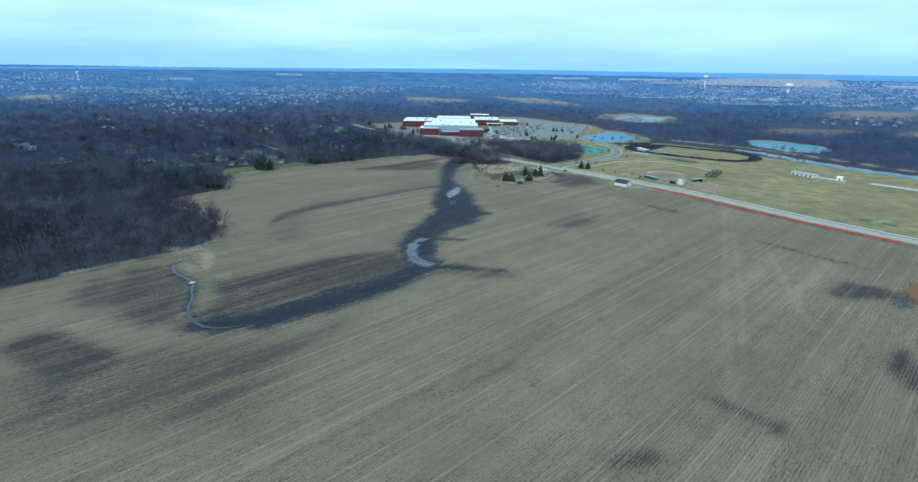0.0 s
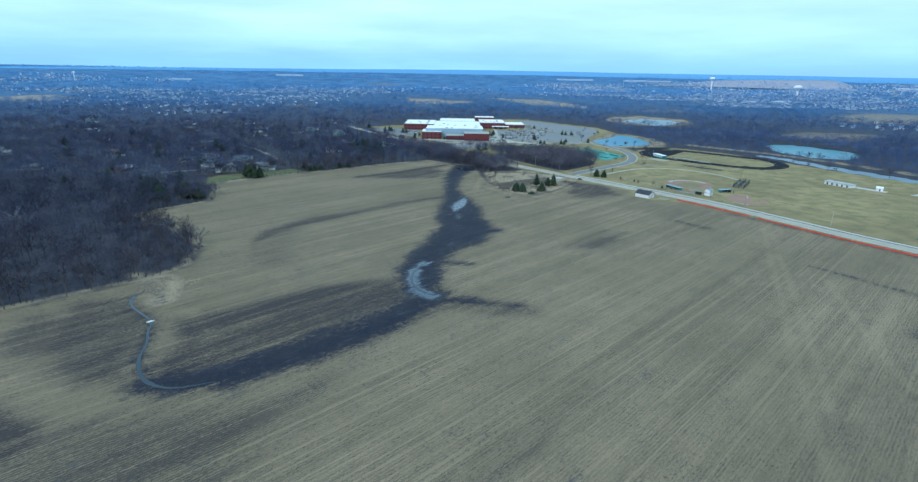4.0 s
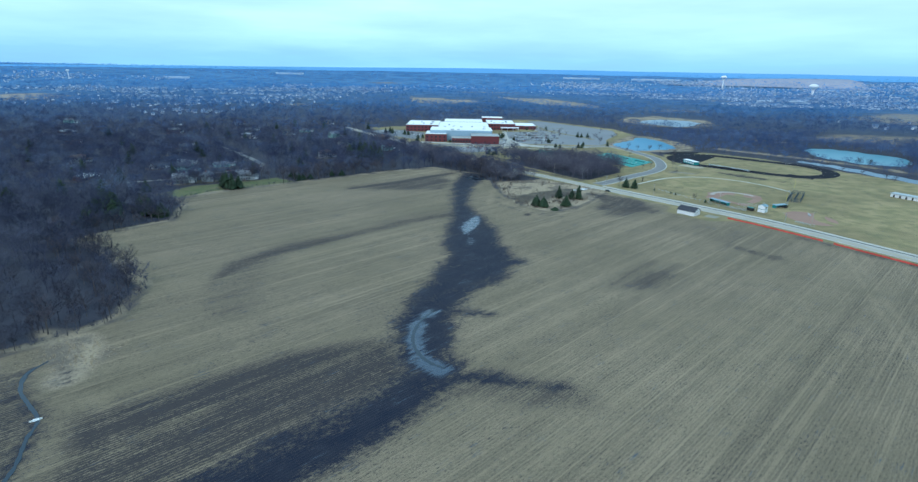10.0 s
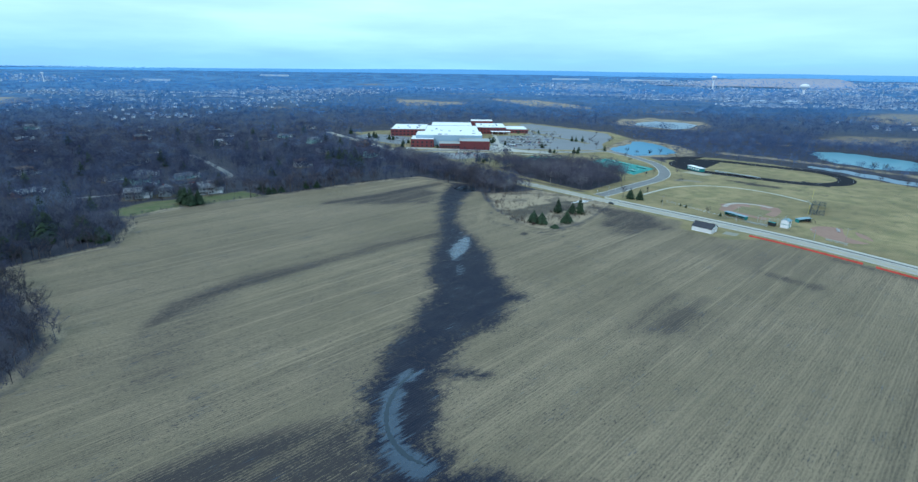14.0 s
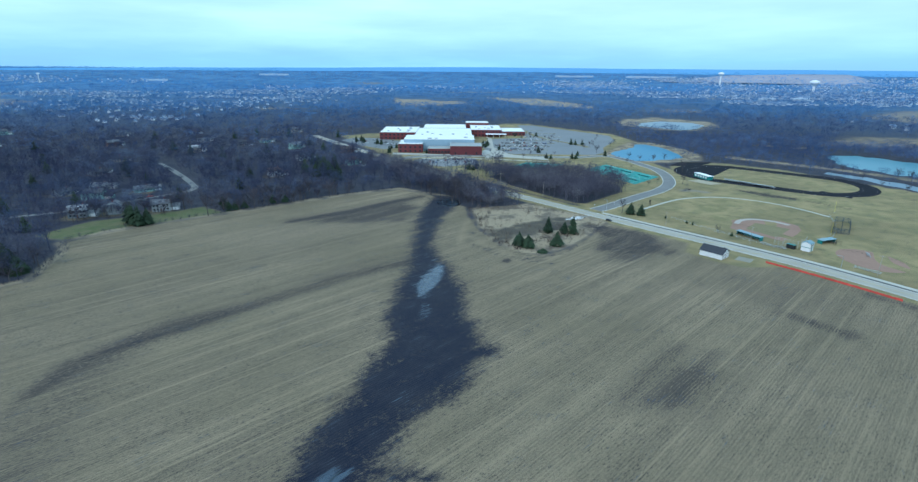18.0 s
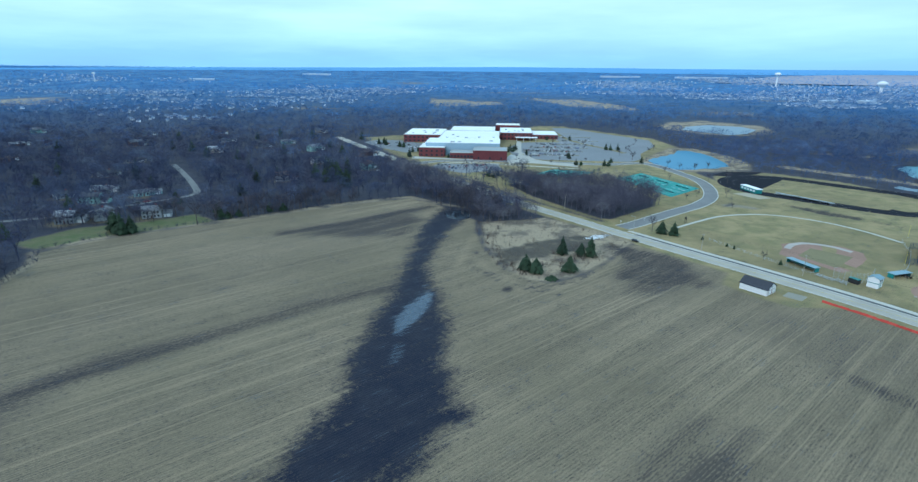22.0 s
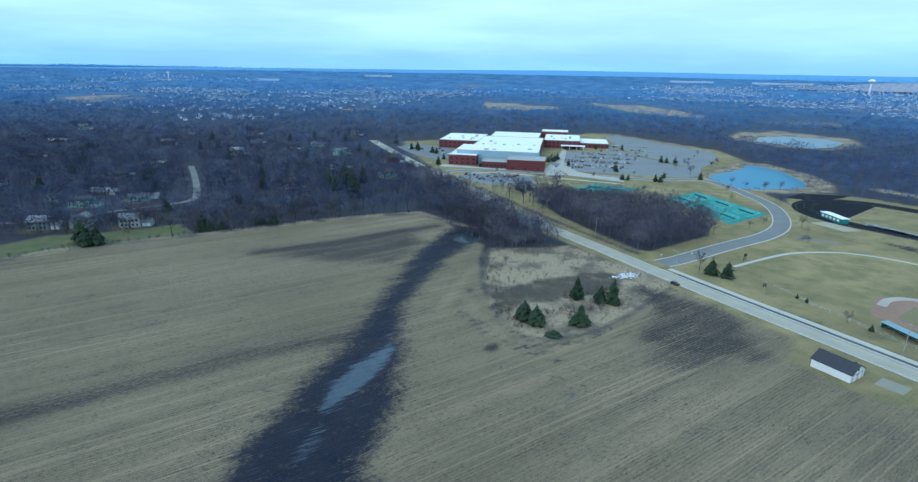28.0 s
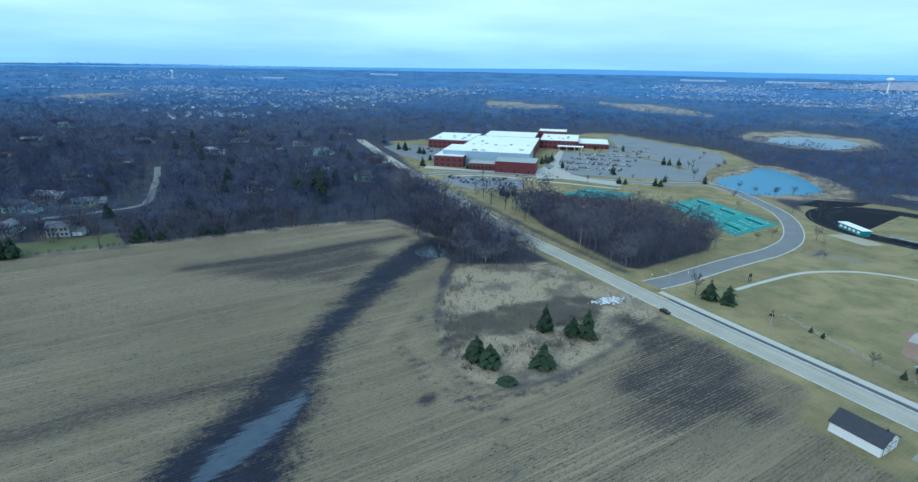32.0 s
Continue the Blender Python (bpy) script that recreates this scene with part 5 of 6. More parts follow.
# ---- far suburbs ----
def suburb(rng, count, pick):
    """Small gabled houses, walls and roofs joined."""
    wv, wf, rv2, rf = [], [], [], []
    for k in range(count):
        x, y = pick()
        if any(sd_polygon(np.array([x]), np.array([y]), q)[0] < 12 for q in TAN_FAR):
            continue
        a, L, D, h = rng.choice((0.3, 1.87, 0.9, 2.5)) + rng.gauss(0, 0.1), rng.uniform(2.2, 3.9), rng.uniform(1.8, 2.7), rng.uniform(2.0, 3.4)
        c, s = math.cos(a), math.sin(a)
        z0 = float(rise(np.array([x]), np.array([y]))[0])
        pos = lambda u, v, z: (x + u * c - v * s, y + u * s + v * c, z0 + z)
        b = len(wv)
        wv += [pos(*q) for q in ((-L, -D, -1), (L, -D, -1), (L, D, -1), (-L, D, -1), (-L, -D, h), (L, -D, h), (L, D, h), (-L, D, h), (-L, 0, h + 1.7), (L, 0, h + 1.7))]
        wf += [(b, b + 1, b + 5), (b, b + 5, b + 4), (b + 2, b + 3, b + 7), (b + 2, b + 7, b + 6), (b + 1, b + 2, b + 6), (b + 1, b + 6, b + 5), (b + 5, b + 6, b + 9), (b + 3, b, b + 4), (b + 3, b + 4, b + 7), (b + 4, b + 8, b + 7)]
        b = len(rv2)
        rv2 += [pos(*q) for q in ((-L - 0.4, -D - 0.5, h - 0.1), (L + 0.4, -D - 0.5, h - 0.1), (L + 0.4, 0, h + 2.5), (-L - 0.4, 0, h + 2.5), (-L - 0.4, D + 0.5, h - 0.1), (L + 0.4, D + 0.5, h - 0.1))]
        rf += [(b, b + 1, b + 2), (b, b + 2, b + 3), (b + 3, b + 2, b + 5), (b + 3, b + 5, b + 4)]
    return (np.array(wv), np.array(wf)), (np.array(rv2), np.array(rf))


r3 = random.Random(21)
# siding and shingles carry the blue of distance haze in their base colours
M_sub_wall_haze = material("haze-tinted suburb siding", (0.13, 0.24, 0.4), 0.7, 0.3, 0.05, island=True, tint=(1.0, 1.0, 1.0))
M_sub_roof_haze = material("haze-tinted suburb shingles", (0.08, 0.15, 0.28), 0.85, 0.3, 0.05, island=True, tint=(0.36, 0.48, 0.64))


def clusters(rng, n, x0, x1, y0, y1, spread_):
    return [(rng.uniform(x0, x1), rng.uniform(y0, y1), rng.uniform(0.5, 1.2) * spread_) for k in range(n)]


def pick_from(spots_):
    def pick():
        while True:
            cx, cy, s = r3.choice(spots_)
            x, y = cx + r3.gauss(0, s), cy + r3.gauss(0, s * 0.7)
            if abs(x) < 0.98 * y and math.hypot(x, y - 200) < 3450 and y > 900:
                return x, y
    return pick


pick_west = pick_from(clusters(r3, 22, -2200, -350, 1900, 2750, 80) + clusters(r3, 4, -1300, -600, 1450, 1800, 80) + clusters(r3, 14, -900, -430, 1850, 2700, 75))
pick_east = pick_from(clusters(r3, 60, 500, 3000, 2050, 3250, 105) + clusters(r3, 5, 900, 1500, 1750, 1950, 70))
pick_near = pick_from(clusters(r3, 10, -900, 700, 2300, 3000, 70) + clusters(r3, 10, -1250, -420, 1080, 1750, 80) + [(850, 1130, 60), (950, 1180, 60)])
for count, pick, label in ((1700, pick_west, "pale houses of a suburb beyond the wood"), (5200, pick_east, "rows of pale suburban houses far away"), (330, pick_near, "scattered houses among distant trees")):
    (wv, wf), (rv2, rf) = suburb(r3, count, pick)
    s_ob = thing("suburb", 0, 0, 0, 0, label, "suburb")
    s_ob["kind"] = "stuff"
    part_mesh("walls", mesh_quick("walls", wv, wf, M_sub_wall_haze), s_ob)
    part_mesh("roofs", mesh_quick("roofs", rv2, rf, M_sub_roof_haze), s_ob)
# white buildings, with a pale blue haze tint painted into both colours
M_shed_roof_haze = material("haze-tinted warehouse roof", (0.6, 0.68, 0.75), 0.7, 0.1, 0.05)
M_shed_wall_haze = material("haze-tinted white warehouse panels", (0.5, 0.58, 0.66), 0.6, 0.08, 0.05)
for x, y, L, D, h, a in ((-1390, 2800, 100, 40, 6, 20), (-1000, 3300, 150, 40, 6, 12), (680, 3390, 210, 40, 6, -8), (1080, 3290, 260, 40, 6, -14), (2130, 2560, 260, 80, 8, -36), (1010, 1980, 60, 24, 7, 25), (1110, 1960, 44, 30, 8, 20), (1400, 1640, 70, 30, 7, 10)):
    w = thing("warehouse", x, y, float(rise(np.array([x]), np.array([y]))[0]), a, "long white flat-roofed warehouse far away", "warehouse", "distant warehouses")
    part("wall", boxes((-L / 2, L / 2, -D / 2, D / 2, -2, h)), M_shed_wall_haze, w)
    part("roof", boxes((-L / 2 - 0.5, L / 2 + 0.5, -D / 2 - 0.5, D / 2 + 0.5, h, h + 0.8)), M_shed_roof_haze, w)


def water_tower(x, y, top, bulb, label, column=3.0):
    z0 = float(rise(np.array([x]), np.array([y]))[0])
    t = thing("water_tower", x, y, z0, 0, label, "water tower", "water towers")
    bm = bmesh.new()
    tube(bm, (0, 0, -1), (0, 0, 5), column * 1.9, column, 16)
    tube(bm, (0, 0, 5), (0, 0, top - bulb), column, column, 16)
    part("column", bm, M_white, t)
    bm = bmesh.new()
    bmesh.ops.create_uvsphere(bm, u_segments=20, v_segments=12, radius=1, matrix=Matrix.Translation((0, 0, top - bulb * 0.6)) @ Matrix.Diagonal((bulb * 1.35, bulb * 1.35, bulb * 0.75, 1)))
    tube(bm, (0, 0, top - bulb * 1.7), (0, 0, top - bulb * 0.9), column, bulb * 1.1, 20)
    part("tank", bm, M_white, t)

# a plain far ring that closes the horizon, painted haze blue and glowing
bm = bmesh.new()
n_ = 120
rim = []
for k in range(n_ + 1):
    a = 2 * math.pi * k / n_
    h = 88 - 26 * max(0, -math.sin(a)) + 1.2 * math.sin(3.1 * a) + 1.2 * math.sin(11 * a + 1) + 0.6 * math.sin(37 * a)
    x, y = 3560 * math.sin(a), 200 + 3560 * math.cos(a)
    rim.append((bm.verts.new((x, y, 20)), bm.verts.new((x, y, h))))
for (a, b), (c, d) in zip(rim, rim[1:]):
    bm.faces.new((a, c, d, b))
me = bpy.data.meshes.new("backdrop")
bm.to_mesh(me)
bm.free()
M_rim_glow = material("glowing haze-blue rim", (0.05, 0.1, 0.17), 1.0, 0.25, 0.004)
# emission stands in for haze; height of the ring is fitted to the view
M_rim_glow.node_tree.nodes["Principled BSDF"].inputs["Emission Color"].default_value = (0.085, 0.29, 0.52, 1)
M_rim_glow.node_tree.nodes["Principled BSDF"].inputs["Emission Strength"].default_value = 1.2
me.materials.append(M_rim_glow)
tagged(new("backdrop", me), "backdrop ring on the horizon, glowing a painted haze blue", "backdrop", kind="structure")

# a long tan ridge beyond the eastern suburb, haze blue painted over its tan
verts, faces = [], []
for i in range(41):
    u = i / 40
    a = radians(20 + 16.5 * u)
    lift = min(1, u / 0.35, (1 - u) / 0.12) * (0.75 + 0.25 * math.sin(2.6 * u + 4.4 + 1.6 * u))
    for r_, z in ((3080, 30), (3240, 34 + 8 * lift), (3380, 38 + 19 * lift + 1.5 * math.sin(9 * u)), (3500, 40 + 30 * lift), (3545, 30)):
        verts.append((r_ * math.sin(a), 120 + r_ * math.cos(a), z))
for i in range(40):
    for k in range(4):
        b0 = i * 5 + k
        faces.append((b0, b0 + 5, b0 + 6, b0 + 1))
M_ridge = material("haze-tinted ridge grass", (0.27, 0.3, 0.4), 0.95, 0.2, 0.01, tint=(0.42, 0.4, 0.46))
tagged(new("far_ridge", mesh_from("far_ridge", verts, faces, [M_ridge], True)), "long grassy ridge on the horizon, tinted haze blue", "hill", kind="structure")


water_tower(1446, 2433, 46, 13, "white water tower with a broad tank above the suburb", 5)
water_tower(1250, 2824, 58, 10, "slender white water tower on the horizon", 3)
water_tower(-1725, 2527, 38, 5, "thin pale water tower far over the woods", 2)

# ---- school ----
school = thing("school", -10, 850, 0, 0, "large red brick school with white flat roofs", "school")


def block(name, x0, x1, y0, y1, h, mat, bands=(), z0=-0.5, front=True, east_side=False, cap=M_roof_white):
    """A flat-roofed wing: wall, roof, parapet, and the windows of its front."""
    wall = part(name, boxes((x0, x1, y0, y1, z0, h)), mat, school)
    part("roof", boxes((x0 + 0.4, x1 - 0.4, y0 + 0.4, y1 - 0.4, h, h + 0.12)), cap, wall, "white membrane roof")
    e = 0.45
    part("parapet", boxes((x0 - 0.1, x1 + 0.1, y0 - 0.1, y0 + e, h, h + 0.6), (x0 - 0.1, x1 + 0.1, y1 - e, y1 + 0.1, h, h + 0.6), (x0 - 0.1, x0 + e, y0 + e, y1 - e, h, h + 0.6), (x1 - e, x1 + 0.1, y0 + e, y1 - e, h, h + 0.6)), M_concrete if mat is M_brick else M_roof_white, wall)
    for z, wh, n, wd in bands:
        gap = (x1 - x0) / n
        for i in range(n):
            cx = x0 + gap * (i + 0.5)
            part("window", boxes((cx - wd / 2, cx + wd / 2, y0 - 0.06, y0 + 0.1, z, z + wh)), M_glass, wall)
        if east_side:
            m = max(2, int((y1 - y0) / gap))
            for i in range(m):
                cy = y0 + (y1 - y0) * (i + 0.5) / m
                part("window", boxes((x1 - 0.1, x1 + 0.06, cy - wd / 2, cy + wd / 2, z, z + wh)), M_glass, wall)
    return wall


M_tan_roof = material("weathered grey roof membrane", (0.33, 0.37, 0.38), 0.85, 0.15, 0.1)
block("gym_wing", 12, 49, -22, 4, 10.2, M_brick, ((1.0, 2.2, 3, 1.6),), cap=M_tan_roof)
block("link_wing", -14, 12, -14, 4, 6.0, M_brick, ((1.0, 2.4, 7, 2.6),), cap=M_tan_roof)
block("front_wing", -50, -21, -6, 30, 10.0, M_brick, ((1.0, 2.0, 5, 2.2), (5.4, 2.0, 5, 2.2)))
block("hall", -44, 41, 6, 46, 14.0, M_metal_blue)
block("middle_wing", -36, 40, 46.5, 150, 11.5, M_brick)
block("west_wing", -88, -36.5, 112, 185, 9.5, M_brick, ((1.2, 1.8, 9, 3.0), (5.6, 1.8, 9, 3.0)))
block("east_wing", 40.5, 86, 150, 215, 9.5, M_brick, ((1.2, 2.0, 9, 2.6), (6.0, 2.0, 9, 2.6)), east_side=True)
block("north_block", 34, 70, 216, 242, 13.0, M_brick)
block("north_wing", -30, 33.5, 150.5, 215, 10.5, M_brick)
block("entrance_wing", 86.5, 122, 165, 215, 5.5, M_brick, ((1.2, 2.4, 7, 2.6),), east_side=True)
part("canopy", boxes((62, 92, 139, 149, 4.2, 4.8), bevel=0.1), M_roof_white, school, "white entrance canopy")
for x in (64, 73, 82, 90):
    part("column", tube(bmesh.new(), (x, 140, -0.2), (x, 140, 4.2), 0.35, 0.35, 10), M_white, school)
r4 = random.Random(4)
for k in range(26):
    x, y, z = r4.choice(((r4.uniform(-30, 35), r4.uniform(52, 145), 11.5), (r4.uniform(-82, -45), r4.uniform(118, 178), 9.5), (r4.uniform(-38, 36), r4.uniform(12, 42), 14.0), (r4.uniform(46, 80), r4.uniform(156, 208), 9.5)))
    s = r4.uniform(0.9, 2.4)
    part("roof_unit", boxes((x - s, x + s, y - s * 0.6, y + s * 0.6, z, z + r4.uniform(0.9, 1.8)), bevel=0.08), M_steel, school, "grey rooftop air unit")

# school ground
M_dry = material("dry grass", (0.24, 0.205, 0.11), 0.95, 0.25, 0.2, 0.3)
LOT = [(52, 853), (80, 838), (172, 836), (188, 852), (198, 895), (232, 962), (240, 1020), (140, 1160), (116, 1160), (108, 1060), (112, 985), (62, 975), (42, 930), (44, 880)]
sheet("parking_lot", LOT, 0.05, M_lot, "large grey asphalt school car park", "car park")
sheet("front_lot", [(-40, 777), (-33, 800), (30, 805), (34, 770), (-4, 752)], 0.05, M_lot, "small asphalt car park before the school", "car park")
sheet("west_lot", [(-150, 950), (-138, 975), (-106, 975), (-68, 945), (-66, 880), (-80, 870), (-118, 905)], 0.05, M_lot, "asphalt car park at the side of the school", "car park")
sheet("forecourt", [(-66, 829), (46, 829), (56, 850), (44, 872), (38, 842), (-10, 832), (-66, 843)], 0.07, M_concrete, "pale concrete walk before the school", "pavement")
for x, y, L in ((90, 872, 60), (95, 902, 66), (104, 932, 70), (118, 962, 66), (132, 1000, 60), (136, 1040, 48), (130, 1080, 30)):
    island_ = [(x - L / 2 - 3, y - 1), (x + L / 2 + 3, y - 1), (x + L / 2 + 3, y + 1), (x - L / 2 - 3, y + 1)]
    sheet("planted_island", island_, 0.2, M_dry, "narrow kerbed grass island in the car park", "kerb")
strip("grass_divider", smooth_line([(112, 1157), (123, 1031), (144, 966), (166, 930), (180, 896)]), -3.2, 3.2, 0.2, M_dry, "curved strip of dry grass dividing the car park", "lawn")
sheet("drop_off", [(40, 830), (49, 840), (54, 881), (47, 888), (55, 992), (60, 979), (57, 891), (71, 839), (88, 823), (113, 816), (112, 797), (77, 811), (62, 816), (42, 807)], 0.09, M_path, "pale concrete drop-off loop before the school entrance", "pavement")
strip("pavement", smooth_line([(-29, 802), (1, 811), (42, 802), (70, 796), (111, 787)]), -1.6, 1.6, 0.1, M_path, "pale concrete walk before the school", "pavement")
M_paint = material("white road paint", (0.75, 0.75, 0.72), 0.7, 0.15, 1.0)
bm = bmesh.new()
for x, y, L in ((90, 872, 60), (95, 902, 66), (104, 932, 70), (118, 962, 66), (132, 1000, 60), (136, 1040, 48), (130, 1080, 30)):
    for k in range(int(L / 2.8) + 1):
        a = x - L / 2 + k * 2.8
        box(bm, a - 0.07, a + 0.07, y - 6.3, y + 6.3, 0.045, 0.056)
me = bpy.data.meshes.new("parking_lines")
bm.to_mesh(me)
bm.free()
me.materials.append(M_paint)
tagged(new("parking_lines", me), "thin white parking bay lines", "road marking", kind="structure")


# ---- cars ----
def car_proto(x, y, paint, colour):
    t = thing("car", x, y, 0.05, 0, "%s car parked on asphalt" % colour, "car", "parked cars")
    bm = boxes((-2.25, 2.25, -0.88, 0.88, 0.35, 0.95), bevel=0.14)
    part("body", bm, paint, t)
    bm = bmesh.new()
    v = [bm.verts.new(p) for p in ((-1.9, -0.8, 0.93), (1.15, -0.8, 0.93), (1.15, 0.8, 0.93), (-1.9, 0.8, 0.93), (-1.35, -0.66, 1.45), (0.4, -0.66, 1.45), (0.4, 0.66, 1.45), (-1.35, 0.66, 1.45))]
    for q in ((0, 1, 5, 4), (1, 2, 6, 5), (2, 3, 7, 6), (3, 0, 4, 7)):
        bm.faces.new([v[i] for i in q])
    part("glazing", bm, M_glass, t)
    part("car_roof", boxes((-1.36, 0.42, -0.67, 0.67, 1.43, 1.5), bevel=0.03), paint, t)
    for wx_ in (-1.4, 1.4):
        for s in (-1, 1):
            part("wheel", tube(bmesh.new(), (wx_, s * 0.72, 0.32), (wx_, s * 0.9, 0.32), 0.32, 0.32, 10), M_dark, t)
    return t


PAINTS = [(n, material(n + " car paint", c, 0.3, 0.05, 1.0, spec=0.5)) for n, c in (("white", (0.75, 0.76, 0.77)), ("silver", (0.42, 0.44, 0.46)), ("dark grey", (0.06, 0.065, 0.07)), ("blue", (0.04, 0.09, 0.25)), ("black", (0.015, 0.015, 0.018)), ("red", (0.3, 0.03, 0.03)))]
protos = [car_proto(60 + 3.2 * k, 862, m, n) for k, (n, m) in enumerate(PAINTS)]
for p in protos:
    p.matrix_basis = p.matrix_basis @ pose(0, 0, 0, 0, 0, 90)
cars = []
for x, y, L, fill in ((90, 872, 60, 0.85), (95, 902, 66, 0.7), (104, 932, 70, 0.45), (118, 962, 66, 0.36), (132, 1000, 60, 0.26), (136, 1040, 48, 0.16)):
    for s in (-1, 1):
        for k in range(int(L / 2.8)):
            if r4.random() < fill and not (y == 872 and s < 0 and k < 9):
                cars.append((x - L / 2 + (k + 0.5) * 2.8, y + s * 3.7, 90))
for k in range(15):
    cars.append((-32 + 4.0 * k, 788 + r4.choice((-14, 4, 12)), 90))
    cars.append((-32 + 4.2 * k, 788 + r4.choice((-8, 0, 8)), 90))
for k in range(16):
    cars.append((-134 + 4.0 * k, 958 - 1.2 * k + r4.choice((-14, -28, 0)), 60))
for x, y, a in ((-233, 606, 30), (-229, 612, 40), (-248, 640, 20), (-92, 745, 50), (-86, 752, 50), (-110, 760, 10), (-250, 580, 45)):
    cars.append((x, y, a))
for x, y, a in cars:
    copy_thing(protos[r4.choice((0, 0, 0, 0, 1, 1, 1, 2, 2, 3, 4, 4, 5))], pose(x, y, 0.05, 0, 0, a + r4.choice((0, 180))))
copy_thing(protos[4], pose(112.6, 552.4, 0.0, 0, 0, -48))

# ---- shed by the road ----
shed = thing("shed", 152.6, 484.2, 0, -48.4, "white shed with a dark shingled gable roof beside the road", "shed")
bm = bmesh.new()
gable(bm, -6.1, 6.1, -4.4, 4.4, -0.2, 3.1, 5.5)
wall = part("wall", bm, M_white, shed)
for k in range(17):
    z = 0.15 + 0.18 * k
    part("siding_board", boxes((-6.13, 6.13, -4.44, -4.40, z, z + 0.165)), M_white, wall)
bm = bmesh.new()
roof_slabs(bm, -6.1, 6.1, -4.4, 4.4, 3.1, 5.5, 0.45, 0.16)
roof = part("roof", bm, M_shingle, shed)
part("vent", boxes((4.6, 5.0, -0.2, 0.2, 5.4, 6.1), bevel=0.05), M_dark, roof, "small dark roof vent")
for y0 in (-3.2, 0.5):
    d = part("garage_door", boxes((6.1, 6.17, y0, y0 + 2.6, 0.0, 2.4)), M_white, shed, "white overhead garage door")
    part("door_frame", boxes((6.1, 6.2, y0 - 0.18, y0, 0, 2.5), (6.1, 6.2, y0 + 2.6, y0 + 2.78, 0, 2.5), (6.1, 6.2, y0, y0 + 2.6, 2.4, 2.56)), material("weathered reddish trim", (0.3, 0.2, 0.18), 0.8), shed)
    for z in (0.6, 1.2, 1.8):
        part("door_panel_joint", boxes((6.17, 6.178, y0, y0 + 2.6, z, z + 0.03)), M_dark, d)
part("window", boxes((6.1, 6.16, -0.5, 0.3, 3.4, 4.1)), M_glass, shed)
for s in (-1, 1):
    part("corner_board", boxes((-6.16, -6.0, s * 4.4 - 0.06, s * 4.4 + 0.06, -0.1, 3.05)), M_white, shed)
sheet("shed_apron", [(161, 478), (166, 483), (172, 478), (167, 473)], 0.02, material("grey gravel", (0.26, 0.245, 0.2), 0.95, 0.2, 0.5, 0.3), "thin gravel apron beside the shed", "gravel")
sheet("culvert_apron", [(85, 556), (87, 559), (90, 560), (93, 563), (98, 565), (101, 563), (98, 561), (95, 558), (92, 557), (89, 554)], 0.03, material("wet grey silt", (0.26, 0.27, 0.27), 0.9, 0.3, 0.8, 0.4), "wet grey silt at a culvert mouth", "gravel")
M_stone = material("pale washed stones", (0.6, 0.62, 0.63), 0.85, 0.25, 1.5, 0.4)
stone_meshes = []
for k in range(4):
    bm = bmesh.new()
    bmesh.ops.create_icosphere(bm, subdivisions=1, radius=1.0)
    for v in bm.verts:
        v.co *= r4.uniform(0.75, 1.15)
        v.co.z *= 0.5
    me = bpy.data.meshes.new("stone")
    bm.to_mesh(me)
    bm.free()
    me.materials.append(M_stone)
    stone_meshes.append(me)
riprap = thing("riprap", 92, 559.5, 0, 30, "heap of pale washed stones at a culvert mouth", "stones")
for k in range(110):
    u = r4.gauss(0, 0.42)
    st = part_mesh("stone", stone_meshes[k % 4], riprap)
    st.matrix_basis = pose(8.2 * u + r4.gauss(0, 0.5), r4.gauss(0, 1.7) * (1 - 0.5 * abs(u)), 0.12, 0, 0, r4.uniform(0, 360)) @ Matrix.Diagonal((*(r4.uniform(0.3, 0.75),) * 3, 1))

# ---- red fence ----
M_stake = material("grey fence stake", (0.25, 0.22, 0.2), 0.9)
q = road_line
dq = np.gradient(q, axis=0)
dq /= np.linalg.norm(dq, axis=1)[:, None]
off = q + np.stack([dq[:, 1], -dq[:, 0]], 1) * 12.0
run = np.concatenate([[0], np.cumsum(np.linalg.norm(np.diff(off, axis=0), axis=1))])
start = run[np.argmin(np.hypot(off[:, 0] - 177, off[:, 1] - 478))]


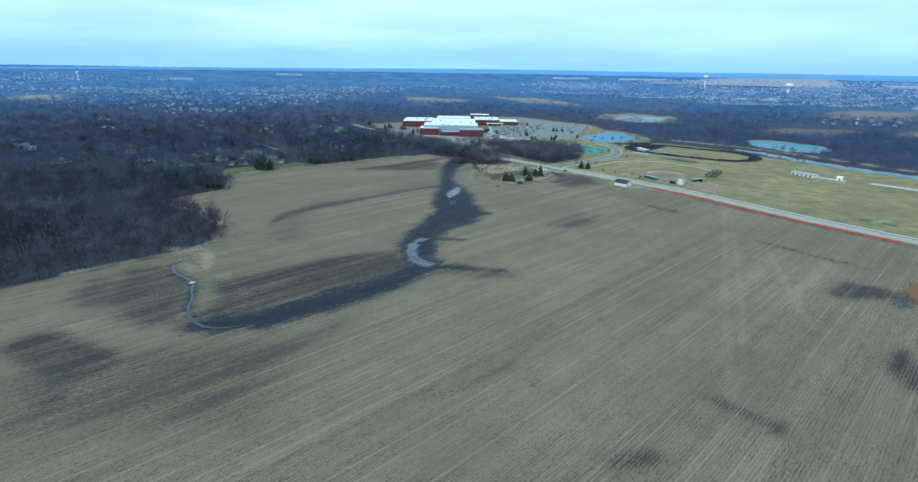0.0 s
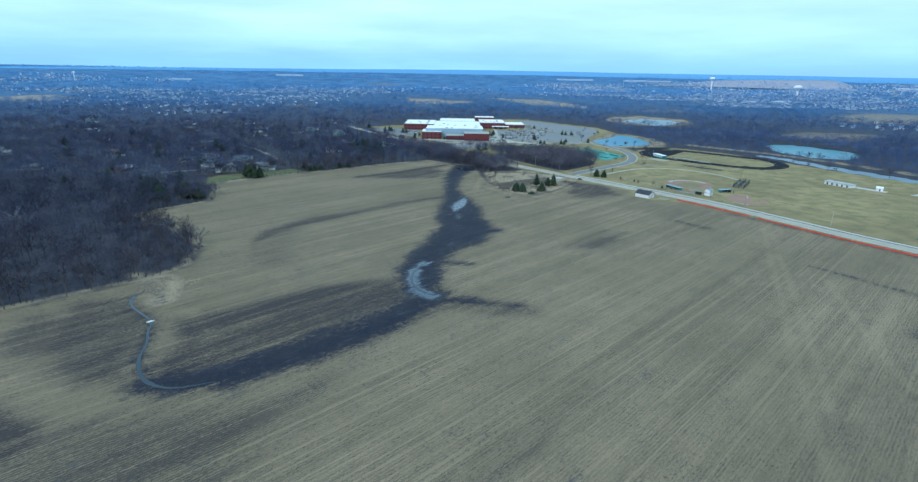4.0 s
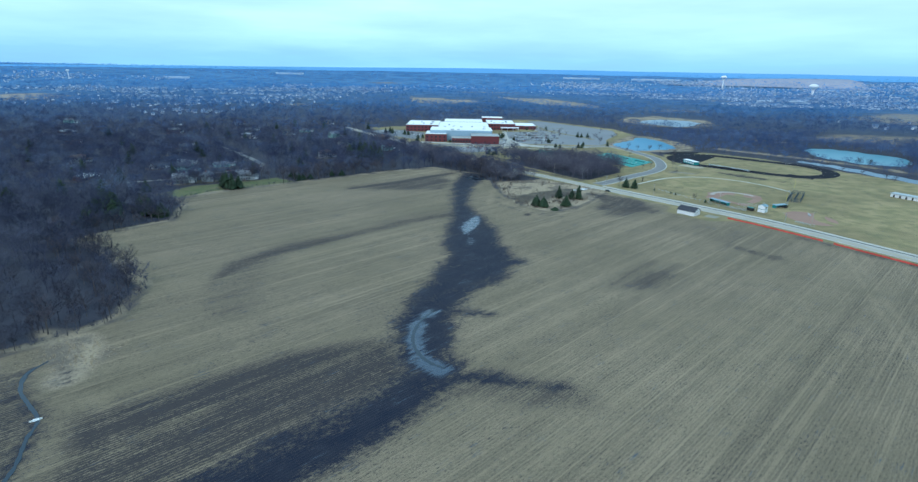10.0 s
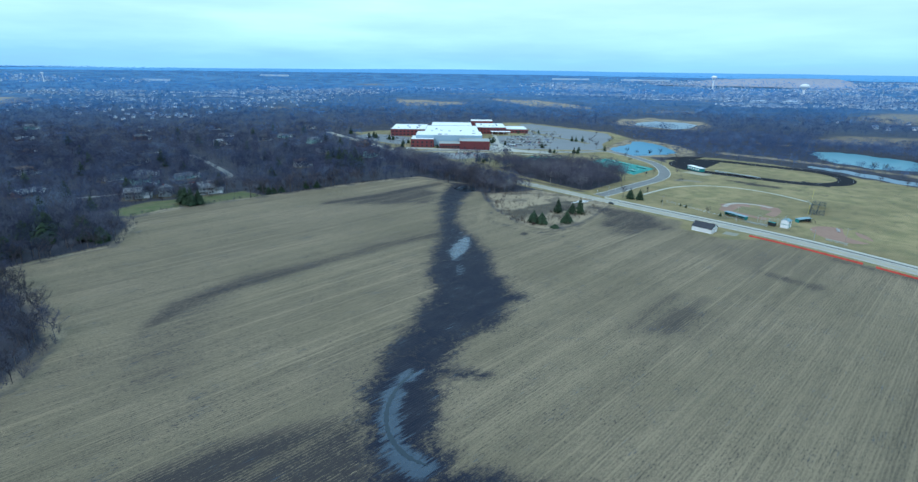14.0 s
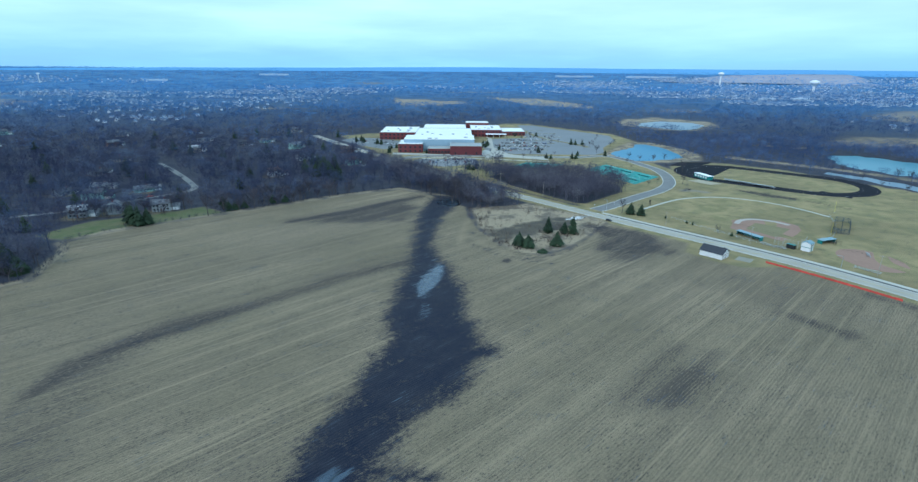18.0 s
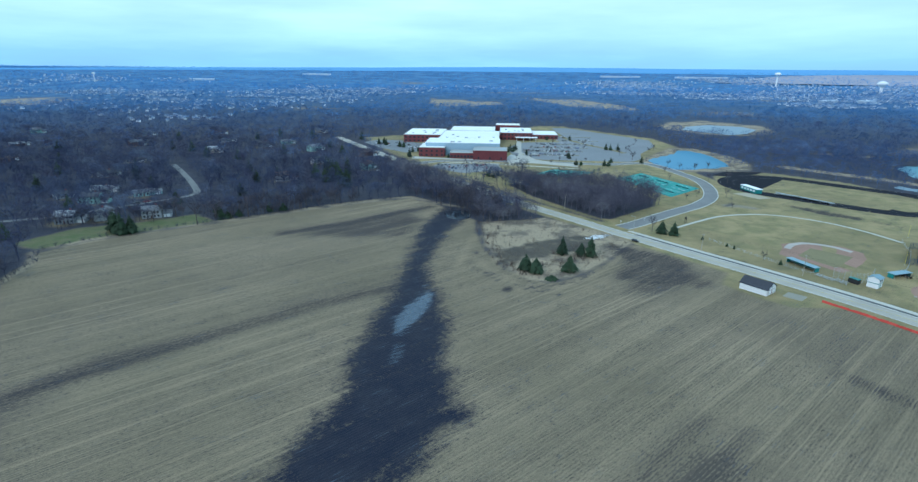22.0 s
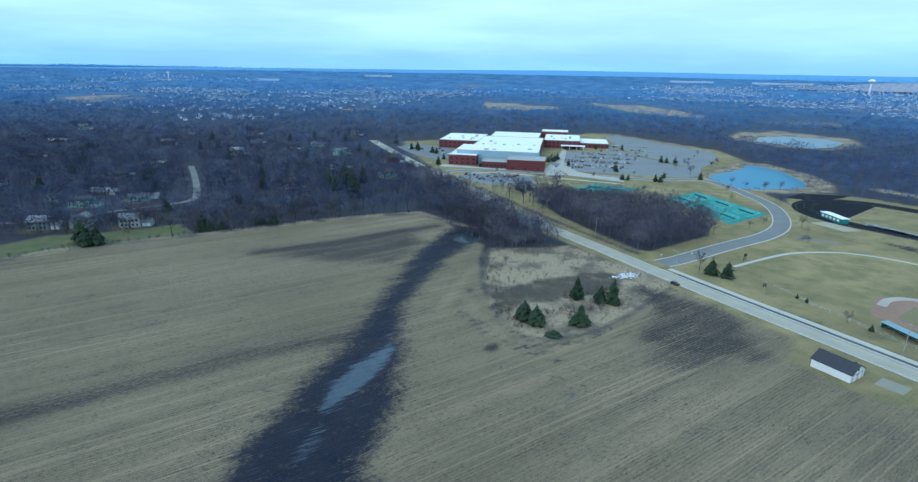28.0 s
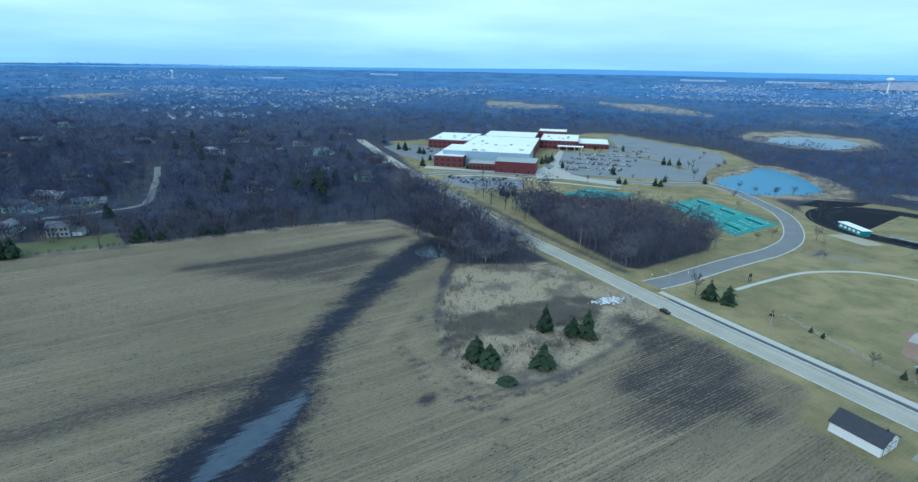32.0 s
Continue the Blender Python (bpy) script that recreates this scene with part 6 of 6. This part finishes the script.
def fence_run(a, b, label):
    t = new("safety_fence")
    tagged(t, label, "fence", "red fence along the field")
    xs_ = np.arange(a, b, 2.5)
    px_, py_ = np.interp(xs_, run, off[:, 0]), np.interp(xs_, run, off[:, 1])
    for k in range(len(xs_)):
        part("post", boxes((px_[k] - 0.04, px_[k] + 0.04, py_[k] - 0.04, py_[k] + 0.04, -0.2, 1.15)), M_stake, t)
        if k + 1 < len(xs_):
            sag, out = r4.uniform(0.0, 0.25), r4.uniform(-0.35, 0.1)
            bm = bmesh.new()
            n_ = 4
            top, low = [], []
            for i in range(n_ + 1):
                u = i / n_
                x, y = px_[k] + (px_[k + 1] - px_[k]) * u, py_[k] + (py_[k + 1] - py_[k]) * u
                s = math.sin(u * math.pi)
                top.append((x - 0.76 * out * s - 0.05, y - 0.65 * out * s, 1.05 - sag * s))
                low.append((x + 0.1 * s - 0.3, y + 0.1 * s - 0.25, 0.05))
            for side in (0.0, 0.03):
                v = [bm.verts.new((a_[0] + side, a_[1] + side, a_[2])) for a_ in top + low]
                for i in range(n_):
                    bm.faces.new((v[i], v[i + 1], v[n_ + 2 + i], v[n_ + 1 + i]))
            part("net_panel", bm, M_red_net, t)


fence_run(start, start + 62, "sagging red plastic safety fence beside the road")
fence_run(start + 66, start + 190, "long red plastic safety fence at the field edge")


# ---- poles ----
def pole(x, y, h, turn, arm=True, light=False):
    t = thing("street_lamp" if light else "utility_pole", x, y, 0, turn, "grey steel street lamp beside the road" if light else "weathered wooden utility pole beside the road", "street lamp" if light else "utility pole", "" if light else "utility poles")
    part("post", tube(bmesh.new(), (0, 0, -0.5), (0, 0, h), 0.16, 0.1, 8), M_steel if light else M_pole, t)
    if light:
        part("arm", tube(bmesh.new(), (0, 0, h - 0.2), (2.2, 0, h), 0.06, 0.05, 6), M_steel, t)
        part("lamp_head", boxes((1.9, 2.8, -0.18, 0.18, h - 0.08, h + 0.08), bevel=0.04), M_steel, t)
    else:
        c = part("crossarm", boxes((-1.2, 1.2, -0.07, 0.07, h - 0.7, h - 0.55)), M_pole, t)
        for i in (-1.1, 0, 1.1):
            part("insulator", tube(bmesh.new(), (i, 0, h - 0.55), (i, 0, h - 0.35), 0.05, 0.04, 6), M_dark, c)
    return t


POLES = [(-22, 757), (14, 705), (48, 664), (79.2, 625), (183.5, 505), (222, 455), (255, 402), (288, 355)]
for x, y in POLES:
    pole(x, y, 11.0, -40)
pole(147, 541.5, 9.5, -48)
pole(117, 575.5, 9.0, 140, light=True)
pole(211, 466, 6.5, 150, light=True)
wire = bmesh.new()
for a, b in zip(POLES, POLES[1:]):
    for o in (-1.1, 1.1):
        pts_ = []
        for k in range(9):
            u = k / 8
            pts_.append((a[0] + (b[0] - a[0]) * u + o * 0.76, a[1] + (b[1] - a[1]) * u + o * 0.64, 10.6 - 1.6 * 4 * u * (1 - u) * min(1, math.dist(a, b) / 60)))
        for p0, p1 in zip(pts_, pts_[1:]):
            tube(wire, p0, p1, 0.018, 0.018, 3)
me = bpy.data.meshes.new("power_line")
wire.to_mesh(me)
wire.free()
me.materials.append(M_dark)
tagged(new("power_line", me), "thin dark power lines strung between wooden poles", "power line")

# ---- courts ----
def courts(name, corners, rows_, cols, label):
    """A fenced block of hard courts: corners a, b, c, d in order; rows_ along a-b."""
    a, b, c, d = [Vector((x, y, 0)) for x, y in corners]
    at_ = lambda u, v: a.lerp(b, u).lerp(d.lerp(c, u), v)
    t = thing(name, 0, 0, 0, 0, label, "tennis court")
    bm = bmesh.new()
    vs = [bm.verts.new(at_(u, v) + Vector((0, 0, 0.08))) for u, v in ((0, 0), (1, 0), (1, 1), (0, 1))]
    bm.faces.new(vs)
    bmesh.ops.recalc_face_normals(bm, faces=bm.faces)
    part("surface", bm, M_court, t, "teal green acrylic surface")
    M_in = material("inner court", (0.03, 0.29, 0.26), 0.7, 0.15, 0.3)
    for i in range(rows_):
        for j in range(cols):
            u0, u1, v0, v1 = (i + 0.16) / rows_, (i + 0.84) / rows_, (j + 0.2) / cols, (j + 0.8) / cols
            bm = bmesh.new()
            bm.faces.new([bm.verts.new(at_(u, v) + Vector((0, 0, 0.1))) for u, v in ((u0, v0), (u1, v0), (u1, v1), (u0, v1))])
            bmesh.ops.recalc_face_normals(bm, faces=bm.faces)
            cpart = part("court", bm, M_in, t)
            bm = bmesh.new()
            for p, q_ in (((u0, v0), (u1, v0)), ((u1, v0), (u1, v1)), ((u1, v1), (u0, v1)), ((u0, v1), (u0, v0)), ((u0, (v0 + v1) / 2), (u1, (v0 + v1) / 2))):
                tube(bm, at_(*p) + Vector((0, 0, 0.11)), at_(*q_) + Vector((0, 0, 0.11)), 0.05, 0.05, 4)
            part("court_lines", bm, M_paint, cpart)
            m0, m1 = at_((u0 + u1) / 2, v0), at_((u0 + u1) / 2, v1)
            bm = bmesh.new()
            bm.faces.new([bm.verts.new(p + Vector((0, 0, z))) for p, z in ((m0, 0.15), (m1, 0.15), (m1, 1.0), (m0, 1.0))])
            part("net", bm, M_net, cpart)
    lines_ = [((0, 0), (1, 0)), ((1, 0), (1, 1)), ((1, 1), (0, 1)), ((0, 1), (0, 0))] + [((i / rows_, 0), (i / rows_, 1)) for i in range(1, rows_)]
    for p, q_ in lines_:
        p0, p1 = at_(*p), at_(*q_)
        n_ = max(2, int((p1 - p0).length / 6))
        for k in range(n_):
            s0, s1 = p0.lerp(p1, k / n_), p0.lerp(p1, (k + 1) / n_)
            part("fence_post", tube(bmesh.new(), s0, s0 + Vector((0, 0, 3.0)), 0.05, 0.05, 5), M_net, t)
            for z in (0.1, 1.0, 2.0, 2.95):
                part("fence_rail", tube(bmesh.new(), s0 + Vector((0, 0, z)), s1 + Vector((0, 0, z)), 0.03, 0.03, 4), M_net, t)


M_net = material("dark teal netting", (0.02, 0.12, 0.115), 0.8, 0.2, 0.5)
courts("tennis_courts", [(139, 742), (169, 771), (202, 706), (168, 671)], 2, 3, "fenced block of teal green tennis courts")
courts("tennis_courts", [(65, 756), (86, 782), (124, 770), (96, 742)], 1, 2, "smaller pair of teal green tennis courts")


# ---- running track ----
def stadium(cx, cy, hl, hw, turn, n=14):
    """Outline of an oval with straight sides."""
    c, s = math.cos(radians(turn)), math.sin(radians(turn))
    out = []
    for side in (1, -1):
        for k in range(n + 1):
            a = math.pi * (k / n - 0.5) + (0 if side == 1 else math.pi)
            u, v = side * (hl - hw) + hw * math.cos(a), hw * math.sin(a)
            out.append((cx + u * c - v * s, cy + u * s + v * c))
    return out


TX, TY, TA = 303, 700, -41
mid_line = stadium(TX, TY, 78, 42, TA)
strip("running_track", mid_line + mid_line[:1], -7.6, 7.6, 0.06, M_track, "black rubber running track round a dry pitch", "track")
for o in (-5, 5):
    ln = stadium(TX, TY, 78 + o, 42 + o, TA)
    strip("lane_line", ln + ln[:1], -0.025, 0.025, 0.068, M_paint, "thin white lane line on the track", "road marking", drop=0.006)
ends = [(270 + 33 * math.cos(radians(139 + k)), 729 + 33 * math.sin(radians(139 + k))) for k in range(-92, 93, 8)]
sheet("field_event_apron", ends, 0.055, M_track, "solid black apron inside the end of the oval", "track")
sheet("long_jump_runway", [(327, 622), (332, 628), (321, 650), (316, 646)], 0.05, M_track, "black runway inside the oval", "track")
sheet("jump_apron", [(235, 768), (255, 790), (292, 790), (280, 778), (252, 762)], 0.03, M_track, "black apron at the end of the oval", "track")


def local(x, y, u, v, turn):
    c, s = math.cos(radians(turn)), math.sin(radians(turn))
    return x + u * c - v * s, y + u * s + v * c


M_teal = material("teal painted steel", (0.02, 0.2, 0.19), 0.5, 0.15, 0.6)
stand = thing("ticket_building", 242, 701, 0, -76, "long dark teal building with a white roof by the track", "building")
part("wall", boxes((-10, 10, -2.6, 2.6, -0.2, 3.4)), M_teal, stand)
part("roof", boxes((-10.4, 10.4, -3.0, 3.0, 3.4, 3.75), bevel=0.06), M_roof_white, stand)
for k in range(5):
    part("shutter", boxes((-8.5 + 3.6 * k, -6.3 + 3.6 * k, -2.68, -2.6, 1.1, 2.6)), M_white, stand)
bl = thing("bleachers", 272, 676, 0, -53, "long aluminium bleachers beside the track", "bleachers")
for k in range(5):
    part("bench", boxes((-22, 22, -2 + k * 0.8, -1.6 + k * 0.8, 0.4 + 0.35 * (4 - k), 0.5 + 0.35 * (4 - k))), M_steel, bl)
for x in range(-20, 21, 8):
    part("frame", boxes((x - 0.05, x + 0.05, -2, 1.6, 0, 0.4), (x - 0.05, x + 0.05, -2, -1.6, 0, 1.8)), M_steel, bl)
part("pad", boxes((-23, 23, -2.6, 2.2, -0.1, 0.06)), M_concrete, bl)

# ---- ball fields ----
sheet("infield", [(186, 543), (190, 551), (199, 557), (211, 561), (222, 560), (231, 554), (236, 544), (232, 534), (224, 525), (213, 515), (206, 511), (203, 515), (196, 528), (189, 535)], 0.02, M_clay, "reddish clay infield of a ball field", "infield")
sheet("infield_grass", [(207, 518), (197, 536), (211, 550), (226, 536)], 0.03, M_dry, "dry grass square inside the infield", "lawn")
strip("worn_arc", smooth_line([(197, 548), (204, 556), (214, 559), (225, 554), (231, 545)]), -1.8, 1.8, 0.035, material("pale infield sand", (0.4, 0.35, 0.31), 0.95, 0.2, 0.2), "pale sandy arc of the infield", "infield")
sheet("clay_circle", [(236 + 15 * math.cos(a) * 1.0, 478 + 19 * math.sin(a)) for a in np.linspace(0, 2 * math.pi, 24, endpoint=False)], 0.02, M_clay, "round reddish clay infield beyond the road", "infield")
sheet("sand_court", [(223, 690), (236, 672), (248, 676), (236, 695)], 0.03, material("pale court sand", (0.4, 0.35, 0.26), 0.95, 0.15, 0.3), "pale sand rectangle on the dry lawn", "sand")


def dugout(x, y, turn, L, label, roof_mat):
    t = thing("dugout", x, y, 0, turn, label, "dugout", "dugouts")
    part("back_wall", boxes((-L / 2, L / 2, 1.4, 1.6, -0.1, 2.3)), M_teal, t)
    for s in (-1, 1):
        part("end_wall", boxes((s * L / 2 - 0.1, s * L / 2 + 0.1, -1.4, 1.4, -0.1, 2.2)), M_teal, t)
    part("roof", boxes((-L / 2 - 0.4, L / 2 + 0.4, -2.1, 2.0, 2.32, 2.5), bevel=0.05), roof_mat, t)
    part("bench", boxes((-L / 2 + 0.4, L / 2 - 0.4, 0.7, 1.2, 0.4, 0.5)), M_steel, t)
    for k in range(4):
        px__ = -L / 2 + 0.3 + k * (L - 0.6) / 3
        part("post", tube(bmesh.new(), (px__, -1.7, 0), (px__, -1.7, 2.32), 0.06, 0.06, 6), M_steel, t)


M_teal_roof = material("faded teal roof", (0.22, 0.34, 0.39), 0.6, 0.15, 0.4)
dugout(190, 518, -66, 16, "long dugout with a faded teal roof", M_teal_roof)
dugout(231, 508, 20, 11, "dugout with a faded blue roof behind a fence", M_teal_roof)
ps = thing("storage_hut", 210.5, 494, 0, 38, "white two-storey scorer's hut with teal trim", "hut")
bm = bmesh.new()
gable(bm, -2.6, 2.6, -2.3, 2.3, -0.2, 4.6, 5.6)
part("wall", bm, M_white, ps)
bm = bmesh.new()
roof_slabs(bm, -2.6, 2.6, -2.3, 2.3, 4.6, 5.6, 0.3, 0.12)
part("roof", bm, M_teal_roof, ps)
part("trim", boxes((-2.64, 2.64, -2.34, -2.3, 2.2, 2.5), (-2.66, -2.6, -2.3, 2.3, 2.2, 2.5)), M_teal, ps)
for k in (-1.3, 0.3):
    part("window", boxes((k, k + 1.1, -2.36, -2.28, 3.0, 4.1)), M_glass, ps)
part("door", boxes((-0.5, 0.5, -2.36, -2.28, 0.0, 2.0)), M_teal, ps)
for x, y, a, L in ((193, 503, -62, 9), (198, 498, -62, 6), (240, 486, 60, 8), (222, 462, -55, 12)):
    b = thing("team_bench", x, y, 0, a, "low aluminium spectator bench on dry grass", "bench", "benches round the ball fields")
    for k in range(3):
        part("seat", boxes((-L / 2, L / 2, -0.9 + 0.7 * k, -0.6 + 0.7 * k, 0.35 + 0.25 * k, 0.43 + 0.25 * k)), M_steel, b)
    for x_ in (-L / 2 + 0.4, 0, L / 2 - 0.4):
        part("leg", boxes((x_ - 0.04, x_ + 0.04, -0.9, 0.8, 0, 0.1), (x_ - 0.04, x_ + 0.04, 0.7, 0.8, 0.1, 0.85)), M_steel, b)
box_ = thing("equipment_box", 203.5, 497.5, 0, -60, "dark green equipment container behind the backstop", "container")
part("body", boxes((-2.2, 2.2, -1.2, 1.2, 0, 2.3), bevel=0.05), M_dark, box_)
part("lid", boxes((-2.3, 2.3, -1.3, 1.3, 2.3, 2.45), bevel=0.04), M_teal, box_)


def mesh_fence(name, line, h, label, step_=4.0, bars=5, mat=M_steel, thick=0.02):
    """Posts and thin wires of a wire fence along a line."""
    t = thing(name, 0, 0, 0, 0, label, "fence", "wire fences of the ball fields")
    ln = np.array(line, float)
    seg = np.concatenate([[0], np.cumsum(np.linalg.norm(np.diff(ln, axis=0), axis=1))])
    s_ = np.linspace(0, seg[-1], max(2, int(seg[-1] / step_) + 1))
    xs_, ys_ = np.interp(s_, seg, ln[:, 0]), np.interp(s_, seg, ln[:, 1])
    for k in range(len(s_)):
        part("post", tube(bmesh.new(), (xs_[k], ys_[k], -0.1), (xs_[k], ys_[k], h), 0.04 + thick, 0.04 + thick, 5), mat, t)
        if k + 1 < len(s_):
            bm = bmesh.new()
            for i in range(bars):
                z = h * (i + 1) / bars
                tube(bm, (xs_[k], ys_[k], z), (xs_[k + 1], ys_[k + 1], z), thick, thick, 3)
            part("wire", bm, mat, t)
    return t


mesh_fence("wire_fence", [(158, 560), (168, 540), (184, 514), (198, 494)], 1.5, "low wire fence between road and ball field")
mesh_fence("wire_fence", [(272, 567), (262, 545), (246, 523), (236, 512)], 1.8, "wire fence along the foul line")
mesh_fence("backstop", [(198, 505), (201, 499), (207, 497), (213, 500), (217, 505)], 5.0, "tall wire backstop behind home plate", 2.5, 9)
M_netting = material("dark blue netting", (0.05, 0.075, 0.1), 0.8, 0.25, 0.5)
mesh_fence("batting_cage", [(248, 528), (256, 524), (275, 550), (269, 556), (248, 528)], 3.6, "dark netted batting cage beside the path", 3.0, 14, M_netting, 0.05)
mesh_fence("batting_cage", [(252, 526), (272, 553)], 3.4, "dark inner netting of a batting cage", 2.5, 12, M_netting, 0.06)
M_yellow = material("yellow pole paint", (0.6, 0.5, 0.1), 0.6, 0.15, 1.0)
for x, y in ((246, 526), (283, 578)):
    fp = thing("foul_pole", x, y, 0, 0, "tall thin yellow foul pole on dry grass", "pole", "foul poles")
    part("post", tube(bmesh.new(), (0, 0, -0.3), (0, 0, 8.0), 0.09, 0.07, 8), M_yellow, fp)
    part("base", tube(bmesh.new(), (0, 0, -0.1), (0, 0, 0.25), 0.3, 0.26, 10), M_concrete, fp)
bush_spots = [(234.8 + r2.gauss(0, 1.6), 507.5 + r2.gauss(0, 1.6), r2.uniform(0.7, 1.2)) for k in range(14)]
scatter(r2, shrub_kinds, bush_spots, "dark_bush", M_thicket, "dark round leafless bush behind a dugout", "brush")
pav = thing("pavilion", 358, 545, 0, -62, "long low white concession building on the sports ground", "building")
part("wall", boxes((-12, 12, -3.5, 3.5, -0.2, 2.8)), M_white, pav)
part("roof", boxes((-12.5, 12.5, -4.2, 4.2, 2.8, 3.1), bevel=0.05), M_steel, pav)
for k in range(5):
    part("door", boxes((-10 + 4.4 * k, -8.8 + 4.4 * k, -3.58, -3.5, 0, 2.1)), M_dark, pav)
slab = sheet("pavilion_slab", [(362, 541), (368, 545), (386, 521), (380, 516)], 0.05, M_concrete, "pale paved strip beside the concession building", "pavement")
hut = thing("storage_hut", 380, 524, 0, -30, "small white hut with a dark door on the dry lawn", "hut")
bm = bmesh.new()
gable(bm, -2.5, 2.5, -2, 2, -0.2, 3, 4)
part("wall", bm, M_white, hut)
bm = bmesh.new()
roof_slabs(bm, -2.5, 2.5, -2, 2, 3, 4, 0.3, 0.1)
part("roof", bm, M_roof_white, hut)
part("door", boxes((-0.5, 0.5, -2.06, -2.0, 0, 2.0)), M_dark, hut)
sheet("sand_patch", [(396, 508), (406, 512), (430, 480), (424, 474)], 0.03, M_concrete, "pale sandy strip on the sports ground", "sand")
for x, y, a in ((296, 372, 30), (306, 362, 30)):
    b = thing("bleachers", x, y, 0, -53, "small bleachers on dry grass beside the road", "bleachers")
    for k in range(4):
        part("bench", boxes((-4.5, 4.5, -1.4 + k * 0.7, -1.0 + k * 0.7, 0.35 + 0.3 * k, 0.45 + 0.3 * k)), M_teal, b)
    for x_ in (-4, 0, 4):
        part("frame", boxes((x_ - 0.05, x_ + 0.05, -1.4, 1.2, 0, 0.3), (x_ - 0.05, x_ + 0.05, 1.0, 1.2, 0.3, 1.3)), M_steel, b)
for x, y in ((112, 590), (129, 597)):
    s = thing("road_sign", x, y, 0, 45, "small white sign plate on a thin post", "sign", "signs at the junction")
    part("post", tube(bmesh.new(), (0, 0, -0.2), (0, 0, 2.2), 0.04, 0.04, 6), M_steel, s)
    part("plate", boxes((-0.4, 0.4, -0.02, 0.02, 1.5, 2.2), bevel=0.02), M_white, s)
fb = thing("notice_frame", 155.5, 596.5, 0, 40, "two dark posts with a board beside the footpath", "sign")
for s in (-0.8, 0.8):
    part("post", boxes((s - 0.12, s + 0.12, -0.12, 0.12, -0.2, 4.2)), M_dark, fb)
part("board", boxes((-0.68, 0.68, -0.05, 0.05, 2.6, 3.9)), M_dark, fb)
cb = thing("culvert", -128.5, 241, 0, 40, "pale broken concrete culvert in the muddy ditch", "culvert")
part("slab", boxes((-0.8, 0.8, -0.5, 0.5, -0.2, 0.4), bevel=0.12), M_white, cb)
part("pipe", tube(bmesh.new(), (-1.5, 0, 0.1), (1.5, 0, 0.1), 0.35, 0.35, 12), M_concrete, cb)

# spoil heap at the far side of the field
bm = bmesh.new()
bmesh.ops.create_icosphere(bm, subdivisions=4, radius=1.0)
for v in bm.verts:
    w = 1 + 0.12 * math.sin(5 * v.co.x + 3 * v.co.y) + 0.08 * math.sin(11 * v.co.y - 7 * v.co.x)
    v.co = Vector((v.co.x * 6.0 * w, v.co.y * 17.0 * w, max(-0.1, v.co.z) * 1.5 * w))
heap_ob = tagged(new("soil_heap"), "low heap of orange-brown bare soil on the field", "soil heap")
heap_ob.matrix_basis = pose(226, 238, 0, 0, 0, -32)
part("soil", bm, material("orange soil", (0.24, 0.12, 0.06), 0.95, 0.25, 0.4, 0.5), heap_ob)
